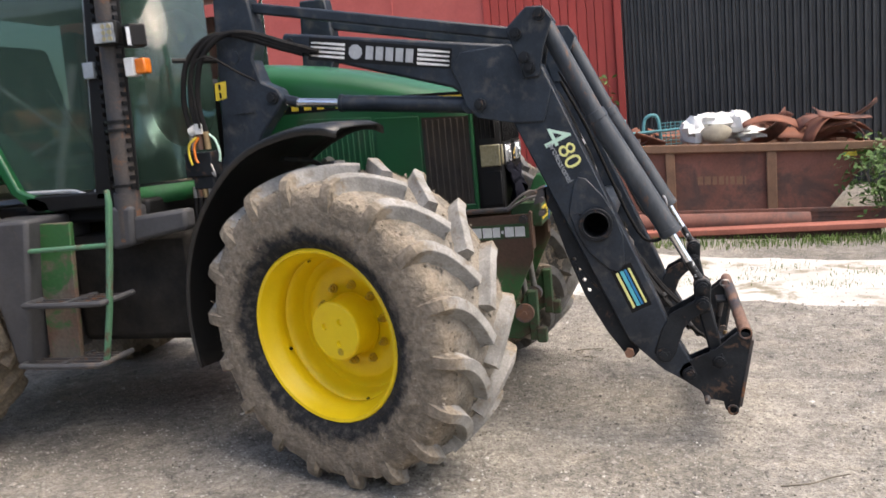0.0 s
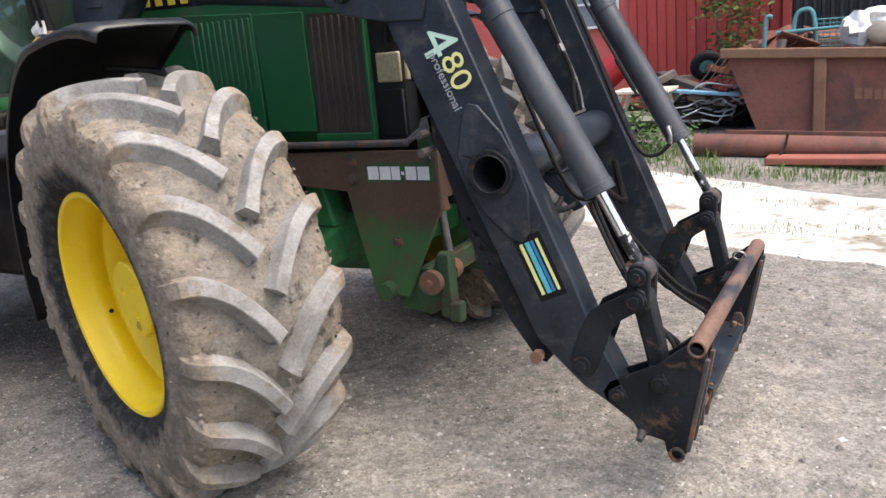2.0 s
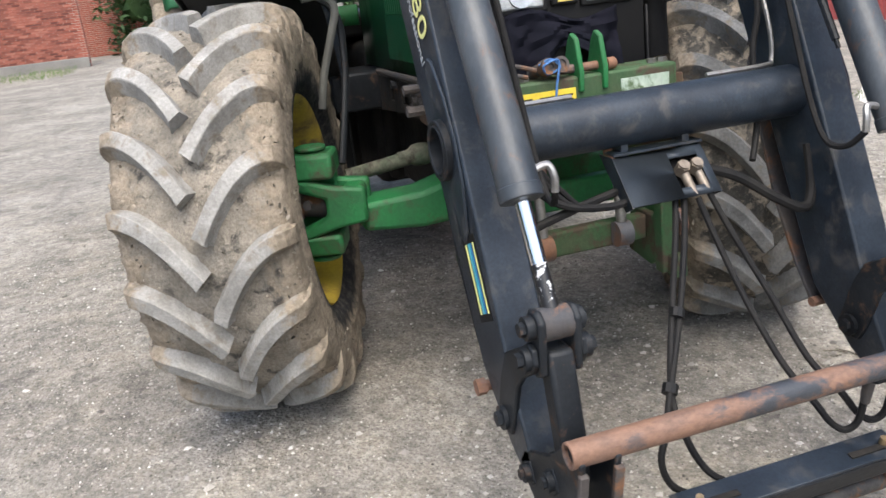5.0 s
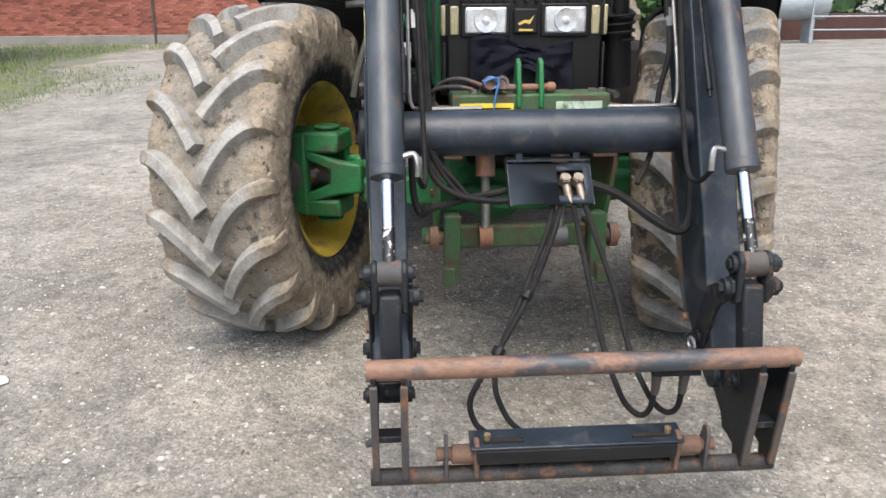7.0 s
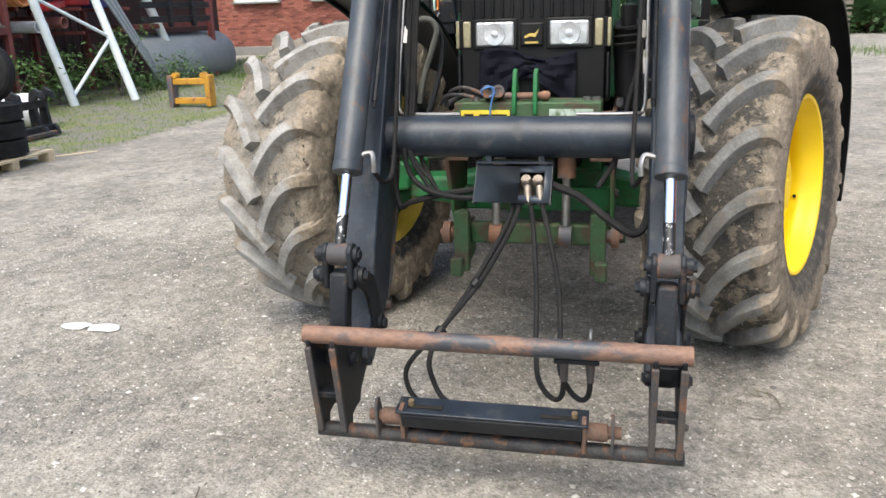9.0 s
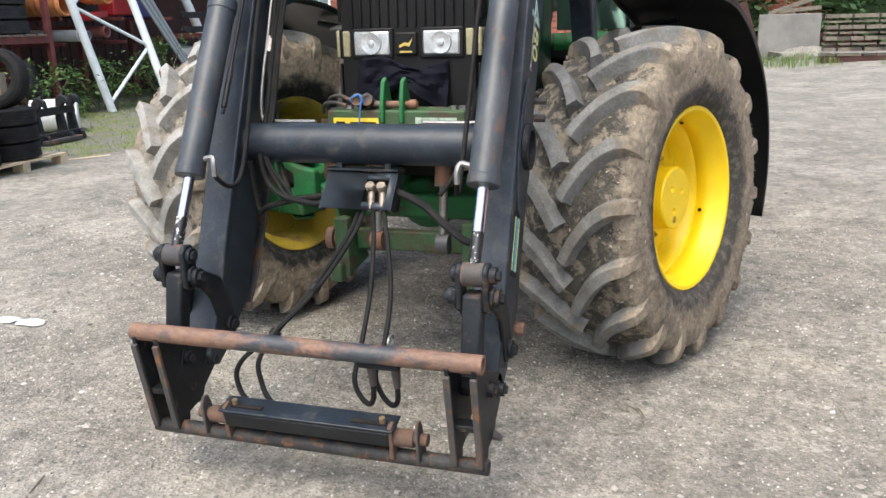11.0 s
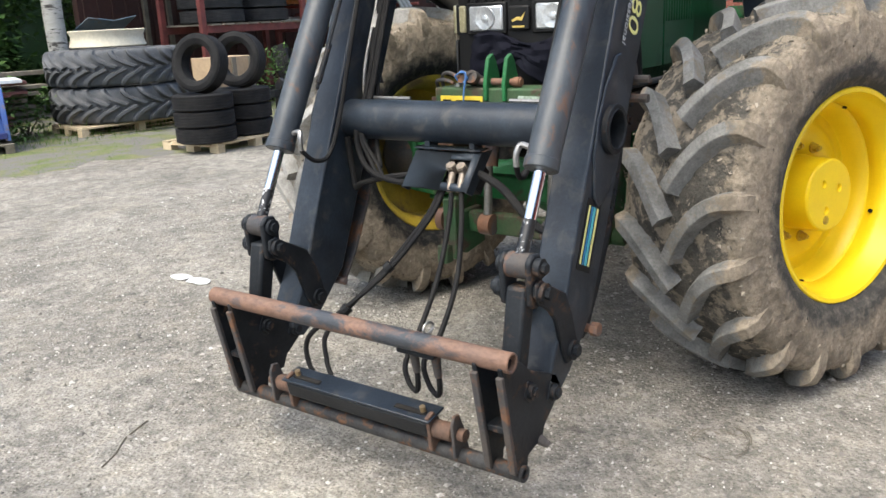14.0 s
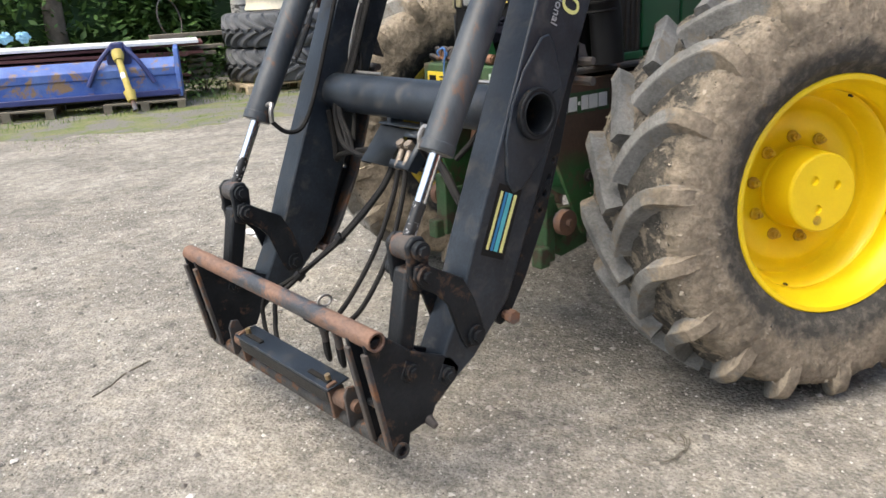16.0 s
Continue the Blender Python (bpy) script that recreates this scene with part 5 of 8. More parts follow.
    part("stand_bolt", Mesh().rod((1.045, sgn * 0.44, 0.43), (1.045, sgn * 0.575, 0.43), 0.014, n=10).rod((1.045, sgn * 0.555, 0.43), (1.045, sgn * 0.58, 0.43), 0.022, n=6), RUST, stand)
    part("stand_hook", Mesh().prism([(0.655, 1.12), (0.68, 1.19), (0.715, 1.20), (0.72, 1.14)], *sorted((sgn * 0.515, sgn * 0.535))).rod((0.70, sgn * 0.50, 1.145), (0.70, sgn * 0.585, 1.145), 0.012, n=8).rod((0.695, sgn * 0.50, 1.085), (0.695, sgn * 0.58, 1.085), 0.014, n=8), RUST_DARK, stand)
    # mast
    mast = part("mast", Mesh().prism([(-0.80, 2.30), (-0.64, 2.30), (-0.60, 2.0), (-0.635, 1.90), (-0.60, 1.79), (-0.525, 1.755), (-0.50, 1.70), (-0.535, 1.655), (-0.63, 1.55), (-0.80, 1.26), (-0.80, 0.98), (-0.98, 0.98), (-0.96, 1.30), (-0.855, 1.46), (-0.835, 1.75)], lo, hi), BLACK, loader, "black loader mast bolted to the chassis", bevel=0.010)
    part("mast_foot", Mesh().box((-0.86, sgn * 0.40, 0.99), (0.34, 0.26, 0.16)), BLACK_WORN, mast, bevel=0.01)
    pin(mast, -0.55, 1.713, out, sgn, 0.028, 0.03)
    part("mast_bar", Mesh().box((-0.70, out + sgn * 0.004, 1.66), (0.09, 0.012, 0.012)), BLACK, mast)
    for x, z, r in ((-0.737, 1.923, 0.035), (-0.735, 1.59, 0.016)):
        part("mast_pad", Mesh().rod((x, out, z), (x, out + sgn * 0.006, z), r, n=20), BLACK, mast)
    st = part("warning_sticker", flat([(-0.855, 1.725), (-0.795, 1.735), (-0.79, 1.815), (-0.85, 1.81)], 0.0005, 0.002), STICKER_Y, mast, "yellow warning sticker")
    for z in (1.75, 1.79):
        part("sticker_mark", flat([(-0.832, z - 0.014), (-0.820, z - 0.014), (-0.820, z + 0.014), (-0.832, z + 0.014)], 0.002, 0.003), BLACK_PLASTIC, st)
    # rams
    lift = part("lift_ram", Mesh().rod((-0.225, mid, 1.658), (0.40, mid, 1.592), 0.038, n=24).rod((-0.235, mid, 1.659), (-0.215, mid, 1.657), 0.042, n=24).rod((0.40, mid - 0.04, 1.592), (0.40, mid + 0.04, 1.592), 0.04, n=18), BLACK, loader, "black lift ram", bevel=0.003)
    part("rod", Mesh().rod((-0.50, mid, 1.687), (-0.22, mid, 1.6575), 0.021, n=18), CHROME, lift, "chrome rod")
    part("rod_eye", Mesh().rod((-0.545, mid - 0.03, 1.713), (-0.545, mid + 0.03, 1.713), 0.036, n=18).rod((-0.545, mid, 1.71), (-0.45, mid, 1.682), 0.026, n=16), BLACK, lift)
    tilt = part("tilt_ram", Mesh().rod((0.955, mid, 1.491), (1.243, mid, 0.968), 0.047, n=28).rod((0.760, mid, 1.905), (0.958, mid, 1.487), 0.040, n=24).rod((0.945, mid, 1.510), (0.965, mid, 1.472), 0.050, n=28).rod((1.238, mid, 0.978), (1.252, mid, 0.950), 0.0495, n=28), RAM_PAINT, loader, "scuffed blue-black tilt ram with rust streaks", bevel=0.003)
    part("rod", Mesh().rod((1.243, mid, 0.968), (1.318, mid, 0.822), 0.018, n=18), CHROME, tilt, "chrome rod")
    part("rod_worn", Mesh().rod((1.316, mid, 0.826), (1.365, mid, 0.735), 0.0185, n=18), STEEL_SPOT, tilt, "black-flecked lower rod")
    part("rod_eye", Mesh().rod((1.37, mid - 0.034, 0.714), (1.37, mid + 0.034, 0.714), 0.036, n=20), RUST_DARK, tilt, bevel=0.003)
    ey = Mesh().hose([(1.225, mid - sgn * 0.045, 1.005), (1.225, mid - sgn * 0.075, 1.01), (1.235, mid - sgn * 0.085, 0.985), (1.235, mid - sgn * 0.085, 0.95)], 0.009, 8)
    part("port_elbow", ey, STEEL, tilt)
    part("feed_pipe", Mesh().rod((0.80, mid - sgn * 0.052, 1.70), (1.10, mid - sgn * 0.052, 1.14), 0.006, n=8).rod((1.02, mid - sgn * 0.052, 1.285), (1.09, mid - sgn * 0.052, 1.16), 0.010, n=8), BLACK_WORN, tilt)
    # parallel link above the arm
    part("top_link", Mesh().prism([(-0.66, 2.125), (0.64, 1.850), (0.65, 1.905), (-0.65, 2.175)], *sorted((sgn * 0.485, sgn * 0.52))), BLACK, loader, "black parallel link bar", bevel=0.01)
    # bell crank, link and tool carrier plates
    for k, y in enumerate((mid - sgn * 0.056, mid + sgn * 0.056)):
        crank = part("bell_crank", Mesh().prism([(1.153, 0.425), (1.187, 0.527), (1.228, 0.602), (1.325, 0.655), (1.365, 0.680), (1.392, 0.672), (1.398, 0.640), (1.378, 0.612), (1.322, 0.577), (1.286, 0.537), (1.243, 0.420), (1.222, 0.384), (1.185, 0.380)], y - 0.007, y + 0.007), BLACK_WORN, loader, "black crank plate on the boom's end", bevel=0.004)
        s2 = -sgn if k == 0 else sgn
        pin(crank, 1.192, 0.418, y, s2, 0.030, 0.03)
        pin(crank, 1.366, 0.645, y, s2, 0.027, 0.035)
    for y in (mid - sgn * 0.040, mid + sgn * 0.040):
        part("knuckle_cheek", Mesh().prism([(1.335, 0.72), (1.35, 0.748), (1.385, 0.752), (1.408, 0.73), (1.40, 0.61), (1.37, 0.595), (1.335, 0.61)], y - 0.009, y + 0.009), BLACK_WORN, loader, bevel=0.006)
    lk = part("push_link", Mesh().prism([(1.335, 0.66), (1.40, 0.66), (1.455, 0.385), (1.43, 0.355), (1.40, 0.37)], mid - 0.030, mid + 0.030), BLACK_WORN, loader, "black cast push link", bevel=0.010)
    pin(lk, 1.37, 0.714, mid + sgn * 0.05, sgn, 0.026, 0.03)
    pin(lk, 1.37, 0.714, mid - sgn * 0.05, -sgn, 0.026, 0.02)
    plate = [(1.250, 0.335), (1.275, 0.374), (1.315, 0.392), (1.415, 0.437), (1.505, 0.512), (1.540, 0.512), (1.570, 0.500), (1.506, 0.165), (1.478, 0.142), (1.446, 0.160), (1.440, 0.196), (1.400, 0.205), (1.365, 0.204), (1.345, 0.245), (1.262, 0.304)]
    for y in (sgn * 0.548, sgn * 0.470):
        cp = part("carrier_plate", Mesh().prism(plate, y - 0.007, y + 0.007), BLACK_WORN, loader, "scuffed black tool carrier plate", bevel=0.004)
        s2 = sgn if abs(y) > 0.5 else -sgn
        for x, z in ((1.300, 0.329), (1.428, 0.384)):
            part("pin_tab", Mesh().prism([(x - 0.03, z + 0.012), (x + 0.012, z + 0.036), (x + 0.034, z - 0.01), (x + 0.005, z - 0.036), (x - 0.03, z - 0.02)], *sorted((y, y + s2 * 0.010))), BLACK_WORN, cp, bevel=0.003)
            pin(cp, x, z, y + s2 * 0.012, s2, 0.022, 0.02)
    part("carrier_edge", Mesh().box((1.539, sgn * 0.548, 0.325), (0.014, 0.020, 0.31), ry=11).box((1.539, sgn * 0.470, 0.325), (0.014, 0.020, 0.31), ry=11), RUST_DARK, loader, bevel=0.003)
    part("carrier_brace", Mesh().box((1.50, sgn * 0.509, 0.30), (0.05, 0.07, 0.02)), BLACK_WORN, loader, bevel=0.004)
    part("carrier_spacer", Mesh().box((1.42, sgn * 0.509, 0.40), (0.06, 0.066, 0.06)), BLACK_WORN, loader, bevel=0.004)
    part("carrier_ear", Mesh().rod((1.372, sgn * 0.550, 0.212), (1.37, sgn * 0.580, 0.200), 0.016, 0.010, n=10), RUST_DARK, loader)
    # stickers on the boom
    ax, sd = Vector((0.395, 0, -0.919)), Vector((0.919, 0, 0.395))
    at = Vector((1.068, 0, 0.726))
    quad = lambda pts, d0, d1: flat([((at + ax * a + sd * b).x, (at + ax * a + sd * b).z) for a, b in pts], d0, d1)
    pad = part("stripe_sticker", quad([(-0.105, -0.048), (-0.105, 0.048), (0.105, 0.048), (0.105, -0.048)], 0.0004, 0.0012), BLACK_PLASTIC, boom, "striped yellow and blue sticker")
    for b0, b1, m in ((-0.034, -0.022, LIME), (-0.014, 0.002, TEAL_STICKER), (0.006, 0.016, BLUE), (0.024, 0.034, LIME)):
        part("stripe", quad([(-0.086, b0), (-0.086, b1), (0.086, b1), (0.086, b0)], 0.0012, 0.002), m, pad)
    rt, up = ax, -sd * sgn
    face = Vector((0, sgn, 0))
    place = lambda a, b, lift=0.001: Vector((0.835 if sgn < 0 else 0.75, out + sgn * lift, 1.345)) + ax * a - sd * b * sgn
    words("number", "4", 0.178, facing(place(-0.092, -0.028), rt, up), MINT, boom, "large mint figure four", bold=0.0, width=0.084)
    words("number", "80", 0.106, facing(place(0.012, -0.008, 0.003), rt, up), LIME, boom, "large pale yellow figures", bold=0.0, width=0.108)
    words("word", "professional", 0.040, facing(place(0.022, -0.055, 0.005), rt, up), GREYLET, boom, "small grey word", width=0.19)
    # sign on the arm: brand lettering as plain blocks between white stripes
    d = Vector((0.985, 0, -0.172))
    u2 = Vector((0.172, 0, 0.985))
    c = Vector((0.0, 0, 1.862))
    pos = lambda a, b: ((c + d * a + u2 * b).x, (c + d * a + u2 * b).z)
    sign = part("arm_sign", flat([pos(-0.345, -0.052), pos(0.345, -0.045), pos(0.345, 0.045), pos(-0.345, 0.052)], 0.0004, 0.0014), BLACK_PLASTIC, arm, "dark sign with white stripes and plain pale blocks")
    for k in range(4):
        b = 0.030 - 0.0195 * k
        part("sign_stripe", flat([pos(-0.335, b - 0.005), pos(-0.165, b - 0.008), pos(-0.165, b + 0.004), pos(-0.335, b + 0.001)], 0.0014, 0.0022), WHITE, sign)
        part("sign_stripe", flat([pos(0.185, b - 0.008), pos(0.335, b - 0.005), pos(0.335, b + 0.001), pos(0.185, b + 0.004)], 0.0014, 0.0022), WHITE, sign)
    for k in range(5):
        a = -0.062 + 0.048 * k
        part("sign_block", flat([pos(a, -0.03), pos(a + 0.036, -0.03), pos(a + 0.036, 0.03), pos(a, 0.03)], 0.0014, 0.0022), GREYLET, sign)
    part("sign_disc", Mesh().rod((c + d * -0.113 + face * 0.555 + face * 0.0012), (c + d * -0.113 + face * 0.5572), 0.034, n=9), GREYLET, sign)


DULL_BRASS = material("dull_fitting", (0.30, 0.25, 0.20), (0.18, 0.15, 0.12), 0.5, 0.6, scale=30, grain=90, bump=0.1)
TEAL_STICKER = material("cyan_sticker", (0.10, 0.50, 0.58), (0.08, 0.42, 0.50), 0.4, scale=20, grain=100, grain_amt=0.1, bump=0)
RAM_PAINT = material("rust_streaked_ram_paint", (0.024, 0.031, 0.040), (0.066, 0.074, 0.082), 0.42, spec=0.45, scale=8, patch=24, patch_col=(0.17, 0.09, 0.055), patch_at=(0.57, 0.70), patch_rough=0.85, grain=90, grain_amt=0.3, bump=0.12, axis=(1, 1, 0.35))
STEEL_SPOT = material("flecked_rod", (0.016, 0.016, 0.018), (0.03, 0.03, 0.03), 0.35, 0.3, scale=10, patch=38, patch_col=(0.75, 0.75, 0.75), patch_at=(0.56, 0.60), patch_rough=0.25, grain=100, bump=0.05)
TUBE_BLACK = material("chipped_black_tube", (0.020, 0.021, 0.024), (0.06, 0.058, 0.056), 0.55, spec=0.3, scale=10, patch=22, patch_col=(0.16, 0.085, 0.05), patch_at=(0.52, 0.62), patch_rough=0.9, grain=110, grain_amt=0.6, bump=0.3)
TUBE_RUST = material("rust_worn_to_steel", (0.25, 0.135, 0.085), (0.17, 0.105, 0.08), 0.65, 0.1, scale=7, patch=5.5, patch_col=(0.042, 0.047, 0.056), patch_at=(0.46, 0.53), patch_rough=0.45, axis=(1, 0.6, 1), grain=70, grain_amt=0.5, bump=0.35, bump_scale=40)
side_of_loader(-1)
side_of_loader(1)

part("cross_tube", Mesh().rod((0.93, -0.446, 1.019), (0.93, 0.446, 1.019), 0.070, n=40, bore=0.055), BLACK, loader, "black cross tube")
part("tube_plug", Mesh().rod((0.93, -0.38, 1.019), (0.93, 0.38, 1.019), 0.0555, n=24), DARK_IRON, loader)
part("top_tube", Mesh().rod((1.54, -0.566, 0.510), (1.54, 0.570, 0.510), 0.028, n=28, bore=0.021), TUBE_RUST, loader, "rusty round tube worn blue-grey", bevel=0.002)
part("bottom_tube", Mesh().rod((1.478, -0.566, 0.160), (1.478, 0.566, 0.160), 0.024, n=24, bore=0.015), TUBE_BLACK, loader, "worn bottom tube", bevel=0.002)
SLEEVE_RUST = material("crusty_brown_rust", (0.15, 0.082, 0.052), (0.085, 0.055, 0.042), 0.85, scale=14, patch=20, patch_col=(0.05, 0.045, 0.045), patch_at=(0.55, 0.66), grain=90, grain_amt=0.4, bump=0.4, bump_scale=60)
SCRAPED = material("scraped_black_paint", (0.008, 0.009, 0.011), (0.016, 0.017, 0.019), 0.45, spec=0.3, scale=9, patch=26, patch_col=(0.17, 0.15, 0.13), patch_at=(0.62, 0.68), patch_rough=0.8, grain=100, grain_amt=0.35, bump=0.15, axis=(1, 0.45, 1))
lock = part("lock_box", Mesh().box((1.500, -0.003, 0.238), (0.055, 0.555, 0.050), ry=11), SCRAPED, loader, "scraped black lock box", bevel=0.006)
part("lock_cover", Mesh().box((1.496, -0.003, 0.272), (0.080, 0.585, 0.008), ry=11), BLACK, lock, bevel=0.003)
part("lock_lip", Mesh().box((1.468, -0.003, 0.215), (0.012, 0.56, 0.09), ry=11), RUST_DARK, lock, bevel=0.003)
for s in (-1, 1):
    part("lock_slot", Mesh().box((1.508, s * 0.205, 0.2755), (0.016, 0.11, 0.006), ry=11), DARK_IRON, lock)
    part("lock_knob", Mesh().rod((1.502, s * 0.248, 0.272), (1.507, s * 0.248, 0.296), 0.009, n=10), BRASS, lock, "small yellow knob")
    part("lock_pin", Mesh().rod((1.492, s * 0.27, 0.232), (1.492, s * 0.385, 0.232), 0.019, n=16), SLEEVE_RUST, lock)
    part("lock_sleeve", Mesh().rod((1.492, s * 0.278, 0.230), (1.492, s * 0.345, 0.230), 0.027, n=20), SLEEVE_RUST, lock, "crusty rust-brown sleeve", bevel=0.004)
    part("lock_end", Mesh().prism([(1.455, 0.165), (1.515, 0.165), (1.53, 0.275), (1.50, 0.285), (1.465, 0.24)], *sorted((s * 0.270, s * 0.284))), SLEEVE_RUST, lock, bevel=0.003)
    part("lock_tab", Mesh().prism([(1.445, 0.165), (1.515, 0.165), (1.525, 0.27), (1.512, 0.296), (1.488, 0.292), (1.462, 0.23)], *sorted((s * 0.354, s * 0.364))), RUST_DARK, lock, bevel=0.003)

# valve panel under the cross tube
PANEL_PAINT = material("blue_black_panel_paint", (0.026, 0.034, 0.045), (0.036, 0.045, 0.057), 0.42, scale=6, grain=120, grain_amt=0.15, bump=0.04, spec=0.4)
box = part("coupling_box", Mesh().add([(0.972, -0.128, 0.928), (1.065, -0.128, 0.820), (1.065, 0.128, 0.820), (0.972, 0.128, 0.928), (0.972, 0.022, 0.928), (1.065, 0.022, 0.820), (0.99, 0.022, 0.907), (0.99, 0.105, 0.907), (1.048, 0.022, 0.840), (1.048, 0.105, 0.840), (0.972, 0.105, 0.928), (1.065, 0.105, 0.820)],
          [(0, 1, 5, 4), (4, 6, 7, 10), (8, 5, 11, 9), (10, 11, 2, 3)]), PANEL_PAINT, loader, "black sheet-metal coupling panel", thick=0.005)
part("box_sides", Mesh().prism([(0.970, 0.930), (1.067, 0.818), (1.03, 0.80), (0.90, 0.93)], -0.130, -0.125).prism([(0.970, 0.930), (1.067, 0.818), (1.03, 0.80), (0.90, 0.93)], 0.125, 0.130).box((0.955, 0, 0.938), (0.05, 0.26, 0.006)), BLACK, box)
part("box_inside", Mesh().box((0.965, 0.063, 0.845), (0.09, 0.12, 0.06), ry=49), DARK_IRON, box)
for y, mt in ((0.045, DULL_BRASS), (0.085, DULL_BRASS)):
    part("coupler", Mesh().rod((1.005, y, 0.870), (1.025, y, 0.893), 0.018, n=6).rod((1.02, y, 0.888), (1.027, y, 0.897), 0.015, n=12).rod((1.02, y + 0.004, 0.868), (1.055, y + 0.012, 0.815), 0.0125, n=12), mt, box, "worn hydraulic fitting")
for y in (-0.09, 0.09):
    part("box_bracket", Mesh().box((0.94, y, 0.955), (0.05, 0.02, 0.07)), BLACK, box)


def line(name, pts, r, label="", m=None):
    part(name, Mesh().hose(pts, r, 8), m or HOSE, loader, label)


line("hose", [(1.045, 0.03, 0.82), (1.09, 0.0, 0.73), (1.20, -0.090, 0.575), (1.33, -0.205, 0.445), (1.40, -0.262, 0.395), (1.42, -0.287, 0.345), (1.43, -0.272, 0.288), (1.445, -0.233, 0.258), (1.46, -0.19, 0.25), (1.47, -0.14, 0.25)], 0.0085, "black hydraulic hose")
line("hose", [(1.035, 0.01, 0.82), (1.08, -0.02, 0.73), (1.19, -0.105, 0.58), (1.32, -0.195, 0.445), (1.40, -0.214, 0.385), (1.425, -0.196, 0.325), (1.445, -0.165, 0.283), (1.465, -0.11, 0.256), (1.475, -0.06, 0.25)], 0.0085)
line("hose", [(1.055, 0.065, 0.81), (1.10, 0.080, 0.72), (1.20, 0.100, 0.57), (1.32, 0.113, 0.445), (1.42, 0.128, 0.375), (1.445, 0.152, 0.330), (1.455, 0.185, 0.308), (1.468, 0.207, 0.332), (1.478, 0.214, 0.40)], 0.0085)
line("hose", [(1.05, 0.10, 0.82), (1.10, 0.130, 0.72), (1.20, 0.172, 0.57), (1.32, 0.188, 0.44), (1.42, 0.197, 0.39), (1.445, 0.228, 0.336), (1.455, 0.262, 0.313), (1.468, 0.285, 0.336), (1.478, 0.290, 0.40)], 0.0085)
for p in ((1.20, -0.098, 0.577), (1.315, -0.195, 0.45)):
    part("hose_tie", Mesh().rod((p[0] - 0.006, p[1] + 0.006, p[2] + 0.008), (p[0] + 0.006, p[1] - 0.006, p[2] - 0.008), 0.019, n=10), BLACK_PLASTIC, loader)
for y in (-0.40, -0.385, -0.375):
    d = (y + 0.40)
    line("hose", [(0.62, y, 1.70), (0.76, y, 1.45), (0.90, y + 0.01, 1.13), (0.98, y + 0.015, 1.00 - d), (1.0, y + 0.04 + d * 2, 0.90 - d), (1.02, y + 0.11 + d, 0.845 - d * 0.6), (1.03, -0.18, 0.825), (1.03, -0.11, 0.83)], 0.0075 if d else 0.010)
line("hose", [(0.99, -0.425, 0.96), (0.98, -0.42, 0.84), (0.99, -0.40, 0.78), (1.0, -0.36, 0.80), (1.0, -0.24, 0.83), (0.98, -0.10, 0.85)], 0.011)
line("hose", [(0.98, 0.11, 0.87), (1.0, 0.22, 0.83), (1.03, 0.32, 0.76), (1.05, 0.40, 0.72), (1.03, 0.44, 0.76), (1.0, 0.45, 0.88)], 0.014)
for s in (-1, 1):
    line("hose", [(1.235, s * 0.415, 0.95), (1.19, s * 0.40, 0.91), (1.13, s * 0.39, 0.92), (1.07, s * 0.39, 1.02), (0.99, s * 0.395, 1.22), (0.90, s * 0.40, 1.45), (0.80, s * 0.405, 1.66)], 0.008)
for s in (-1, 1):
    line("pipe", [(0.55, s * 0.425, 1.66), (0.70, s * 0.425, 1.58), (0.80, s * 0.425, 1.36), (0.865, s * 0.425, 1.20), (0.885, s * 0.42, 1.105), (0.90, s * 0.38, 1.093), (0.90, s * 0.20, 1.092)], 0.0065, "bent steel pipe", STEEL)
    for a, b in (((0.79, s * 0.41, 1.385), (0.815, s * 0.41, 1.33)), ((0.735, s * 0.41, 1.50), (0.75, s * 0.41, 1.465))):
        part("pipe_nut", Mesh().rod(a, b, 0.0125, n=6), STEEL, loader)
    line("hose", [(0.60, s * 0.41, 1.72), (0.70, s * 0.41, 1.60), (0.80, s * 0.405, 1.36)], 0.011)
    line("hose", [(0.78, s * 0.41, 1.40), (0.85, s * 0.40, 1.25), (0.87, s * 0.37, 1.13), (0.93, s * 0.34, 0.96), (0.99, s * 0.28, 0.86)], 0.009)
# coupling bracket under the top tube
cb = part("hose_bracket", Mesh().box((1.500, 0.252, 0.468), (0.07, 0.13, 0.016)).box((1.52, 0.252, 0.485), (0.012, 0.13, 0.035)), BLACK_WORN, loader, "small coupling bracket on the top tube", bevel=0.004)
for y in (0.214, 0.290):
    part("coupler", Mesh().rod((1.49, y, 0.46), (1.478, y, 0.385), 0.015, 0.011, n=12), RUST_DARK, cb)
part("ring", Mesh().hose([(1.515 + 0.022 * math.cos(k * 0.7), 0.29, 0.545 + 0.016 * math.sin(k * 0.7)) for k in range(10)], 0.004, 6, 3), STEEL, cb)

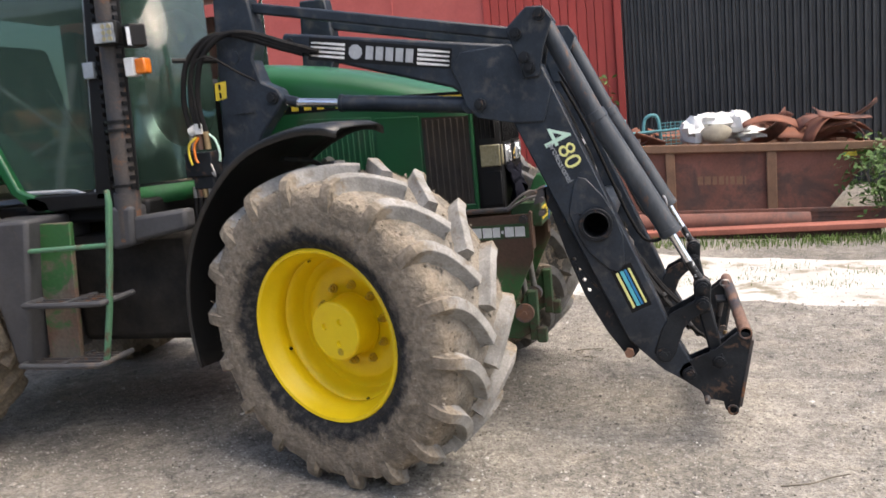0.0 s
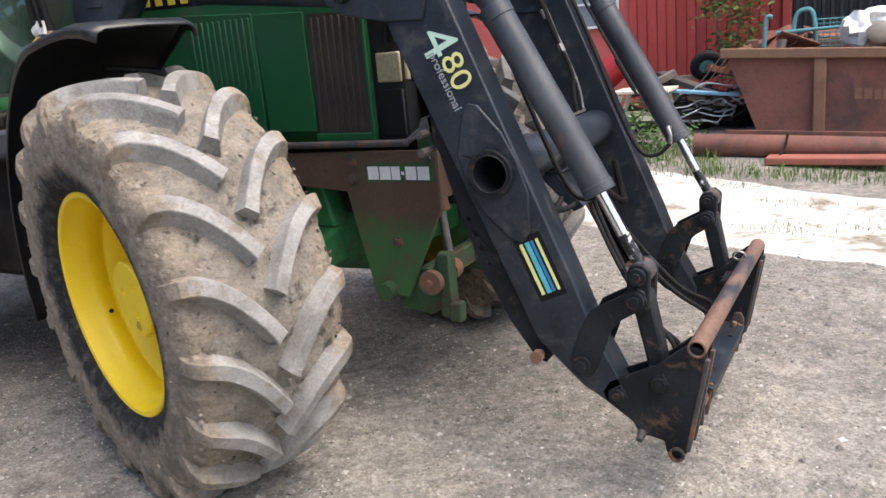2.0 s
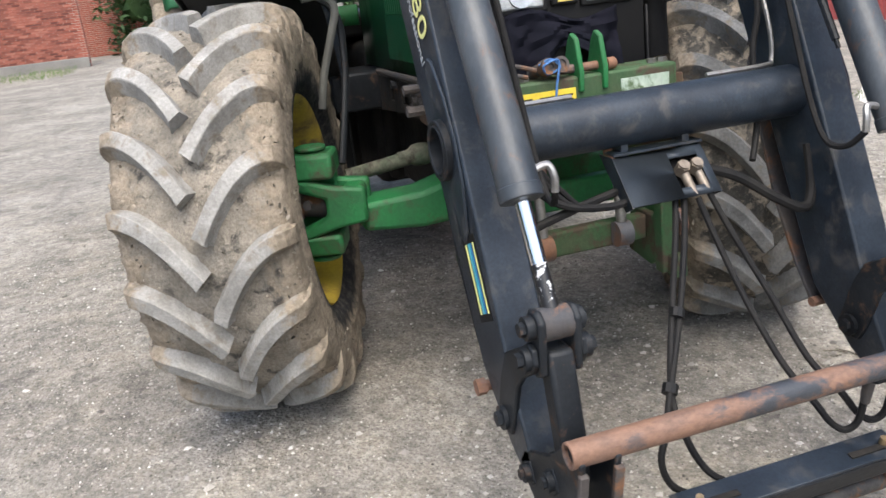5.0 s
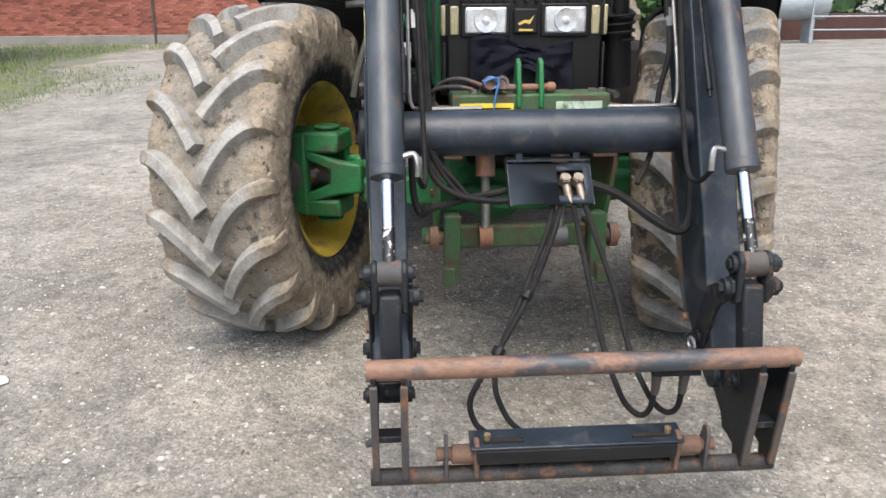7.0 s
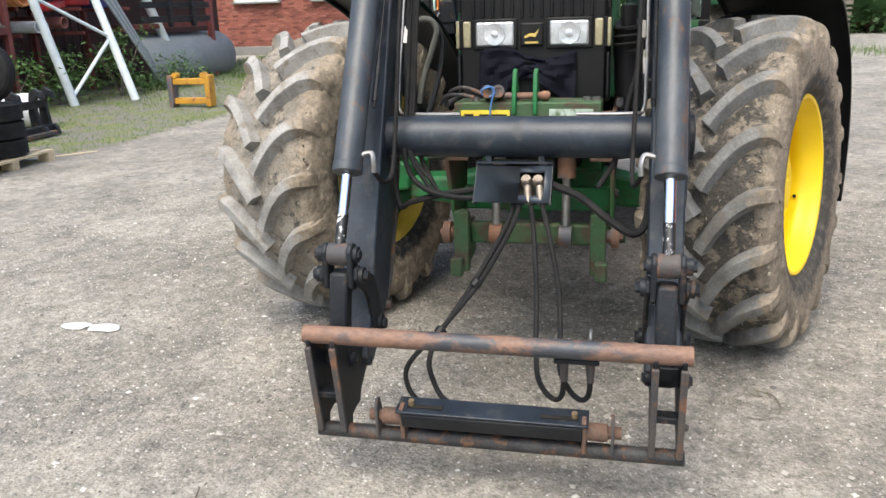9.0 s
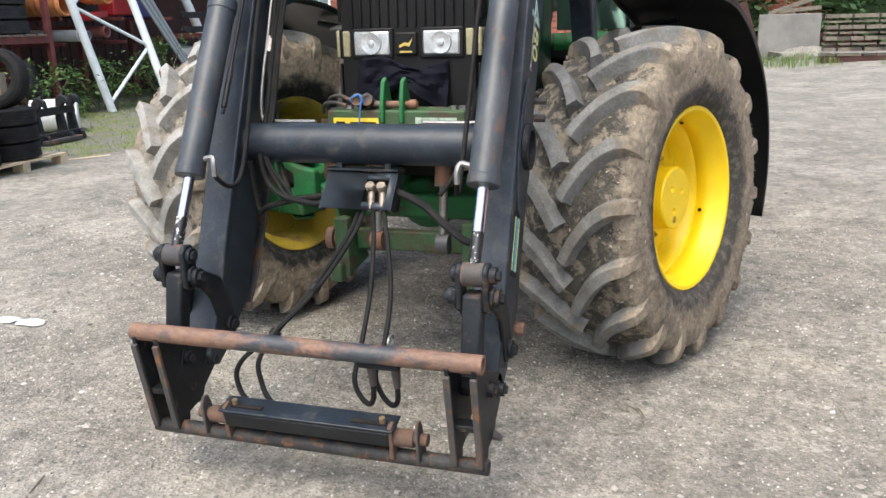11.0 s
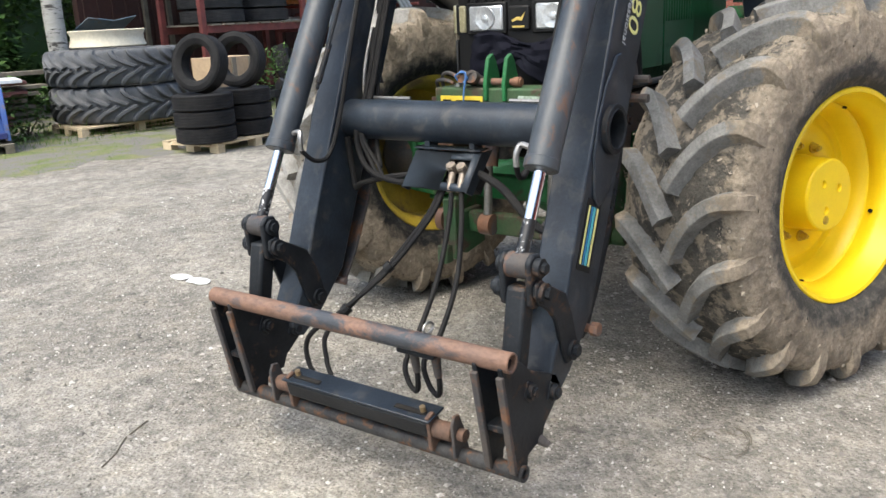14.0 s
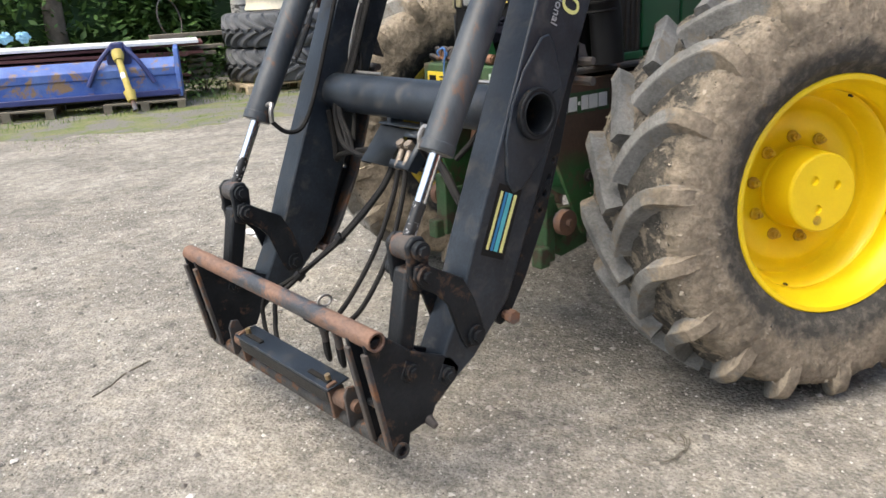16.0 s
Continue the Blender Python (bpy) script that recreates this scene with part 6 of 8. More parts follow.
# hose couplings and plugs at the right mast
vb = part("valve_block", Mesh().box((-0.93, -0.62, 1.43), (0.15, 0.10, 0.12)).box((-0.92, -0.62, 1.345), (0.11, 0.08, 0.07)), BLACK_WORN, loader, "black coupling block with hoses and coloured caps", bevel=0.008)
for k in range(3):
    x = -0.965 + 0.038 * k
    part("coupling", Mesh().rod((x, -0.63, 1.50), (x, -0.63, 1.585), 0.016, n=12), (STEEL, RUST, BRASS)[k], vb)
    part("hose", Mesh().hose([(x, -0.63, 1.58), (x - 0.02, -0.63, 1.74), (x + 0.02, -0.62, 1.92), (x + 0.13, -0.60, 2.02), (x + 0.27, -0.585, 2.02), (x + 0.46, -0.575, 1.95), (x + 0.60, -0.565, 1.90)], 0.0135, 8), HOSE, vb)
    part("hose", Mesh().hose([(x, -0.62, 1.33), (x - 0.01, -0.60, 1.15), (x + 0.02, -0.55, 0.98)], 0.013, 8), HOSE, vb)
for pts, m in (([(-0.92, -0.67, 1.56), (-0.955, -0.68, 1.53), (-0.965, -0.68, 1.48), (-0.955, -0.68, 1.43)], STICKER_Y), ([(-0.90, -0.68, 1.56), (-0.925, -0.69, 1.52), (-0.925, -0.69, 1.46), (-0.915, -0.69, 1.44)], ORANGE), ([(-0.85, -0.67, 1.57), (-0.815, -0.68, 1.54), (-0.80, -0.68, 1.48), (-0.805, -0.68, 1.44)], MINT)):
    part("cap_strap", Mesh().hose(pts, 0.006, 6), m, vb)
for k in range(5):
    x = -0.98 + 0.028 * k
    part("fitting", Mesh().rod((x, -0.645, 1.325), (x, -0.645, 1.27), 0.013, n=8), (STEEL, RUST_DARK, BRASS, STEEL, RUST_DARK)[k], vb)
    part("hose", Mesh().hose([(x, -0.645, 1.275), (x - 0.012, -0.64, 1.15), (x + 0.02 * (k % 2), -0.62, 1.02), (x + 0.05, -0.52, 0.90)], 0.011, 8), HOSE, vb)
part("loose_chain", Mesh().hose([(-0.87, -0.66, 1.44), (-0.845, -0.68, 1.40), (-0.84, -0.68, 1.37), (-0.855, -0.68, 1.39)], 0.005, 6), STEEL, vb)
part("loop_wire", Mesh().hose([(-0.90, -0.66, 1.60), (-0.90, -0.68, 1.85), (-0.82, -0.66, 1.93), (-0.70, -0.60, 1.85), (-0.62, -0.58, 1.80)], 0.006, 6), HOSE, vb)
part("spray_plug", Mesh().rod((-0.97, -0.63, 1.585), (-0.94, -0.63, 1.60), 0.025, n=10).box((-0.915, -0.64, 1.60), (0.035, 0.03, 0.05)), WHITE, vb)

# ---- the yard round the tractor ----
def board_coat(name, c1, c2, scale=3.0, vary=0.35):
    return material(name, c1, c2, 0.75, scale=scale, grain=25, grain_amt=0.2, bump=0.12, vary=vary, axis=(1, 1, 0.25))


RED_BOARD = board_coat("red_painted_boards", (0.42, 0.055, 0.045), (0.34, 0.042, 0.035))
RED_SHEET = material("faded_red_sheet", (0.46, 0.10, 0.085), (0.40, 0.08, 0.07), 0.7, scale=1.4, grain=20, grain_amt=0.15, bump=0.04)
BLACK_TIN = material("black_corrugated_sheet", (0.020, 0.021, 0.024), (0.030, 0.031, 0.034), 0.45, scale=2, grain=30, bump=0.03)
BRICK = brick_coat("red_brick", (0.36, 0.10, 0.065), (0.25, 0.07, 0.045), (0.40, 0.33, 0.28), 1.0)
SKIP_RUST = material("rust_brown_skip", (0.150, 0.060, 0.042), (0.21, 0.085, 0.060), 0.8, scale=1.8, patch=2.2, patch_col=(0.10, 0.055, 0.045), patch_at=(0.5, 0.62), grain=40, grain_amt=0.3, bump=0.15)
SKIP_RAIL = material("skip_rail_rust", (0.22, 0.12, 0.07), (0.16, 0.09, 0.055), 0.8, scale=4, grain=50, bump=0.15)
ORANGE_RUST = material("orange_rusty_sheet", (0.27, 0.095, 0.05), (0.15, 0.062, 0.042), 0.8, scale=5, grain=40, bump=0.2, vary=0.4)
PRIMER = material("red_primer_steel", (0.36, 0.12, 0.08), (0.28, 0.09, 0.06), 0.6, scale=3, patch=5, patch_col=(0.2, 0.12, 0.09), patch_at=(0.6, 0.7), grain=40, bump=0.05)
# The brightness of direct sun is put into this base colour.
SUNLIT_CONCRETE = material("sunlit_concrete", (0.58, 0.56, 0.52), (0.46, 0.44, 0.40), 0.9, scale=1.4, patch=1.7, patch_col=(0.27, 0.24, 0.17), patch_at=(0.54, 0.62), grain=60, grain_amt=0.25, bump=0.25)
GREY_CONCRETE = material("grey_concrete", (0.24, 0.23, 0.21), (0.17, 0.165, 0.155), 0.9, scale=1.5, grain=30, bump=0.15)
GRASS = material("grass", (0.07, 0.14, 0.02), (0.12, 0.17, 0.035), 0.85, scale=3, grain=20, bump=0)
MOSS = material("mossy_verge", (0.125, 0.16, 0.04), (0.20, 0.20, 0.085), 0.95, scale=2.6, patch=1.9, patch_col=(0.175, 0.165, 0.150), patch_at=(0.45, 0.54), grain=40, grain_amt=0.6, bump=0.5)
LEAF = material("leaf_green", (0.05, 0.12, 0.02), (0.09, 0.17, 0.035), 0.6, scale=1.5, grain=8, grain_amt=0.35, bump=0)
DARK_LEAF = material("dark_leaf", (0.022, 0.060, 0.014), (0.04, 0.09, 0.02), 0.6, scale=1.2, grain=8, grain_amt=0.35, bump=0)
BARK = material("grey_bark", (0.17, 0.14, 0.11), (0.09, 0.075, 0.06), 0.95, scale=6, grain=40, bump=0.6)
PALLET = material("pallet_wood", (0.66, 0.54, 0.36), (0.52, 0.41, 0.26), 0.85, scale=6, grain=60, bump=0.15, vary=0.3)
PALLET_OLD = material("weathered_wood", (0.22, 0.19, 0.15), (0.15, 0.13, 0.10), 0.9, scale=6, grain=60, bump=0.2, vary=0.3)
BLUE_PAINT = material("chipped_blue_paint", (0.03, 0.085, 0.34), (0.09, 0.16, 0.40), 0.6, scale=3, patch=4.2, patch_col=(0.26, 0.17, 0.10), patch_at=(0.53, 0.61), grain=50, bump=0.1)
NAVY = material("dark_blue_paint", (0.02, 0.03, 0.12), (0.03, 0.04, 0.16), 0.5, scale=4, grain=50, bump=0.05)
PTO_YELLOW = material("dull_yellow_plastic", (0.50, 0.40, 0.10), (0.42, 0.33, 0.08), 0.6, scale=8, grain=60, bump=0.05)
OLD_YELLOW = material("old_yellow_paint", (0.50, 0.26, 0.02), (0.42, 0.20, 0.02), 0.6, scale=6, patch=6, patch_col=(0.2, 0.09, 0.04), patch_at=(0.56, 0.66), grain=50, bump=0.1)
TIN_GREY = material("grey_painted_bucket", (0.22, 0.24, 0.25), (0.17, 0.19, 0.20), 0.6, scale=2, grain=40, bump=0.05)
DARK_SHED = material("dark_shed_boards", (0.070, 0.028, 0.022), (0.045, 0.021, 0.018), 0.9, scale=2, grain=20, bump=0.1)
PALE_ZINC = material("pale_galvanised_steel", (0.74, 0.79, 0.81), (0.60, 0.66, 0.68), 0.5, scale=5, patch=6, patch_col=(0.36, 0.38, 0.38), patch_at=(0.62, 0.72), grain=50, grain_amt=0.2, bump=0.05)
OXBLOOD = material("oxblood_steel", (0.19, 0.045, 0.04), (0.12, 0.03, 0.027), 0.7, scale=4, grain=40, bump=0.08)
PIPE_ORANGE = material("orange_plastic_pipe", (0.80, 0.33, 0.13), (0.72, 0.28, 0.11), 0.5, scale=3, grain=40, bump=0.02)
PIPE_BROWN = material("red_brown_plastic_pipe", (0.30, 0.12, 0.10), (0.26, 0.10, 0.09), 0.5, scale=3, grain=40, bump=0.02)
WHITE_PLASTIC = material("white_plastic", (0.72, 0.73, 0.73), (0.60, 0.61, 0.61), 0.5, scale=5, grain=30, grain_amt=0.15, bump=0.1)
CREAM = material("cream_paint", (0.66, 0.61, 0.48), (0.58, 0.53, 0.41), 0.6, scale=5, grain=30, bump=0.05)
TEAL = material("teal_tube", (0.10, 0.30, 0.32), (0.08, 0.25, 0.27), 0.5, scale=5, grain=30, bump=0)
RED_PAINT = material("red_machine_paint", (0.42, 0.025, 0.03), (0.33, 0.02, 0.025), 0.45, scale=3, grain=40, bump=0.03)
SKY_BLUE = material("pale_blue_board", (0.22, 0.44, 0.60), (0.18, 0.38, 0.54), 0.6, scale=4, grain=40, bump=0.05)
PANE = glass_material("window_glass", (0.25, 0.30, 0.32), 0.05, 0.3)
MAROON = material("maroon_sheet", (0.14, 0.045, 0.04), (0.10, 0.035, 0.03), 0.7, scale=3, grain=30, bump=0.05, vary=0.4)

# concrete apron beside the red building; its pale colour stands in for sunlight
near_edge = [(9, 0.7), (6, 1.25), (2.4, 1.98), (0.6, 2.4), (-1.2, 3.1), (-2.8, 4.2), (-4.0, 5.6)]
far_edge = [(9, 2.6), (6, 3.0), (2.3, 3.85), (0.2, 4.5), (-1.4, 5.3), (-3.2, 6.1), (-4.3, 6.4)]
rows = []
for (a, b), (a2, b2), (c, d), (c2, d2) in zip(near_edge, near_edge[1:], far_edge, far_edge[1:]):
    for k in range(12):
        t = k / 12
        p, q = (lerp(a, a2, t), lerp(b, b2, t)), (lerp(c, c2, t), lerp(d, d2, t))
        row = []
        for j in range(9):
            s = j / 8
            x, y = lerp(p[0], q[0], s), lerp(p[1], q[1], s)
            edge = 0.16 if j in (0, 8) else 0.0
            y += edge * noise.noise((x * 1.7, j * 3.0, 0.3)) + edge * 0.6 * noise.noise((x * 6.0, j * 3.0, 0.8))
            row.append((x, y, hill(x, y) + (0.008 if j not in (0, 8) else -0.006)))
        rows.append(row)
solo("pavement", Mesh().sheet(rows), SUNLIT_CONCRETE, "dusty concrete apron with weeds in its cracks, painted pale as if sunlit", "pavement", kind="structure")


def blades(name, label, spots, mat, tall=0.12, category="grass"):
    """Grass and weeds: many thin bent blades."""
    me = Mesh()
    for x, y, h in spots:
        a, b = random.uniform(0, 6.28), random.uniform(0.1, 0.9)
        w = random.uniform(0.003, 0.006) * (h / 0.12) ** 0.5
        z = hill(x, y)
        dx, dy = math.cos(a), math.sin(a)
        tipx, tipy = x + dx * h * b, y + dy * h * b
        mx, my = x + dx * h * b * 0.35, y + dy * h * b * 0.35
        me.add([(x - dy * w, y + dx * w, z - 0.01), (x + dy * w, y - dx * w, z - 0.01), (mx + dy * w * 0.8, my - dx * w * 0.8, z + h * 0.6), (mx - dy * w * 0.8, my + dx * w * 0.8, z + h * 0.6), (tipx, tipy, z + h)],
               [(0, 1, 2, 3), (3, 2, 4)])
    return solo(name, me, mat, label, category, kind="stuff", smooth=0)


random.seed(11)
pick = random.uniform
gauss = random.gauss
spots = []
for x0, x1, y0, y1, n, h in ((-3, 4.5, 4.2, 4.85, 2600, 0.05), (0.4, 4.5, 4.3, 4.6, 900, 0.08), (2.6, 5.0, 4.4, 5.4, 2600, 0.07), (-1.2, 0.6, 4.6, 5.4, 900, 0.10)):
    spots += [(pick(x0, x1), pick(y0, y1), h * pick(0.4, 1.3)) for _ in range(n)]
for cx, cy in ((1.4, 2.9), (1.9, 3.0), (2.5, 2.7), (2.2, 3.4), (3.1, 2.6), (1.3, 3.6), (0.2, 3.2), (-0.6, 3.6), (2.8, 3.1), (0.9, 4.0)):
    spots += [(gauss(cx, 0.16), gauss(cy, 0.08), pick(0.01, 0.04)) for _ in range(130)]
blades("grass", "tufts of green grass and weeds along the concrete", spots, GRASS)
verge = []
for x0, x1, y0, y1, n, h in ((-9.5, -4.2, -9.2, -5.6, 9000, 0.035), (-16, -9, -10, -6.0, 6000, 0.06), (-24.5, -14, -12.5, -8.2, 3600, 0.14), (-8, -3, -10, -8.8, 900, 0.22), (-4.5, 1.2, -9.4, -8.2, 1500, 0.06), (-25.5, -22, -8, -4, 900, 0.15),
                             (-24.5, -20, 0.5, 4.5, 1400, 0.22), (-20, -17, 5.2, 9, 900, 0.16), (-13.5, -9.5, -6.6, -4.8, 900, 0.06), (-3.6, 0.6, -8.4, -6.4, 2600, 0.022)):
    verge += [(pick(x0, x1), pick(y0, y1), h * pick(0.4, 1.4)) for _ in range(n)]
blades("grass", "short mossy grass on the yard's edge", verge, GRASS)
rows = []
for i in range(150):
    x = lerp(2.0, -26.0, i / 149)
    inner = float(np.interp(x, (-26, -16, -11, -7, -5, -4, -3, -2, -0.5, 1.2, 2), (-8.5, -7.2, -6.0, -5.5, -5.3, -5.3, -5.5, -5.8, -6.5, -8.3, -9.0)))
    row = []
    for j in range(10):
        y = lerp(inner + 0.6 * noise.noise((x * 0.8, 1.0, 0.0)) + 0.35 * noise.noise((x * 2.6, 1.0, 4.0)), -13.0, j / 9)
        row.append((x, y, hill(x, y) + (0.007 if j else -0.004)))
    rows.append(row)
solo("ground_verge", Mesh().sheet(rows), MOSS, "mossy verge with worn gravel patches", "verge", kind="structure")

# loose stones, litter and weeds on the gravel
me = Mesh()
for _ in range(9000):
    x, y = pick(-3.5, 3.6), pick(-4.2, 4.0)
    if _ % 2:
        x, y = pick(-1, 3.2), pick(-2.5, 2.5)
    s = 0.0035 + 0.014 * random.random() ** 4
    r = [s * pick(0.7, 1.3) for _k in range(6)]
    a = pick(0, 6.28)
    c, d = math.cos(a), math.sin(a)
    z = hill(x, y)
    ring = [(x + c * r[0], y + d * r[0], z + s * 0.2), (x - d * r[1], y + c * r[1], z + s * 0.3), (x - c * r[2], y - d * r[2], z + s * 0.2), (x + d * r[3], y - c * r[3], z + s * 0.3)]
    me.add(ring + [(x + c * r[4] * 0.3, y + d * r[4] * 0.3, z + s * 0.8), (x, y, z - s * 0.4)], [(0, 1, 4), (1, 2, 4), (2, 3, 4), (3, 0, 4), (1, 0, 5), (2, 1, 5), (3, 2, 5), (0, 3, 5)])


def stone_coat():
    m = material("pebble", (0.42, 0.40, 0.37), (0.24, 0.22, 0.20), 0.9, scale=40, grain=200, bump=0.1)
    nt = m.node_tree
    geo = nt.nodes.new("ShaderNodeNewGeometry")
    bsdf = nt.nodes["Principled BSDF"]
    nt.links.new(ramp(nt, geo.outputs["Random Per Island"], [(0.0, (0.12, 0.11, 0.10)), (0.45, (0.24, 0.22, 0.195)), (0.93, (0.38, 0.355, 0.32)), (1.0, (0.58, 0.56, 0.53))]), bsdf.inputs["Base Color"])
    return m


grit = Mesh()
rng = np.random.default_rng(3)
n = 62000
gx, gy = rng.uniform(-2.4, 3.9, n), rng.uniform(-3.9, 3.2, n)
gs = 0.0022 + 0.0052 * rng.random(n) ** 2.5
ga = rng.uniform(0, 6.28, n)
gr = rng.uniform(0.6, 1.4, (n, 4))
gh = rng.uniform(0.5, 1.2, n)
quad_v, quad_f = [], []
for i in range(n):
    x, y, s, a = gx[i], gy[i], gs[i], ga[i]
    c, d = math.cos(a) * s, math.sin(a) * s
    z = hill(x, y)
    r = gr[i]
    o = len(quad_v)
    quad_v += [(x + c * r[0], y + d * r[0], z - 0.001), (x - d * r[1], y + c * r[1], z - 0.001), (x - c * r[2], y - d * r[2], z - 0.001), (x + d * r[3], y - c * r[3], z - 0.001), (x + c * 0.2, y + d * 0.2, z + s * gh[i])]
    quad_f += [(o, o + 1, o + 4), (o + 1, o + 2, o + 4), (o + 2, o + 3, o + 4), (o + 3, o, o + 4)]
grit.v, grit.f = quad_v, quad_f
GRIT = crumb_material("grit", [(0.0, (0.07, 0.065, 0.058)), (0.35, (0.19, 0.178, 0.155)), (0.75, (0.36, 0.338, 0.295)), (1.0, (0.56, 0.54, 0.50))])
solo("grit", grit, GRIT, "fine loose grit strewn on the gravel", "grit", kind="stuff", smooth=0)
solo("stones", me, stone_coat(), "loose small stones on the gravel", "stones", kind="stuff", smooth=0)
lit = Mesh()
for cy, w in ((-2.215, 0.075), (-2.065, 0.085)):
    rws = []
    for i in range(9):
        rw = []
        for j in range(11):
            a, r = 2 * math.pi * j / 10, i / 8
            k = 1 + 0.35 * noise.noise((math.cos(a) * 1.5, math.sin(a) * 1.5, cy * 9))
            x, y = 0.475 + math.cos(a) * r * 0.045 * k, cy + math.sin(a) * r * w * k
            rw.append((x, y, hill(x, y) + 0.006 + 0.010 * (1 - r) + 0.010 * abs(noise.noise((x * 40, y * 40, 1.0))) * (1 - r * 0.7)))
        rws.append(rw)
    lit.sheet(rws)
solo("litter", lit, WHITE_PLASTIC, "crumpled white plastic lying on gravel", "litter", thick=0.002)
tw = Mesh()
rw = random.Random(5)
for k in range(16):
    a, rad, tw_len = rw.uniform(0, 6.28), rw.uniform(0.5, 1.1), rw.uniform(0.12, 0.30)
    tw.hose([(0.74 + 0.12 * rad * math.cos(a + q * tw_len), 0.87 + 0.085 * rad * math.sin(a + q * tw_len) + 0.006 * rw.uniform(-1, 1), hill(0.74, 0.87) + 0.006 + 0.004 * rw.random()) for q in range(4)], rw.uniform(0.0012, 0.0024), 4, 3)
solo("dry_weed", tw, PALLET_OLD, "loose curl of dry straw on gravel", "dry weed", kind="stuff")
solo("stick", Mesh().hose([(-3.95, -5.82, 0.02), (-4.15, -5.66, 0.025), (-4.40, -5.50, 0.02)], 0.012, 6), PALLET, "pale thin stick lying on the grass", "stick")
solo("twig", Mesh().hose([(x, y, hill(x, y) + 0.004) for x, y in ((1.62, -0.94), (1.74, -0.90), (1.82, -0.84), (1.90, -0.80))], 0.003, 6), PALLET_OLD, "thin dry twig lying on gravel", "twig")

# ---- red building and black hall ----
wall = solo("wall_north", Mesh().box((-4.35, 9.15, 2.55), (10.0, 0.14, 5.3)), RED_SHEET, "faded red sheet-clad wall", "wall", kind="structure")
x, k = -1.43, 0
while x < 0.60:
    w = 0.125 + 0.02 * ((k * 7) % 3) / 2
    part("board", Mesh().box((x + w / 2, 9.065 - 0.006 * (k % 2), 2.55), (w - 0.012, 0.03, 5.3)), RED_BOARD, wall, bevel=0.004)
    x, k = x + w, k + 1
for x in (-2.95, -4.4, -5.9, -7.4):
    part("seam", Mesh().box((x, 9.075, 2.55), (0.035, 0.012, 5.3)), RED_SHEET, wall)
win = tagged(new("window_1"), "dark window with a pale frame in the red wall", "window", kind="structure")
for x0, x1 in ((-2.95, -2.26), (-2.22, -1.58)):
    part("pane", Mesh().box(((x0 + x1) / 2, 9.07, 1.78), (x1 - x0 - 0.02, 0.02, 0.94)), PANE, win)
    for z in (1.29, 2.27):
        part("window_frame", Mesh().box(((x0 + x1) / 2, 9.055, z), (x1 - x0 + 0.03, 0.04, 0.035)), WHITE_PLASTIC, win, bevel=0.006)
    for xx in (x0, x1):
        part("window_frame", Mesh().box((xx, 9.05, 1.78), (0.03, 0.04, 0.98)), WHITE_PLASTIC, win, bevel=0.006)
    part("window_bar", Mesh().box(((x0 + x1) / 2, 9.052, 1.62), (x1 - x0, 0.03, 0.025)), WHITE_PLASTIC, win)
part("corner_board", Mesh().box((0.66, 9.03, 2.55), (0.10, 0.08, 5.3)), RED_BOARD, wall, bevel=0.005)
rows = []
prof = []
for i in range(90):
    x = 0.70 + i * 0.105
    prof += [(x, 9.12), (x + 0.040, 9.12), (x + 0.055, 9.085), (x + 0.090, 9.085)]
solo("wall_east", Mesh().sheet([[(x, y, 0.0) for x, y in prof], [(x, y, 5.3) for x, y in prof]]), BLACK_TIN, "black corrugated metal wall", "wall", kind="structure", thick=0.004, smooth=0)

# ---- rusty skip with scrap ----
SK = 6.1


def sk_z(x, z):
    return z + 0.115 - 0.055 * (x - 0.75)


skip = thing("skip", "rust-brown steel skip heaped with scrap, standing behind old beams", "skip", (1.8, SK + 0.8, 0.05))
prof = [(0.76, 0.0), (2.98, 0.0), (3.62, 0.84), (0.42, 0.84)]
part("front_panel", Mesh().prism([(x, sk_z(x, z)) for x, z in prof], SK - 0.006, SK + 0.006), SKIP_RUST, skip)
part("back_panel", Mesh().prism([(x, sk_z(x, z)) for x, z in prof], SK + 1.62, SK + 1.635), SKIP_RUST, skip)
for a, b in ((prof[1], prof[2]), (prof[3], prof[0]), (prof[0], prof[1])):
    part("end_panel", Mesh().add([(a[0], SK, sk_z(*a)), (b[0], SK, sk_z(*b)), (b[0], SK + 1.62, sk_z(*b)), (a[0], SK + 1.62, sk_z(*a))], [(0, 1, 2, 3)]), SKIP_RUST, skip, thick=0.01)
for y in (SK - 0.03, SK + 1.65):
    part("top_rail", Mesh().prism([(0.38, sk_z(0.38, 0.79)), (3.66, sk_z(3.66, 0.79)), (3.66, sk_z(3.66, 0.885)), (0.38, sk_z(0.38, 0.885))], y - 0.045, y + 0.045), SKIP_RAIL, skip, bevel=0.01)
for x in (1.31, 2.45):
    part("rib", Mesh().prism([(x - 0.055, sk_z(x, 0.0)), (x + 0.055, sk_z(x, 0.0)), (x + 0.055, sk_z(x, 0.79)), (x - 0.055, sk_z(x, 0.79))], SK - 0.06, SK - 0.006), SKIP_RAIL, skip, bevel=0.01)
x = 1.62
for w in (0.06, 0.07, 0.05, 0.06, 0.03, 0.05, 0.07, 0.02):
    part("stencil_bar", Mesh().prism([(x, sk_z(x, 0.40)), (x + w, sk_z(x, 0.40)), (x + w, sk_z(x, 0.50)), (x, sk_z(x, 0.50))], SK - 0.0085, SK - 0.0065), SKIP_RAIL, skip)
    x += w + 0.02
part("label_plate", Mesh().box((3.30, SK - 0.012, sk_z(3.3, 0.74)), (0.14, 0.006, 0.05)), STICKER_Y, skip)
random.seed(21)


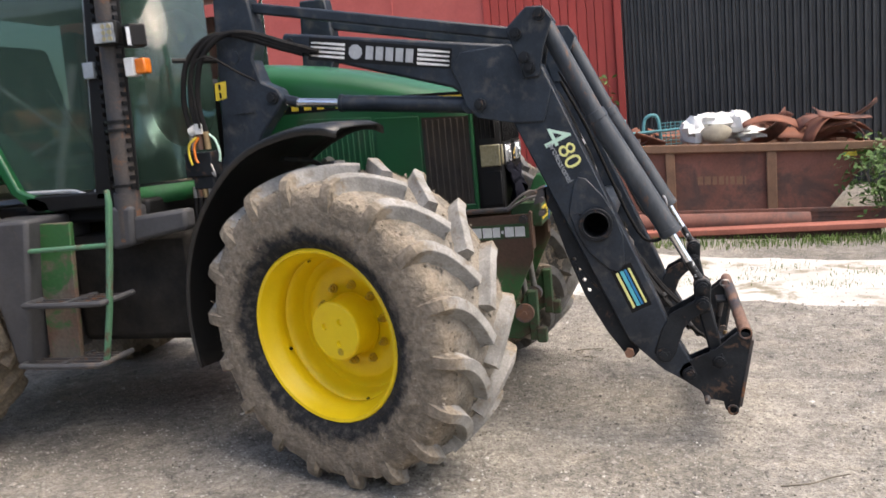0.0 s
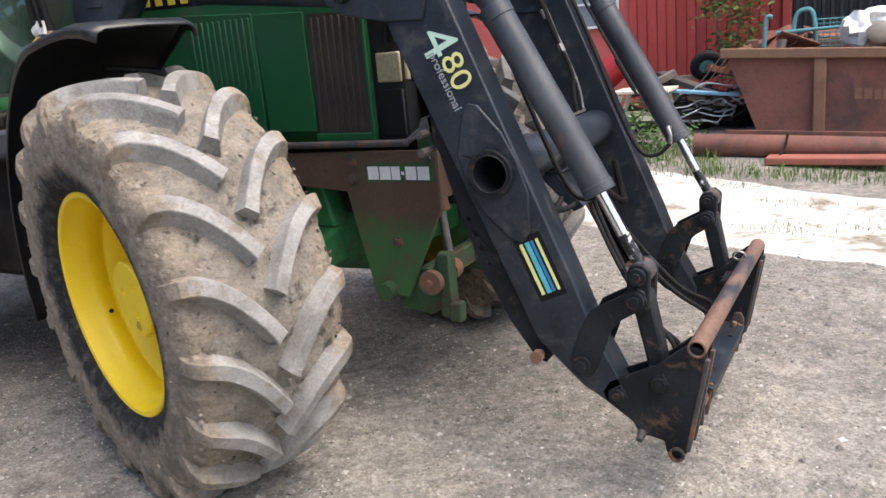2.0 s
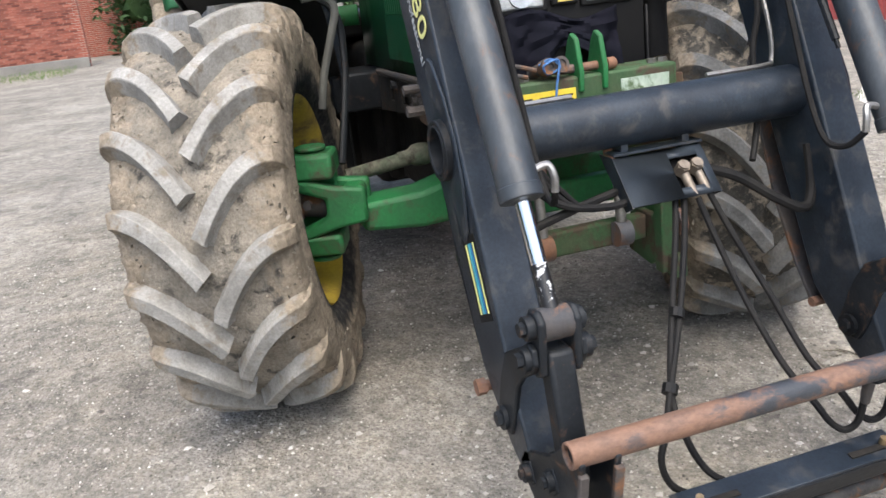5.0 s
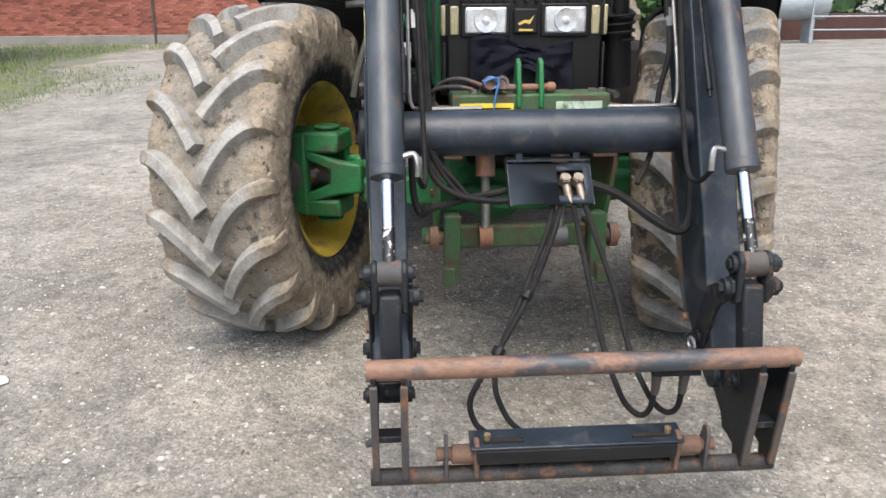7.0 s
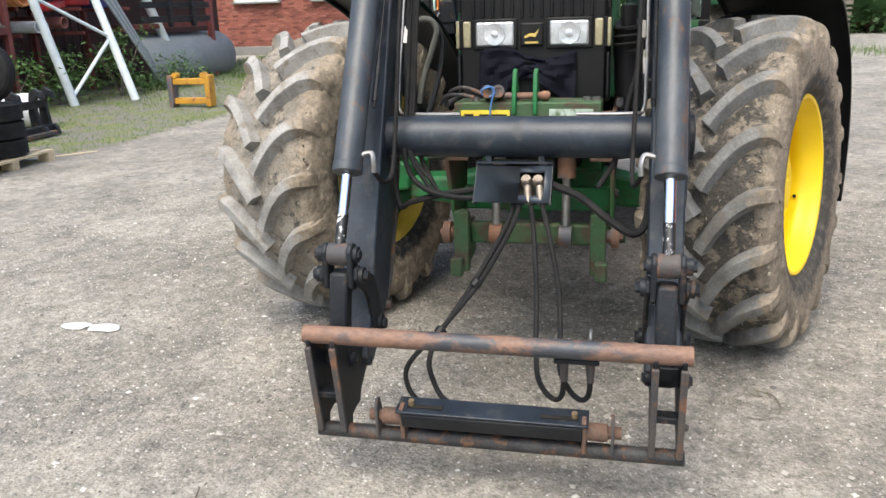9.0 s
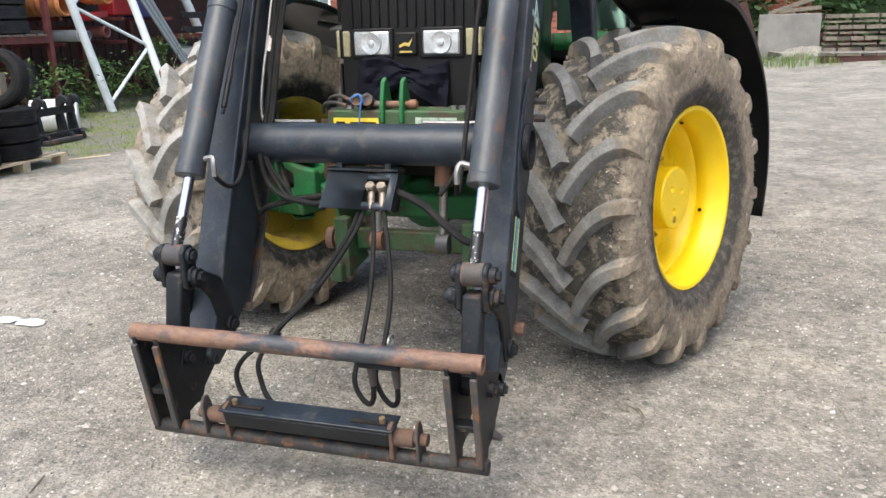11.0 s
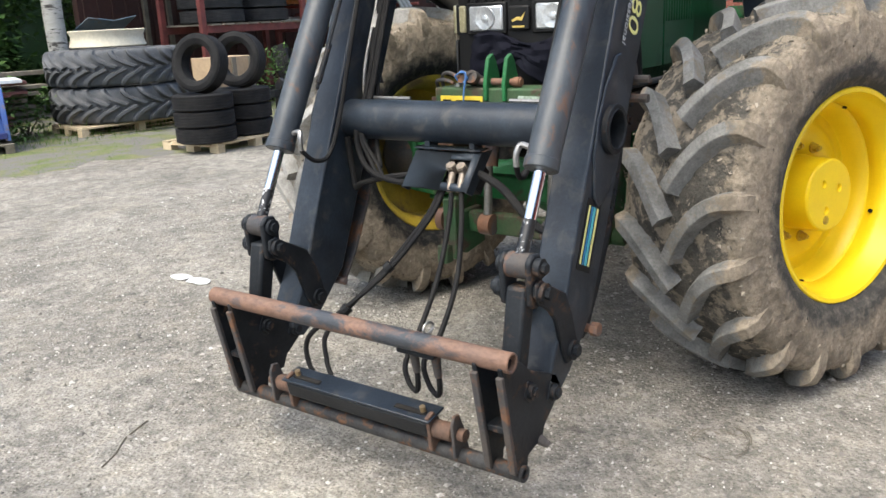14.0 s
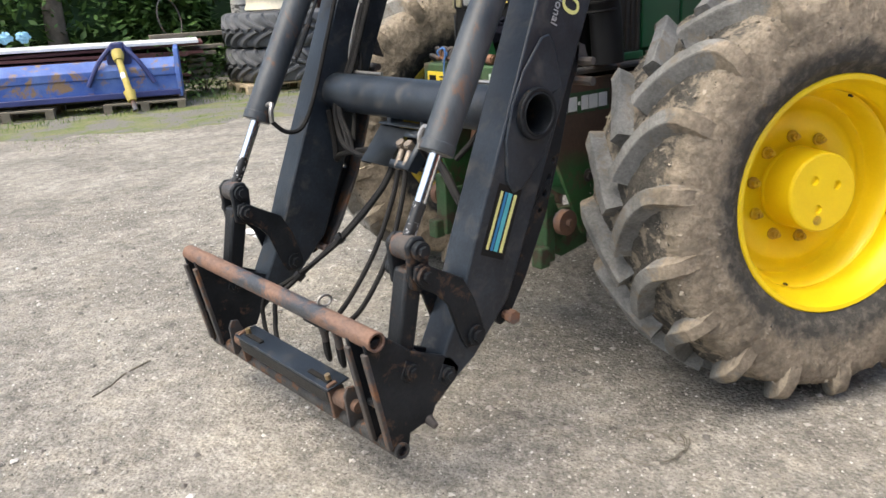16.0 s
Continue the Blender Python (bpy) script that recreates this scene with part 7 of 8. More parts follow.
def bent(c, length, wide, rz, ry, rx, curl, twist):
    """A strip of sheet metal, curled along its length and twisted."""
    m = Matrix.Translation(c) @ Euler((radians(rx), radians(ry), radians(rz))).to_matrix().to_4x4()
    rws = []
    for i in range(9):
        u = i / 8 - 0.5
        a = twist * u
        rws.append([m @ Vector((u * length, v * wide * math.cos(a), curl * length * u * u * 2 + v * wide * math.sin(a))) for v in (-0.5, -0.17, 0.17, 0.5)])
    return Mesh().sheet(rws)


for k in range(20):
    x, y = pick(2.45, 3.5), pick(SK + 0.1, SK + 1.3)
    s = pick(0.25, 0.55)
    solo("scrap_sheet", bent((x, y, sk_z(x, 0.92) + pick(0, 0.25)), s * 1.3, s * pick(0.25, 0.7), pick(-50, 50), pick(-30, 30), pick(-35, 35), pick(-0.5, 0.5), pick(-0.9, 0.9)), (ORANGE_RUST, SKIP_RUST)[k % 2], "bent rusty scrap sheet in the skip", "scrap", group="scrap in the skip", thick=0.012)
for k in range(7):
    x, y = pick(0.7, 1.5), pick(SK + 0.1, SK + 1.1)
    solo("scrap_sheet", bent((x, y, sk_z(x, 0.88) + pick(0, 0.12)), pick(0.25, 0.55), 0.25, pick(-40, 40), pick(-25, 25), pick(-30, 30), pick(-0.4, 0.4), pick(-0.6, 0.6)), ORANGE_RUST, "bent rusty scrap sheet in the skip", "scrap", group="scrap in the skip", thick=0.012)


def crumple(c, s, seed, n=9, m=16):
    """A closed crumpled lump."""
    me = Mesh()
    rws = []
    for i in range(n + 1):
        th = math.pi * i / n
        rw = []
        for j in range(m):
            ph = 2 * math.pi * j / m
            d = Vector((math.sin(th) * math.cos(ph), math.sin(th) * math.sin(ph), math.cos(th)))
            q = 1 + 0.55 * noise.noise(d * 1.7 + Vector((seed, 0, 0))) + 0.22 * noise.noise(d * 4.5 + Vector((seed, 3, 0)))
            rw.append((c[0] + d.x * s[0] * q, c[1] + d.y * s[1] * q, c[2] + d.z * s[2] * q))
        rws.append(rw + rw[:1])
    return me.sheet(rws)


for k, (x, z, sx, sz) in enumerate(((1.62, 1.13, 0.16, 0.16), (1.86, 1.21, 0.26, 0.11), (2.10, 1.16, 0.15, 0.17), (2.28, 1.02, 0.20, 0.08), (1.95, 1.0, 0.25, 0.08))):
    solo("plastic_sack", crumple((x, SK + 0.35 + 0.08 * k, z - 0.02), (sx, 0.2, sz), k * 5.0), WHITE_PLASTIC, "crumpled white plastic sheeting on the scrap", "plastic sheet", group="plastic on the skip")
solo("bowl", Mesh().lathe([(0.02, 0.0), (0.10, 0.02), (0.17, 0.09), (0.185, 0.13), (0.165, 0.125), (0.09, 0.04), (0.0, 0.02)], 24, Matrix.Translation((1.86, SK + 0.14, 0.96)) @ Matrix.Rotation(radians(58), 4, "X")), CREAM, "cream bowl lying on the scrap", "bowl")
solo("bent_tube", Mesh().hose([(1.0, SK + 0.5, 0.95), (1.02, SK + 0.5, 1.25), (1.10, SK + 0.5, 1.33), (1.19, SK + 0.5, 1.28), (1.22, SK + 0.5, 0.95)], 0.022, 8), TEAL, "teal bent metal tube in the skip", "tube")
solo("bent_tube", Mesh().hose([(0.72, SK + 0.5, 0.92), (0.74, SK + 0.5, 1.26), (0.80, SK + 0.5, 1.28)], 0.022, 8).rod((0.85, SK + 0.45, 1.12), (1.6, SK + 0.45, 1.14), 0.018), TEAL, "teal metal tube in the skip", "tube")
me = Mesh()
for k in range(7):
    me.rod((1.22 + 0.06 * k, SK + 0.6, 0.93), (1.22 + 0.06 * k, SK + 0.6, 1.22), 0.006, n=6).rod((1.2, SK + 0.6, 0.95 + 0.045 * k), (1.6, SK + 0.6, 0.95 + 0.045 * k), 0.006, n=6)
solo("wire_mesh", me, TEAL, "thin wire mesh panel in the skip", "wire mesh")
solo("rusty_pipe_piece", Mesh().rod((0.92, SK + 0.2, 0.93), (0.93, SK + 0.22, 1.06), 0.045, bore=0.036), RUST, "short rusty pipe end in the skip", "pipe")

# beams and pipes before the skip
solo("steel_channel", Mesh().box((2.3, 5.66, hill(2.3, 5.66) + 0.105), (3.6, 0.10, 0.07), rz=-2, ry=1.6).box((2.3, 5.60, hill(2.3, 5.66) + 0.155), (3.6, 0.02, 0.05), rz=-2, ry=1.6).box((2.3, 5.66, 0.06), (3.2, 0.08, 0.08), rz=-2), SKIP_RUST, "long rusty steel channel on the ground", "steel beam", bevel=0.006)
solo("rusty_pipe", Mesh().rod((0.33, 5.06, hill(0.3, 5) + 0.105), (2.7, 5.12, hill(2.7, 5) + 0.115), 0.105, n=24, bore=0.09), SKIP_RUST, "thick rusty pipe lying on the ground", "pipe")
solo("wooden_beam", Mesh().box((2.45, 4.80, 0.10), (2.9, 0.22, 0.06), rz=-1.5), PRIMER, "red-painted flat beam on blocks", "beam", bevel=0.008)
solo("beam_block", Mesh().box((2.3, 4.82, 0.035), (2.0, 0.14, 0.08), rz=-1.5), DARK_SHED, "dark timber under the red beam", "timber", bevel=0.006)
solo("bent_cable", Mesh().hose([(1.15, 5.0, 0.3), (1.12, 4.93, 0.16), (1.0, 4.8, 0.06), (0.7, 4.7, 0.05), (0.2, 4.72, 0.06), (-0.4, 4.75, 0.09)], 0.012, 6), HOSE, "thin black cable over the pipe", "cable")

# heap left of the skip
lad = thing("step_stool", "weathered white wooden step stool in the scrap heap", "step stool", (-0.45, 6.2, 0.12))
for y in (6.02, 6.38):
    part("leg", Mesh().rod((-0.80, y, 0.10), (-0.66, y, 0.60), 0.026, n=8), CREAM, lad)
    part("leg", Mesh().rod((-0.16, y, 0.10), (-0.22, y, 0.62), 0.022, n=8), CREAM, lad)
    part("brace", Mesh().box((-0.47, y, 0.34), (0.56, 0.03, 0.05)), CREAM, lad, bevel=0.004)
part("tread", Mesh().box((-0.44, 6.2, 0.625), (0.62, 0.46, 0.03)), CREAM, lad, bevel=0.005)
part("tread", Mesh().box((-0.62, 6.2, 0.36), (0.24, 0.44, 0.03)), CREAM, lad, bevel=0.005)
solo("blue_plank", Mesh().box((0.12, 6.42, 0.555), (0.78, 0.15, 0.03), rz=4, ry=6), SKY_BLUE, "pale blue plank on the heap", "plank", bevel=0.004)
for k in range(11):
    r = 0.20 + 0.035 * (k % 4)
    cx, cy, cz, ph = 0.16 + 0.12 * math.sin(k * 2.1), 6.36 + 0.03 * k, 0.30 + 0.022 * k, k * 1.7
    solo("hose_coil", Mesh().hose([(cx + r * 1.35 * math.cos(a * 0.52 + ph) + 0.05 * math.sin(a * 1.9 + k), cy + 0.13 * math.sin(a * 0.9 + k), cz + 0.36 * r * math.sin(a * 0.52 + ph) + 0.03 * math.sin(a * 2.3 + k)) for a in range(11)], 0.009, 6, 3), (ZINC, HOSE, GREYLET, HOSE)[k % 4], "tangled loop of old cable on the heap", "cable", group="cables on the heap")
bw = thing("barrow_wheel", "black rubber wheel with a teal hub on the heap", "wheel", (0.05, 7.0, 0.5))
mm = Matrix.Translation((0.05, 7.0, 0.80)) @ Matrix.Rotation(radians(25), 4, "Z") @ Matrix.Rotation(radians(25), 4, "X")
part("tyre", Mesh().lathe([(0.13 + 0.055 * math.cos(a * math.pi / 5), 0.05 * math.sin(a * math.pi / 5)) for a in range(10)], 28, mm, closed=True), TYRE_BLACK, bw)
part("hub", Mesh().lathe([(0, -0.03), (0.08, -0.03), (0.085, 0.0), (0.08, 0.03), (0, 0.03)], 20, mm), TEAL, bw)
gr = thing("grate", "dark wire grate leaning on the skip", "grate", (0.36, 6.75, 0.3))
gm = Matrix.Translation((0.34, 6.75, 0.62)) @ Euler((radians(-15), radians(38), 0)).to_matrix().to_4x4()
for k in range(9):
    part("bar", Mesh().rod((-0.24 + 0.06 * k, 0, -0.25), (-0.24 + 0.06 * k, 0, 0.25), 0.008, n=6).moved(gm), RUST_DARK, gr)
for z in (-0.25, 0.25):
    part("rail", Mesh().rod((-0.27, 0, z), (0.27, 0, z), 0.012, n=6).moved(gm), RUST_DARK, gr)
for k in range(14):
    solo("scrap_bar", Mesh().box((pick(-0.75, 0.5), pick(6.6, 7.9), 0.2 + pick(0, 0.5)), (pick(0.3, 1.0), pick(0.04, 0.16), pick(0.03, 0.08)), pick(-60, 60), pick(-25, 25)), (RUST_DARK, ORANGE_RUST, PALLET_OLD, HOSE)[k % 4], "old scrap piece on the heap", "scrap", group="scrap on the heap", bevel=0.006)
solo("scrap_base", crumple((-0.1, 7.2, 0.12), (0.95, 0.75, 0.33), 9.0, 12, 24), DARK_IRON, "dark heap of small scrap", "scrap heap", kind="stuff")
rm = thing("red_machine", "red auger tube with a drum end, leaning over a red channel", "machine", (-1.3, 7.0, 0.1))
part("drum", Mesh().rod((-1.78, 7.0, 0.24), (-0.82, 7.0, 0.97), 0.165, n=28).rod((-0.84, 7.0, 0.955), (-0.80, 7.0, 0.985), 0.13, n=24), RED_PAINT, rm, bevel=0.02)
for p, q, w in (((-1.52, 6.86, 0.60), (-1.55, 6.80, 0.70), 0.03), ((-1.25, 6.84, 0.70), (-1.28, 6.78, 0.78), 0.025)):
    part("stub", Mesh().rod(p, q, w, n=10), RED_PAINT, rm)
part("frame", Mesh().box((-1.35, 6.75, 0.22), (1.15, 0.08, 0.12)).box((-1.35, 6.70, 0.29), (1.15, 0.14, 0.02)).box((-1.90, 6.8, 0.15), (0.06, 0.3, 0.10)), PRIMER, rm, bevel=0.006)
part("sign_bar", Mesh().box((-1.38, 6.832, 0.55), (0.26, 0.008, 0.05), ry=-37), CREAM, rm)


# ---- foliage ----
def leaves(me, centre, spread, n, size, squash=0.8):
    for _ in range(n):
        d = Vector((gauss(0, 1), gauss(0, 1), gauss(0, 1))).normalized() * random.random() ** 0.45
        p = Vector(centre) + Vector((d.x * spread[0], d.y * spread[1], d.z * spread[2]))
        s = size * pick(0.6, 1.4)
        u = Vector((gauss(0, 1), gauss(0, 1), gauss(0, 0.5))).normalized()
        w = u.cross(Vector((gauss(0, 0.5), gauss(0, 0.5), 1))).normalized()
        me.add([p - u * s, p - w * s * 0.45, p + u * s, p + w * s * 0.45], [(0, 1, 2, 3)])


def bush(label, centre, size, clumps, per, leaf, mat, trunk=None, core=False, bark=None):
    ob = thing("bush" if trunk is None else "tree", label, "bush" if trunk is None else "tree", (centre[0], centre[1], 0))
    me = Mesh()
    for _ in range(clumps):
        c = [centre[i] + pick(-1, 1) * size[i] for i in range(3)]
        leaves(me, c, [leaf * 5 * pick(0.7, 1.6)] * 3, per, leaf)
    part("crown", me, mat, ob, smooth=0)
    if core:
        # Dark lump added behind the leaves, standing in for the shaded inside.
        part("dark_core", crumple(centre, [s * 0.72 for s in size], centre[0] * 3.0, 14, 26), DARK_LEAF, ob)
    st = Mesh()
    if trunk:
        (tx, ty, r, h) = trunk
        st.hose([(tx, ty, -0.05), (tx + 0.03, ty, h * 0.35), (tx - 0.04, ty, h * 0.7), (tx, ty, h)], r, 12)
        for k in range(6):
            a = k * 1.1
            st.rod((tx, ty, h * (0.5 + 0.07 * k)), (tx + math.cos(a) * size[0], ty + math.sin(a) * size[1] * 0.7, h * (0.62 + 0.08 * k) + 0.5), r * 0.3, r * 0.1, 8)
        part("trunk", st, bark or BARK, ob, "pale birch trunk" if bark else "grey-brown tree trunk")
    else:
        for k in range(5):
            a = k * 1.3
            st.rod((centre[0], centre[1], 0), (centre[0] + math.cos(a) * size[0] * 0.8, centre[1] + math.sin(a) * size[1] * 0.8, centre[2] + size[2] * 0.6), 0.012, 0.006, 6)
        part("stem", st, BARK, ob)
    return ob


random.seed(5)
bush("leafy green shrub growing by the red boards", (0.05, 8.6, 1.25), (0.35, 0.25, 0.6), 26, 40, 0.045, LEAF)
bush("low weeds beside the skip", (-0.1, 5.3, 0.28), (0.35, 0.25, 0.15), 16, 30, 0.04, LEAF)
bush("green weeds at the end of the skip", (3.6, 5.8, 0.45), (0.35, 0.4, 0.35), 26, 40, 0.04, LEAF)
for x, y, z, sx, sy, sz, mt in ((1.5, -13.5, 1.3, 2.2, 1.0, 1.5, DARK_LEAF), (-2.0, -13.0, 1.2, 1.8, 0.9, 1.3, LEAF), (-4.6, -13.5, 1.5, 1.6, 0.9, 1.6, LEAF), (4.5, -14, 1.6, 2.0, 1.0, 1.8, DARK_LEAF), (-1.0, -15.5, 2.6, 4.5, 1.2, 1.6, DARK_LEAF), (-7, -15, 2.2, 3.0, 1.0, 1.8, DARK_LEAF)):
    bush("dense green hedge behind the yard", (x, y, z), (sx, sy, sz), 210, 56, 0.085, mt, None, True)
bush("tall tree behind the hedge", (-1.6, -13.0, 4.4), (1.6, 1.2, 1.0), 50, 40, 0.09, LEAF, (-1.55, -12.3, 0.16, 4.2))
BIRCH = material("birch_bark", (0.46, 0.45, 0.42), (0.34, 0.33, 0.30), 0.85, scale=5, patch=7, patch_col=(0.05, 0.045, 0.04), patch_at=(0.54, 0.60), axis=(0.6, 0.6, 2.0), grain=50, bump=0.4)
bush("birch growing beside the rack shed", (-4.0, -11.0, 4.7), (1.0, 0.9, 0.8), 40, 40, 0.06, LEAF, (-4.05, -10.75, 0.15, 4.6), False, BIRCH)
bush("weeds and grass beside the farm tyres", (-2.75, -9.7, 0.28), (0.35, 0.3, 0.25), 24, 30, 0.035, LEAF)
for x, y, z, sx, sy, sz in ((-9.2, -9.6, 0.5, 0.7, 0.3, 0.45), (-10.8, -9.4, 0.65, 0.8, 0.4, 0.6), (-7.4, -9.2, 0.45, 0.8, 0.3, 0.4), (-2.1, -9.3, 0.35, 0.4, 0.3, 0.3), (-12.6, -9.2, 0.3, 0.8, 0.4, 0.3)):
    bush("tall weeds growing round the racks", (x, y, z), (sx, sy, sz), 34, 34, 0.04, LEAF)
for x, y, z, sx, sy, sz in ((-31, 0, 1.6, 1, 3, 1.6), (-31, 8, 2.0, 1, 4, 2.0), (-30, 16, 2.0, 1, 5, 2.0)):
    bush("green hedge beyond the far walls", (x, y, z), (sx, sy, sz), 120, 46, 0.16, DARK_LEAF, None, True)

# ---- brick building to the west ----
west = solo("wall_west", Mesh().box((-26.2, -10.2, 2.6), (0.4, 13.0, 5.4)), BRICK, "weathered red brick wall", "wall", kind="structure")
part("plinth", Mesh().box((-25.97, -10.2, 0.14), (0.10, 13.0, 0.34)), GREY_CONCRETE, west, "grey rendered plinth", bevel=0.02)
part("drain_pipe", Mesh().rod((-25.93, -8.35, 0.0), (-25.93, -8.35, 5.0), 0.05, n=12), RUST_DARK, west, "brown drain pipe")
for n, yc in ((2, -13.43), (3, -10.3)):
    w = tagged(new("window_%d" % n), "white wooden window with small panes in brick", "window", kind="structure")
    for dy in (-0.45, 0.45):
        for dz in (0, 0.55):
            part("pane", Mesh().box((-25.99, yc + dy, 2.28 + dz), (0.02, 0.72, 0.44)), PANE, w)
    for dy in (-0.88, -0.45, 0.0, 0.45, 0.88):
        part("window_frame", Mesh().box((-25.96, yc + dy, 2.55), (0.07, 0.09 if abs(dy) != 0.45 else 0.04, 1.25)), WHITE_PLASTIC, w, bevel=0.01)
    for z in (1.96, 2.55, 3.12):
        part("window_frame", Mesh().box((-25.96, yc, z), (0.07, 1.85, 0.09)), WHITE_PLASTIC, w, bevel=0.01)
    part("window_sill", Mesh().box((-25.9, yc, 1.89), (0.2, 1.95, 0.06)), GREY_CONCRETE, w, bevel=0.01)

# ---- far yard, between the brick wall and the field ----
cw = solo("concrete_wall", Mesh().box((-25.2, 3.55, 0.68), (0.35, 1.80, 1.40)), GREY_CONCRETE, "stained grey concrete bunker wall", "concrete wall", bevel=0.02)
solo("mound", crumple((-24.6, 3.9, 0.02), (0.7, 0.9, 0.32), 4.0, 10, 20), GRAVEL, "low gravel mound before the concrete wall", "mound")
for k, (a, b) in enumerate((((-25.2, 2.9, 1.40), (-25.2, 4.3, 1.85)), ((-25.1, 3.2, 1.45), (-25.1, 4.4, 1.55)), ((-25.3, 3.9, 1.4), (-25.3, 4.1, 2.2)))):
    solo("timber", Mesh().box([(p + q) / 2 for p, q in zip(a, b)], (0.08, abs(b[1] - a[1]) + 0.05, 0.12), rx=math.degrees(math.atan2(b[2] - a[2], b[1] - a[1]))), PALLET_OLD, "old grey timber on the concrete wall", "timber", group="timber on the wall", bevel=0.01)
ibc = thing("ibc_tank", "white plastic tank in a steel cage", "tank", (-27.3, 1.35, 0))
part("bottle", Mesh().box((-27.3, 1.35, 0.80), (1.0, 1.0, 1.1)), WHITE_PLASTIC, ibc, bevel=0.08)
part("pallet", Mesh().box((-27.3, 1.35, 0.12), (1.1, 1.15, 0.16)), BLACK_PLASTIC, ibc)
for k in range(5):
    part("cage_bar", Mesh().rod((-26.78, 0.85 + 0.25 * k, 0.2), (-26.78, 0.85 + 0.25 * k, 1.4), 0.012, n=6), ZINC, ibc)
    part("cage_bar", Mesh().rod((-26.77, 0.83, 0.25 + 0.28 * k), (-26.77, 1.87, 0.25 + 0.28 * k), 0.012, n=6), ZINC, ibc)
solo("leaning_sheet", Mesh().box((-25.6, 2.2, 0.85), (0.05, 0.7, 1.8), rx=18), DARK_SHED, "dark sheet leaning on the concrete wall", "sheet", bevel=0.01)
solo("far_hall", Mesh().box((-33, 5, 3), (0.5, 30, 6)), BRICK, "distant red brick hall behind a hedge", "building", kind="structure")
ws = thing("wood_stack", "stack of grey pallets and split wood", "wood stack", (-21.5, 5.5, 0))
random.seed(31)
for k in range(8):
    for j in range(6):
        part("plank", Mesh().box((-21.5 + pick(-0.08, 0.08), 4.28 + 0.33 * j + pick(-0.02, 0.02), 0.28 + 0.145 * k), (0.5, 0.30, 0.10 if k % 2 else 0.05)), PALLET_OLD, ws)
part("base", Mesh().box((-21.6, 5.11, 0.12), (0.6, 2.0, 0.24)), DARK_SHED, ws)
solo("milk_tank", Mesh().rod((-20.6, 10.35, 1.25), (-20.6, 12.2, 1.25), 0.48, n=32).rod((-20.6, 10.25, 1.25), (-20.6, 10.36, 1.25), 0.40, 0.48, n=32).box((-20.6, 10.8, 0.4), (0.5, 0.12, 0.85)).box((-20.6, 11.8, 0.4), (0.5, 0.12, 0.85)), ZINC, "grey-blue steel tank on feet", "tank")
fn = thing("fence", "galvanised steel rail fence", "fence", (-20, 12.5, 0))
for y in (11.6, 14.2, 16.8):
    part("post", Mesh().rod((-20, y, 0), (-20, y, 1.45), 0.03, n=8), ZINC, fn)
for z in (0.5, 0.87, 1.38):
    part("rail", Mesh().rod((-20, 11.6, z), (-20, 17, z), 0.022, n=8), ZINC, fn)
solo("fence_bank", Mesh().box((-22.5, 13.5, 0.45), (0.6, 9, 0.9)), DARK_SHED, "dark boarded enclosure behind the fence", "enclosure", bevel=0.02)

# ---- open rack shed to the south west ----
south = solo("wall_south", Mesh().box((-12.8, -12.2, 2.2), (15.0, 0.15, 4.4)).box((-20.25, -14.3, 2.2), (0.15, 4.05, 4.4)), DARK_SHED, "dark board wall of the open rack shed", "wall", kind="structure")
for k in range(30):
    part("batten", Mesh().box((-5.42 - 0.28 * k, -12.112, 2.2), (0.05, 0.026, 4.38)), DARK_SHED, south)
for x in (-6.62, -7.14):
    part("door_post", Mesh().box((x, -12.08, 1.3), (0.09, 0.06, 2.6)), PALLET_OLD, south, "grey door post")


# Out-of-view roof, added to keep daylight off the racks.
solo("shade_roof", Mesh().box((-12.7, -11.2, 3.9), (15.2, 2.3, 0.10), rx=-4), DARK_SHED, "unseen dark sheet roof added over the rack shed to shade it", "roof", kind="structure")


def tyre(parent_label, centre, r, w, hole, flat=True, tilt=(0, 0, 0), tread=0, group="tyres on the pallet", mat=None):
    """A car tyre: rounded ring with grooves round the tread."""
    prof = [(hole, w * 0.36), (hole + 0.02, w * 0.44), (lerp(hole, r, 0.5), w * 0.52), (r * 0.94, w * 0.47), (r * 0.985, w * 0.40)]
    ribs = []
    for k in range(5):
        a = lerp(0.36, -0.36, k / 4) * w
        ribs += [(r, a + w * 0.06), (r, a - w * 0.055), (r * 0.985, a - w * 0.060), (r * 0.985, a - w * 0.075)]
    prof = prof + ribs[:-2] + [(p, -a) for p, a in prof[::-1]] + [(hole - 0.003, 0)]
    m = Matrix.Translation(centre) @ Euler([radians(a) for a in tilt]).to_matrix().to_4x4()
    if flat:
        m = m @ Matrix.Rotation(radians(90), 4, "X")
    return solo("tyre", Mesh().lathe(prof, 40, m, closed=True), mat or TYRE_BLACK, parent_label, "tyre", group=group, smooth=30)


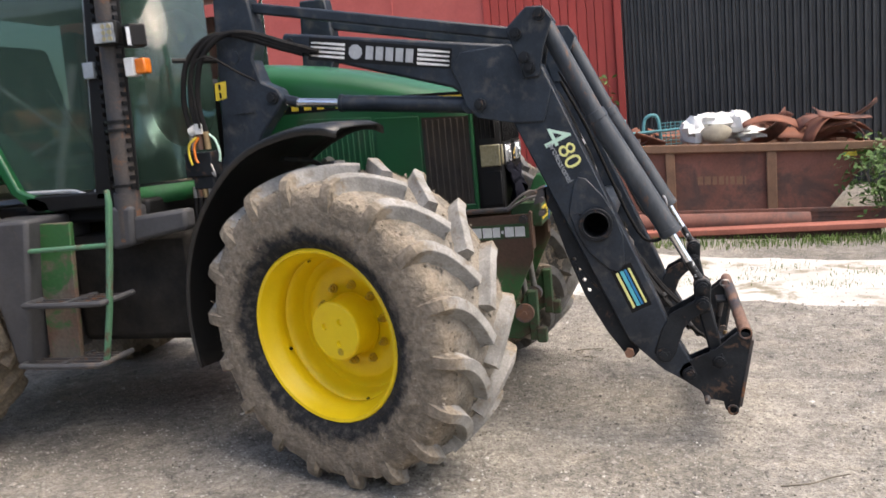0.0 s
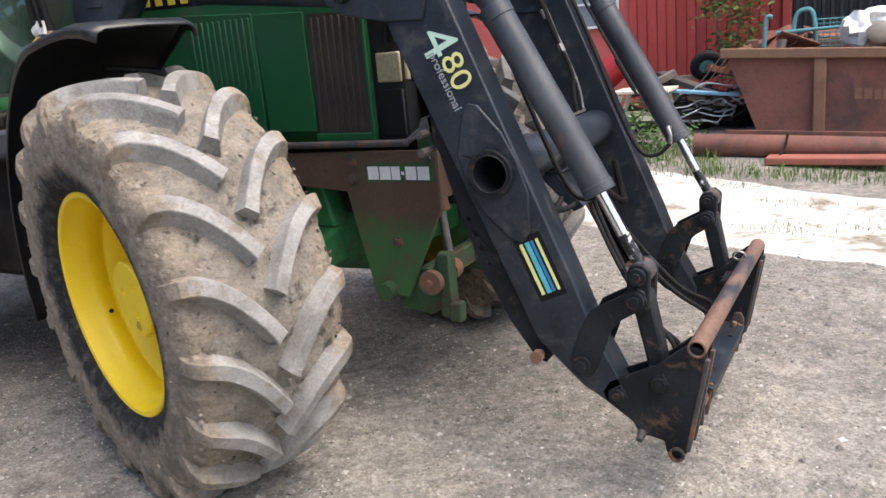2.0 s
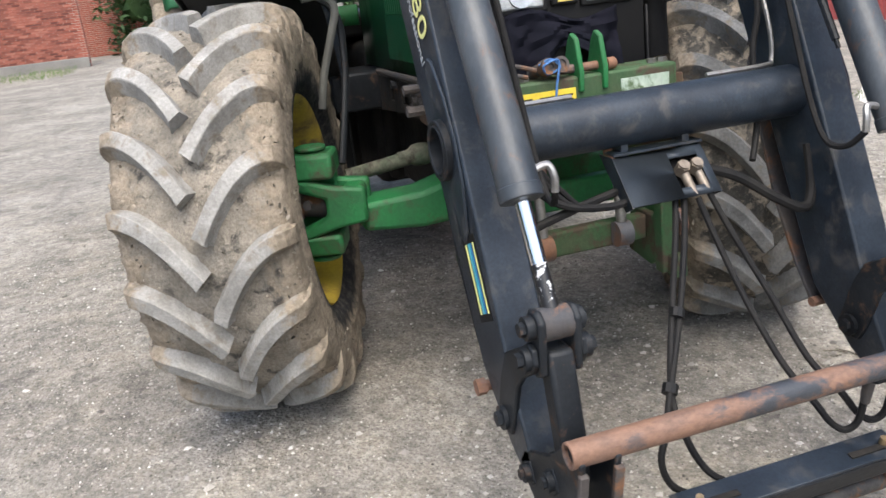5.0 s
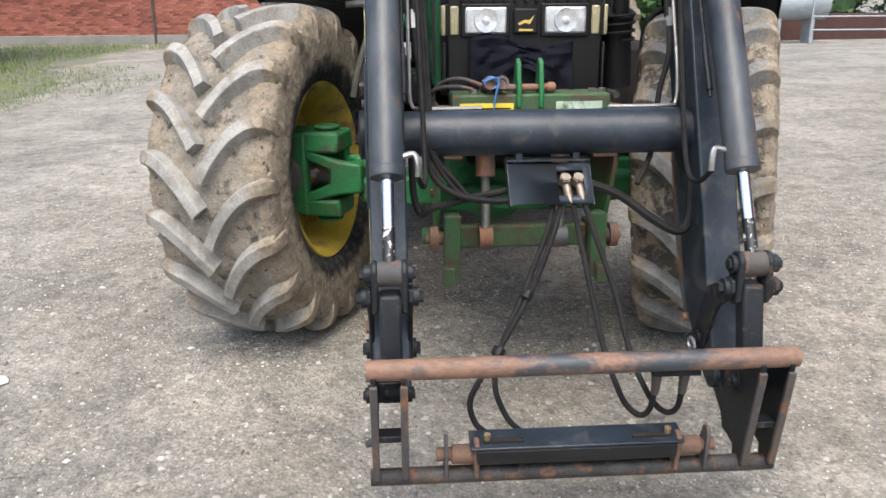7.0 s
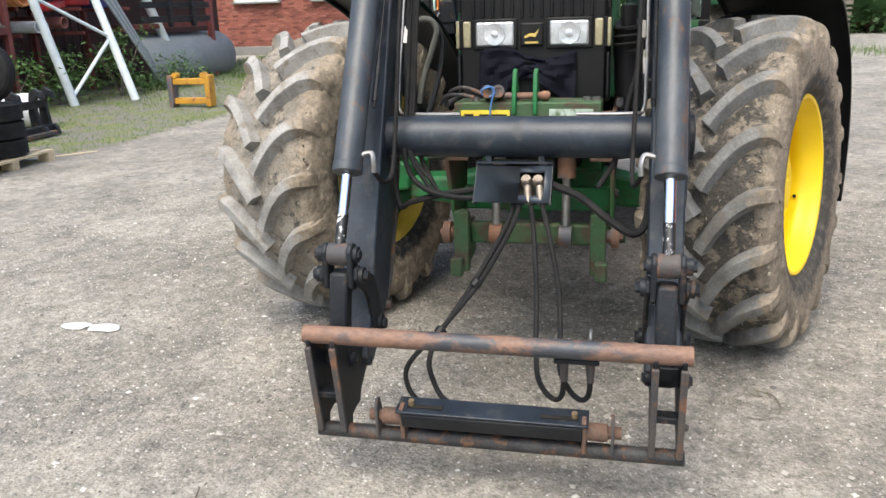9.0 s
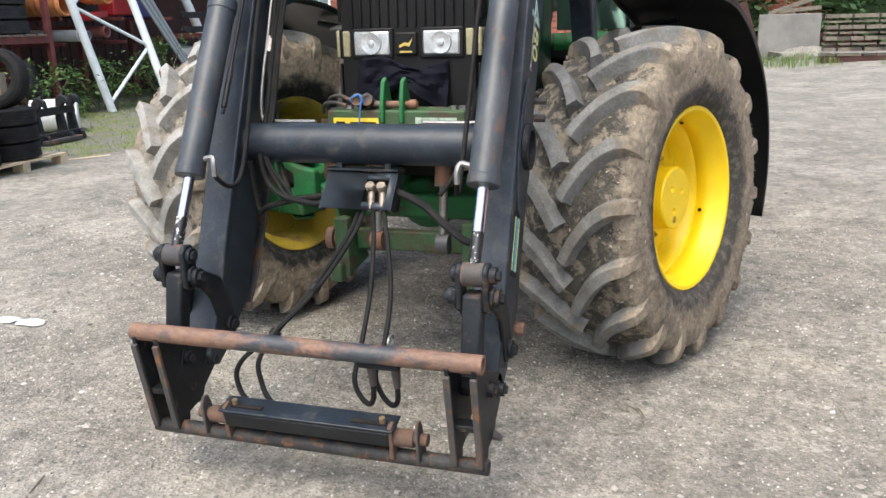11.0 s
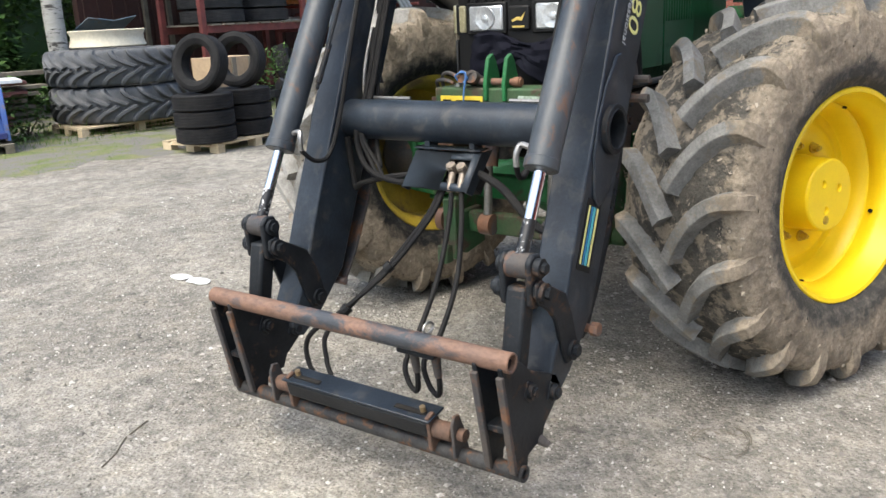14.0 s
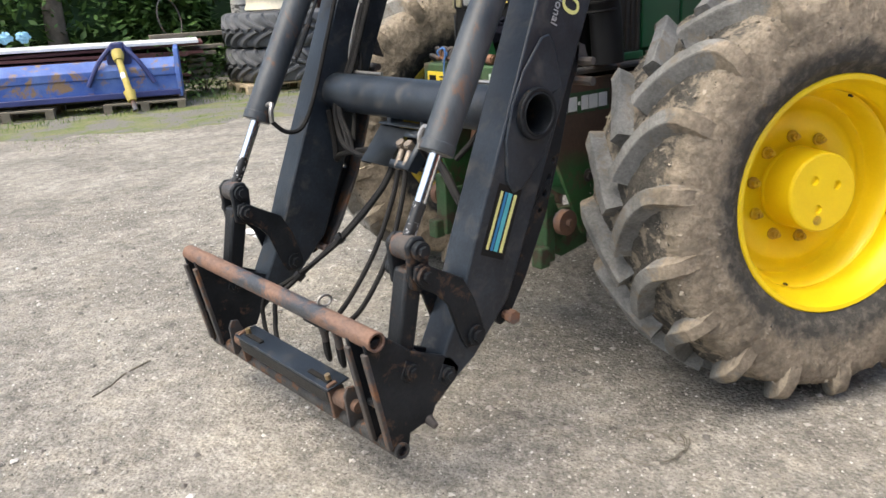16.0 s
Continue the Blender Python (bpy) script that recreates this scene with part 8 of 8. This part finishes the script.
def pallet(label, c, sx, sy, rz, mat, group="pallets"):
    p = thing("pallet", label, "pallet", (c[0], c[1], 0), group=group)
    m = Matrix.Translation(c) @ Matrix.Rotation(radians(rz), 4, "Z")
    z0 = 0.0
    for k in range(6):
        part("board", Mesh().box((0, lerp(-sy / 2 + 0.05, sy / 2 - 0.05, k / 5), 0.133), (sx, 0.095, 0.02)).moved(m), mat, p)
    for k in range(3):
        x = lerp(-sx / 2 + 0.05, sx / 2 - 0.05, k / 2)
        part("bearer", Mesh().box((x, 0, 0.112), (0.10, sy, 0.02)).moved(m), mat, p)
        for j in range(3):
            y = lerp(-sy / 2 + 0.07, sy / 2 - 0.07, j / 2)
            part("block", Mesh().box((x, y, 0.062), (0.10, 0.13, 0.08)).moved(m), mat, p)
        part("skid", Mesh().box((0, lerp(-sy / 2 + 0.07, sy / 2 - 0.07, k / 2), 0.011), (sx, 0.10, 0.022)).moved(m), mat, p)
    return p


pallet("fresh pale wooden pallet under tyre stacks", (-3.19, -6.02, 0), 1.24, 0.90, 3, PALLET)
for k in range(3):
    tyre("black worn car tyre stacked on a pallet", (-2.69, -5.82, 0.235 + 0.176 * k), 0.325, 0.172, 0.20)
for k in range(3):
    tyre("black worn car tyre stacked on a pallet", (-3.34, -5.92, 0.235 + 0.176 * k), 0.325, 0.172, 0.20)
tyre("black car tyre standing on a tyre stack", (-2.73, -5.84, 0.985), 0.315, 0.19, 0.195, False, (12, 0, -76))
tyre("black car tyre standing on a tyre stack", (-3.34, -5.92, 0.985), 0.315, 0.19, 0.195, False, (9, 0, -72))

FADED_SHEET = material("faded_blue_sheet", (0.13, 0.20, 0.27), (0.22, 0.26, 0.29), 0.6, scale=4, patch=5, patch_col=(0.25, 0.2, 0.16), patch_at=(0.55, 0.66), grain=50, bump=0.1)
PLYWOOD = material("brown_plywood", (0.44, 0.32, 0.20), (0.33, 0.235, 0.15), 0.8, scale=4, grain=40, grain_amt=0.3, bump=0.1)
OLD_TYRE = material("weathered_tyre", (0.062, 0.067, 0.074), (0.125, 0.128, 0.135), 0.8, scale=4, grain=60, bump=0.25)
# big farm tyres on a pallet
pallet("weathered pallet under big farm tyres", (-3.84, -9.02, 0), 1.7, 1.0, -9, PALLET)
for k in range(2):
    carc, tread, mud = tyre_meshes(0.97, 0.23, 0.54, 24, 0.060, False)
    m = Matrix.Translation((-3.99, -9.25, 0.39 + 0.50 * k)) @ Matrix.Rotation(radians(90), 4, "X") @ Matrix.Rotation(radians(25 * k), 4, "Y")
    bt = thing("farm_tyre", "large weathered farm tyre lying flat", "tyre", (-3.99, -9.25, 0.15 + 0.5 * k), group="farm tyres")
    part("carcass", carc.moved(m), OLD_TYRE, bt)
    part("tread", tread.moved(m), OLD_TYRE, bt, smooth=25)
solo("old_wheel", Mesh().lathe([(0.50, -0.11), (0.52, -0.10), (0.49, -0.02), (0.49, 0.05), (0.52, 0.11), (0.50, 0.12), (0.44, 0.04), (0.2, 0.02), (0.2, 0.0), (0.44, -0.02)], 40, Matrix.Translation((-3.9, -9.25, 1.27)) @ Matrix.Rotation(radians(90), 4, "X"), closed=True), CREAM, "cream steel wheel lying on the farm tyres", "wheel")

crate = thing("wooden_crate", "grey weathered board crate behind the farm tyres", "crate", (-4.78, -10.65, 0))
for k in range(6):
    part("board", Mesh().box((-4.78, -10.38, 0.11 + 0.205 * k), (1.0, 0.025, 0.19)), PALLET_OLD, crate)
    part("board", Mesh().box((-4.78, -10.92, 0.11 + 0.205 * k), (1.0, 0.025, 0.19)), PALLET_OLD, crate)
for dx in (-0.47, 0.47):
    part("end", Mesh().box((-4.78 + dx, -10.65, 0.62), (0.03, 0.51, 1.22)), PALLET_OLD, crate)
for dx, ry in ((-0.22, 9), (0.22, -7)):
    solo("roof_sheet", Mesh().box((-4.76 + dx, -10.62, 1.43), (0.44, 0.62, 0.012), rx=24, ry=ry), FADED_SHEET, "faded blue-grey sheet lying on the crate", "sheet", group="sheets on the crate")
tb = thing("timber_box", "brown plywood box behind the tyre stacks", "box", (-4.14, -7.15, 0))
part("box_wall", Mesh().box((-4.14, -7.15, 0.49), (0.66, 0.42, 0.98)), PLYWOOD, tb, bevel=0.006)
for dx in (-0.29, 0.0, 0.29):
    part("cleat", Mesh().box((-4.14 + dx, -6.928, 0.49), (0.07, 0.022, 0.97)), PALLET_OLD, tb)
# rack frames, with tyres and pipes on the shelves
SHELF_TYRE = material("dusty_shelf_tyre", (0.016, 0.017, 0.019), (0.036, 0.036, 0.037), 0.8, spec=0.25, scale=5, grain=70, bump=0.2)
rack = thing("rack", "oxblood steel pallet rack with laden shelves", "rack", (-7.0, -10, 0))
for x in (-5.93, -8.27):
    for y in (-9.65, -10.7):
        part("upright", Mesh().box((x, y, 1.7), (0.10, 0.09, 3.4)), OXBLOOD, rack, bevel=0.008)
for z in (1.32, 2.56):
    for y in (-9.62, -10.72):
        part("beam", Mesh().box((-7.1, y, z), (2.24, 0.06, 0.12)), OXBLOOD, rack, bevel=0.006)
    for k in range(8):
        part("shelf_board", Mesh().box((-6.14 - 0.27 * k, -10.17, z + 0.075), (0.20, 1.25, 0.03)), PALLET_OLD, rack)
for x, w, n, r in ((-6.54, 0.232, 3, 0.545), (-7.65, 0.232, 3, 0.50)):
    for k in range(n):
        tyre("dusty black tyre on a rack shelf", (x + 0.02 * (k % 2), -10.12, 1.413 + w * (k + 0.5)), r, w * 0.96, 0.27, group="tyres on the rack", mat=SHELF_TYRE)
for k in range(2):
    tyre("dusty black tyre on a rack shelf", (-7.2, -10.1, 2.655 + 0.20 * (k + 0.5)), 0.40, 0.19, 0.22, group="tyres on the rack", mat=SHELF_TYRE)
for k, x in enumerate((-5.4, -6.4, -7.4)):
    tyre("old tyre lying under the rack", (x, -10.0, 0.14 + 0.1 * (k % 2)), 0.42, 0.24, 0.25, group="tyres under the rack")
tyre("old tyre leaning under the rack", (-7.6, -9.5, 0.52), 0.50, 0.26, 0.28, False, (14, 0, 40), group="tyres under the rack")
cant = thing("pipe_rack", "dark rack arms holding plastic pipes", "rack", (-9.5, -10.5, 0))
for x in (-8.9, -10.6, -12.2):
    part("post", Mesh().box((x, -11.0, 1.6), (0.10, 0.10, 3.2)), OXBLOOD, cant, bevel=0.006)
    for z in (1.22, 1.66, 2.25):
        part("arm", Mesh().box((x, -10.45, z), (0.07, 1.1, 0.06)), OXBLOOD, cant, bevel=0.005)
for x, y, z, r, m, lb in ((-8.75, -9.6, 1.92, 0.23, PIPE_ORANGE, "wide orange ribbed plastic pipe on the rack"), (-9.15, -9.95, 1.96, 0.23, PIPE_ORANGE, "wide orange ribbed plastic pipe on the rack"), (-9.85, -9.6, 2.14, 0.23, PIPE_ORANGE, "wide orange ribbed plastic pipe on the rack"),
                          (-9.1, -9.7, 1.36, 0.10, WHITE_PLASTIC, "grey-white plastic pipe on the rack"), (-9.95, -9.8, 1.42, 0.105, PIPE_BROWN, "red-brown plastic pipe on the rack"), (-9.55, -9.9, 1.36, 0.09, ZINC, "grey plastic pipe on the rack")):
    n = 26 if m is PIPE_ORANGE else 2
    prof = []
    for k in range(n):
        a = lerp(0.0, 1.6, k / (n - 1))
        prof.append((r * (1.0 if k % 2 else 0.93) if n > 2 else r, a))
    prof += [(r * 0.85, 1.6), (r * 0.85, 0.0)]
    d = Vector((0.05, -1.0, 0.02)).normalized()
    mm = Matrix.Translation((x, y, z)) @ Vector((0, 1, 0)).rotation_difference(d).to_matrix().to_4x4()
    solo("plastic_pipe", Mesh().lathe(prof, 24, mm, closed=True), m, lb, "pipe", group="pipes on the rack", smooth=20)
for k, x in enumerate((-9.9, -10.9, -11.6)):
    solo("black_crate", Mesh().box((x, -10.4, 1.85 + 0.05 * (k % 2)), (0.6, 0.6, 0.34)), (BLACK_PLASTIC, RED_PAINT, NAVY)[k], "plastic crate on the pipe rack", "crate", group="crates", bevel=0.03)
solo("red_bin", Mesh().box((-9.8, -9.95, 1.72), (0.5, 0.3, 0.12), ry=8), RED_PAINT, "red plastic tray on the rack", "tray", bevel=0.02)

# galvanised lattice mast leaning against the rack
lat = thing("lattice_frame", "galvanised lattice frame leaning on the rack", "steel frame", (-10, -9.5, 0))
legs = (((-8.98, -9.12, 0.0), (-8.30, -9.45, 3.0)), ((-10.02, -8.60, 0.0), (-9.95, -9.48, 3.0)))
for a, b in legs:
    part("leg", Mesh().rod(a, b, 0.075, n=12), PALE_ZINC, lat, "pale galvanised leg")
mixp = lambda s, t: [lerp(p, q, t) for p, q in zip(*legs[s])]
for t0, t1 in ((0.05, 0.38), (0.62, 0.38), (0.62, 0.95)):
    part("brace", Mesh().rod(mixp(0, t0), mixp(1, t1), 0.032, n=8), PALE_ZINC, lat)
solo("steel_pole", Mesh().rod((-14.0, -9.9, 0.1), (-12.6, -10.2, 3.0), 0.10, n=12), PALE_ZINC, "galvanised pole leaning at the shed", "pole", group="leaning poles")
for k in range(5):
    solo("steel_pole", Mesh().rod((-12.3 - 0.12 * k, -9.35 - 0.06 * k, 0.0), (-10.35 - 0.10 * k, -9.85, 2.9), 0.035, n=10), (ZINC, TIN_GREY)[k % 2], "thin grey pole leaning on the lattice", "pole", group="leaning poles")
bk = thing("bucket", "grey loader bucket lying behind the poles", "bucket", (-14.6, -10.6, 0))
part("shell", Mesh().sheet([[(x, -10.3 + 0.60 * math.cos(a), 0.50 + 0.60 * math.sin(a)) for a in [radians(v) for v in range(-60, 150, 15)]] for x in (-16.4, -12.5)]), TIN_GREY, bk, thick=0.02)
part("lip", Mesh().box((-14.6, -10.25, 0.10), (2.8, 0.25, 0.04)), RUST_DARK, bk)
for x in (-14.1, -14.9):
    part("lug", Mesh().rod((x, -10.05, 0.75), (x, -9.98, 0.55), 0.04, n=8), ZINC, bk)
fr = thing("tool_holder", "black steel tool holder hung on the rack", "tool holder", (-14.0, -10.0, 1.4))
for z in (1.42, 1.72):
    part("bar", Mesh().box((-13.6, -9.62, z), (2.9, 0.08, 0.13)), BLACK_WORN, fr, bevel=0.01)
for x in (-14.2, -13.2):
    part("upright", Mesh().box((x, -9.56, 1.55), (0.10, 0.10, 0.60)), BLACK_WORN, fr, bevel=0.01)
part("shelf", Mesh().box((-14.0, -10.4, 1.28), (3.2, 0.9, 0.10)), OXBLOOD, fr)
solo("shed_post", Mesh().box((-15.6, -9.9, 2.0), (0.14, 0.14, 4.0)), OXBLOOD, "brown steel shed post", "post", bevel=0.01)
yb = thing("yellow_adapter", "old yellow steel tool adapter standing on grass", "tool adapter", (-8.93, -6.82, 0))
for z in (0.10, 0.42):
    part("bar", Mesh().box((-8.93, -6.82, z), (0.12, 0.72, 0.10)), OLD_YELLOW, yb, bevel=0.012)
for s in (-1, 1):
    part("side", Mesh().box((-8.93, -6.82 + s * 0.34, 0.265), (0.20, 0.09, 0.52)), OLD_YELLOW if s > 0 else RUST, yb, bevel=0.015)
    part("hook", Mesh().rod((-8.98, -6.82 + s * 0.26, 0.52), (-8.86, -6.82 + s * 0.26, 0.52), 0.05, n=10), OLD_YELLOW, yb)
fk = thing("fork_carriage", "black steel tool carrier frame on the grass", "tool carrier", (-5.4, -7.1, 0))
mf = Matrix.Translation((-5.38, -7.10, 0)) @ Matrix.Rotation(radians(4), 4, "Z")
for x in (-0.38, -0.16, 0.30):
    part("side", Mesh().prism([(-0.10, 0.02), (0.14, 0.02), (0.10, 0.12), (0.02, 0.16), (-0.02, 0.44), (0.04, 0.52), (0.12, 0.48), (0.10, 0.58), (0.0, 0.63), (-0.08, 0.56), (-0.12, 0.30)], x - 0.03, x + 0.03, "yz").moved(mf), BLACK_WORN, fk, bevel=0.008)
for y, z in ((0.02, 0.10), (-0.06, 0.42)):
    part("bar", Mesh().box((0, y, z), (0.86, 0.09, 0.10)).moved(mf), BLACK_WORN, fk, bevel=0.008)
part("lower_plate", Mesh().box((0.05, 0.10, 0.05), (0.70, 0.10, 0.05)).moved(mf), RUST_DARK, fk, bevel=0.006)
solo("white_drum", Mesh().rod((-6.15, -8.25, 0.25), (-6.55, -7.75, 0.25), 0.24, n=24), WHITE_PLASTIC, "white plastic drum lying behind the tyres", "drum", bevel=0.02)
solo("black_tube", Mesh().rod((-5.6, -9.2, 0.11), (-4.7, -9.2, 0.11), 0.11, n=16), TYRE_BLACK, "black tube under the rack", "tube")

# blue flail mower on pallets before a pile of sheets
pallet("weathered pallet under the blue mower", (-0.02, -9.50, 0), 1.1, 1.0, -25, PALLET_OLD)
pallet("weathered pallet under the blue mower", (-1.50, -8.80, 0), 1.0, 1.0, -25, PALLET_OLD)
mw = thing("flail_mower", "blue flail mower with chipped paint on pallets", "mower", (-0.75, -9.0, 0.14))
mx = Matrix.Translation((-0.85, -9.05, 0.15)) @ Matrix.Rotation(radians(-25), 4, "Z")
part("hood", Mesh().prism([(-0.26, 0.10), (-0.26, 0.36), (-0.12, 0.50), (0.16, 0.52), (0.30, 0.40), (0.30, 0.30), (0.16, 0.42), (-0.08, 0.42), (-0.20, 0.32), (-0.20, 0.10)], -1.12, 1.12, "xz").moved(mx @ Matrix.Rotation(radians(90), 4, "Z")), BLUE_PAINT, mw, bevel=0.008)
part("front_skirt", Mesh().box((0, 0.27, 0.22), (2.24, 0.03, 0.30)).moved(mx), BLUE_PAINT, mw, bevel=0.006)
part("lower_bar", Mesh().box((0, 0.31, 0.08), (2.30, 0.06, 0.07)).moved(mx), NAVY, mw, bevel=0.008)
part("roller", Mesh().rod((-1.1, 0.0, 0.07), (1.1, 0.0, 0.07), 0.08, n=16).moved(mx), PALLET_OLD, mw)
for s in (-1, 1):
    part("end_plate", Mesh().prism([(-0.30, 0.02), (0.33, 0.02), (0.34, 0.30), (0.22, 0.62), (-0.05, 0.66), (-0.28, 0.45)], s * 1.15 - 0.03, s * 1.15 + 0.03, "xz").moved(mx @ Matrix.Rotation(radians(90), 4, "Z")), GREY_CONCRETE if s < 0 else BLUE_PAINT, mw, bevel=0.01)
    part("frame_arm", Mesh().hose([mx @ Vector(p) for p in ((-0.45 + s * 0.40, 0.33, 0.22), (-0.45 + s * 0.24, 0.30, 0.50), (-0.45 + s * 0.06, 0.22, 0.70))], 0.03, 8), NAVY, mw)
part("top_link", Mesh().box((-0.45, 0.20, 0.66), (0.16, 0.20, 0.16)).moved(mx), NAVY, mw, bevel=0.02)
part("gearbox", Mesh().box((-0.45, 0.05, 0.55), (0.30, 0.35, 0.22)).moved(mx), NAVY, mw, bevel=0.03)
part("drive_shaft", Mesh().rod((-0.45, 0.30, 0.58), (-0.57, 0.62, 0.05), 0.042, n=16).rod((-0.45, 0.25, 0.62), (-0.46, 0.33, 0.52), 0.085, 0.06, n=18).rod((-0.545, 0.56, 0.15), (-0.57, 0.63, 0.04), 0.075, 0.055, n=18).moved(mx), PTO_YELLOW, mw, "dull yellow drive shaft cover")
part("shaft_end", Mesh().rod((-0.57, 0.62, 0.05), (-0.60, 0.70, -0.07), 0.03, n=10).moved(mx), RUST, mw)
part("shaft_band", Mesh().rod((-0.495, 0.43, 0.365), (-0.51, 0.47, 0.30), 0.043, n=16).moved(mx), WHITE, mw)
random.seed(8)
sh = thing("sheet_pile", "pile of old maroon and white roofing sheets", "sheet pile", (-0.8, -10.2, 0))
for k in range(9):
    part("sheet", Mesh().box((-0.6 + pick(-0.25, 0.25), -10.15 + pick(-0.1, 0.1), 0.30 + 0.065 * k), (3.9 + pick(-0.5, 0.5), 0.9, 0.04), rz=-22 + pick(-2, 2), ry=pick(-1, 1)), MAROON if k < 8 else WHITE_PLASTIC, sh, bevel=0.004)
part("bearers", Mesh().box((0.4, -10.3, 0.13), (0.12, 1.0, 0.26)).box((-1.8, -10.0, 0.13), (0.12, 1.0, 0.26)), PALLET_OLD, sh)
solo("grey_plank", Mesh().box((-2.75, -9.95, 0.86), (1.2, 0.16, 0.06), rz=-14), PALLET_OLD, "grey plank resting on the sheet pile", "plank", bevel=0.005)
for k in range(6):
    solo("grey_plank", Mesh().box((-2.4 + pick(-0.2, 0.2), -9.75, 0.26 + 0.085 * k), (1.1, 0.25, 0.05), rz=-12 + pick(-4, 4)), PALLET_OLD, "weathered plank in a low pile", "plank", group="plank pile", bevel=0.005)
for k in range(4):
    solo("blue_bag", crumple((0.15 - 0.22 * k, -10.35, 0.98), (0.09, 0.09, 0.07), 2.0 + k), SKY_BLUE, "small blue plastic scrap on the sheets", "plastic scrap", group="blue scraps")
solo("bicycle_wheel", Mesh().lathe([(0.30, -0.012), (0.315, 0.0), (0.30, 0.012), (0.292, 0.0)], 30, Matrix.Translation((-2.6, -10.3, 1.10)) @ Matrix.Rotation(radians(35), 4, "Z") @ Matrix.Rotation(radians(10), 4, "X"), closed=True), RUST_DARK, "rusty thin wheel leaning on planks", "wheel")

# ---- bricks of the west wall ----
def brick_paint(name, per_object):
    m = material(name, (0.33, 0.12, 0.085), (0.25, 0.095, 0.07), 0.9, scale=3, grain=40, grain_amt=0.4, bump=0.2)
    nt = m.node_tree
    bsdf = nt.nodes["Principled BSDF"]
    under = bsdf.inputs["Base Color"].links[0].from_socket
    pickr = nt.nodes.new("ShaderNodeObjectInfo" if per_object else "ShaderNodeNewGeometry").outputs["Random" if per_object else "Random Per Island"]
    shade = ramp(nt, pickr, [(0.0, (0.50, 0.45, 0.45)), (0.4, (0.95, 0.9, 0.9)), (0.8, (1.2, 1.15, 1.1)), (1.0, (1.35, 1.5, 1.5))])
    nt.links.new(mix(nt, 1.0, under, shade, "MULTIPLY"), bsdf.inputs["Base Color"])
    return m


BRICK_ONE, BRICK_REST = brick_paint("fired_brick", True), brick_paint("fired_bricks", False)
brick_mesh = Mesh().box((0, 0, 0), (0.024, 0.228, 0.063)).data("brick", BRICK_ONE, 0)
rest = Mesh()
picked = 0
for row in range(42):
    z = 0.352 + 0.077 * row
    for col in range(53):
        y = -16.55 + 0.242 * col + (0.121 if row % 2 else 0)
        if y > -3.85 or any(abs(y - yc) < 1.08 and 1.83 < z < 3.20 for yc in (-13.43, -10.3)) or abs(y + 8.35) < 0.02:
            continue
        proud = -25.996 + 0.003 * noise.noise((y * 9, z * 13, 0.4))
        if 4 <= row < 16 and -12.0 < y < -5.6 and picked < 300:
            ob = new("brick", brick_mesh)
            ob.parent = west
            ob.location = (proud, y, z)
            picked += 1
        else:
            rest.box((proud, y, z), (0.024, 0.228, 0.063))
part("brickwork", rest, BRICK_REST, west, "weathered red bricks", smooth=0, kind="stuff")
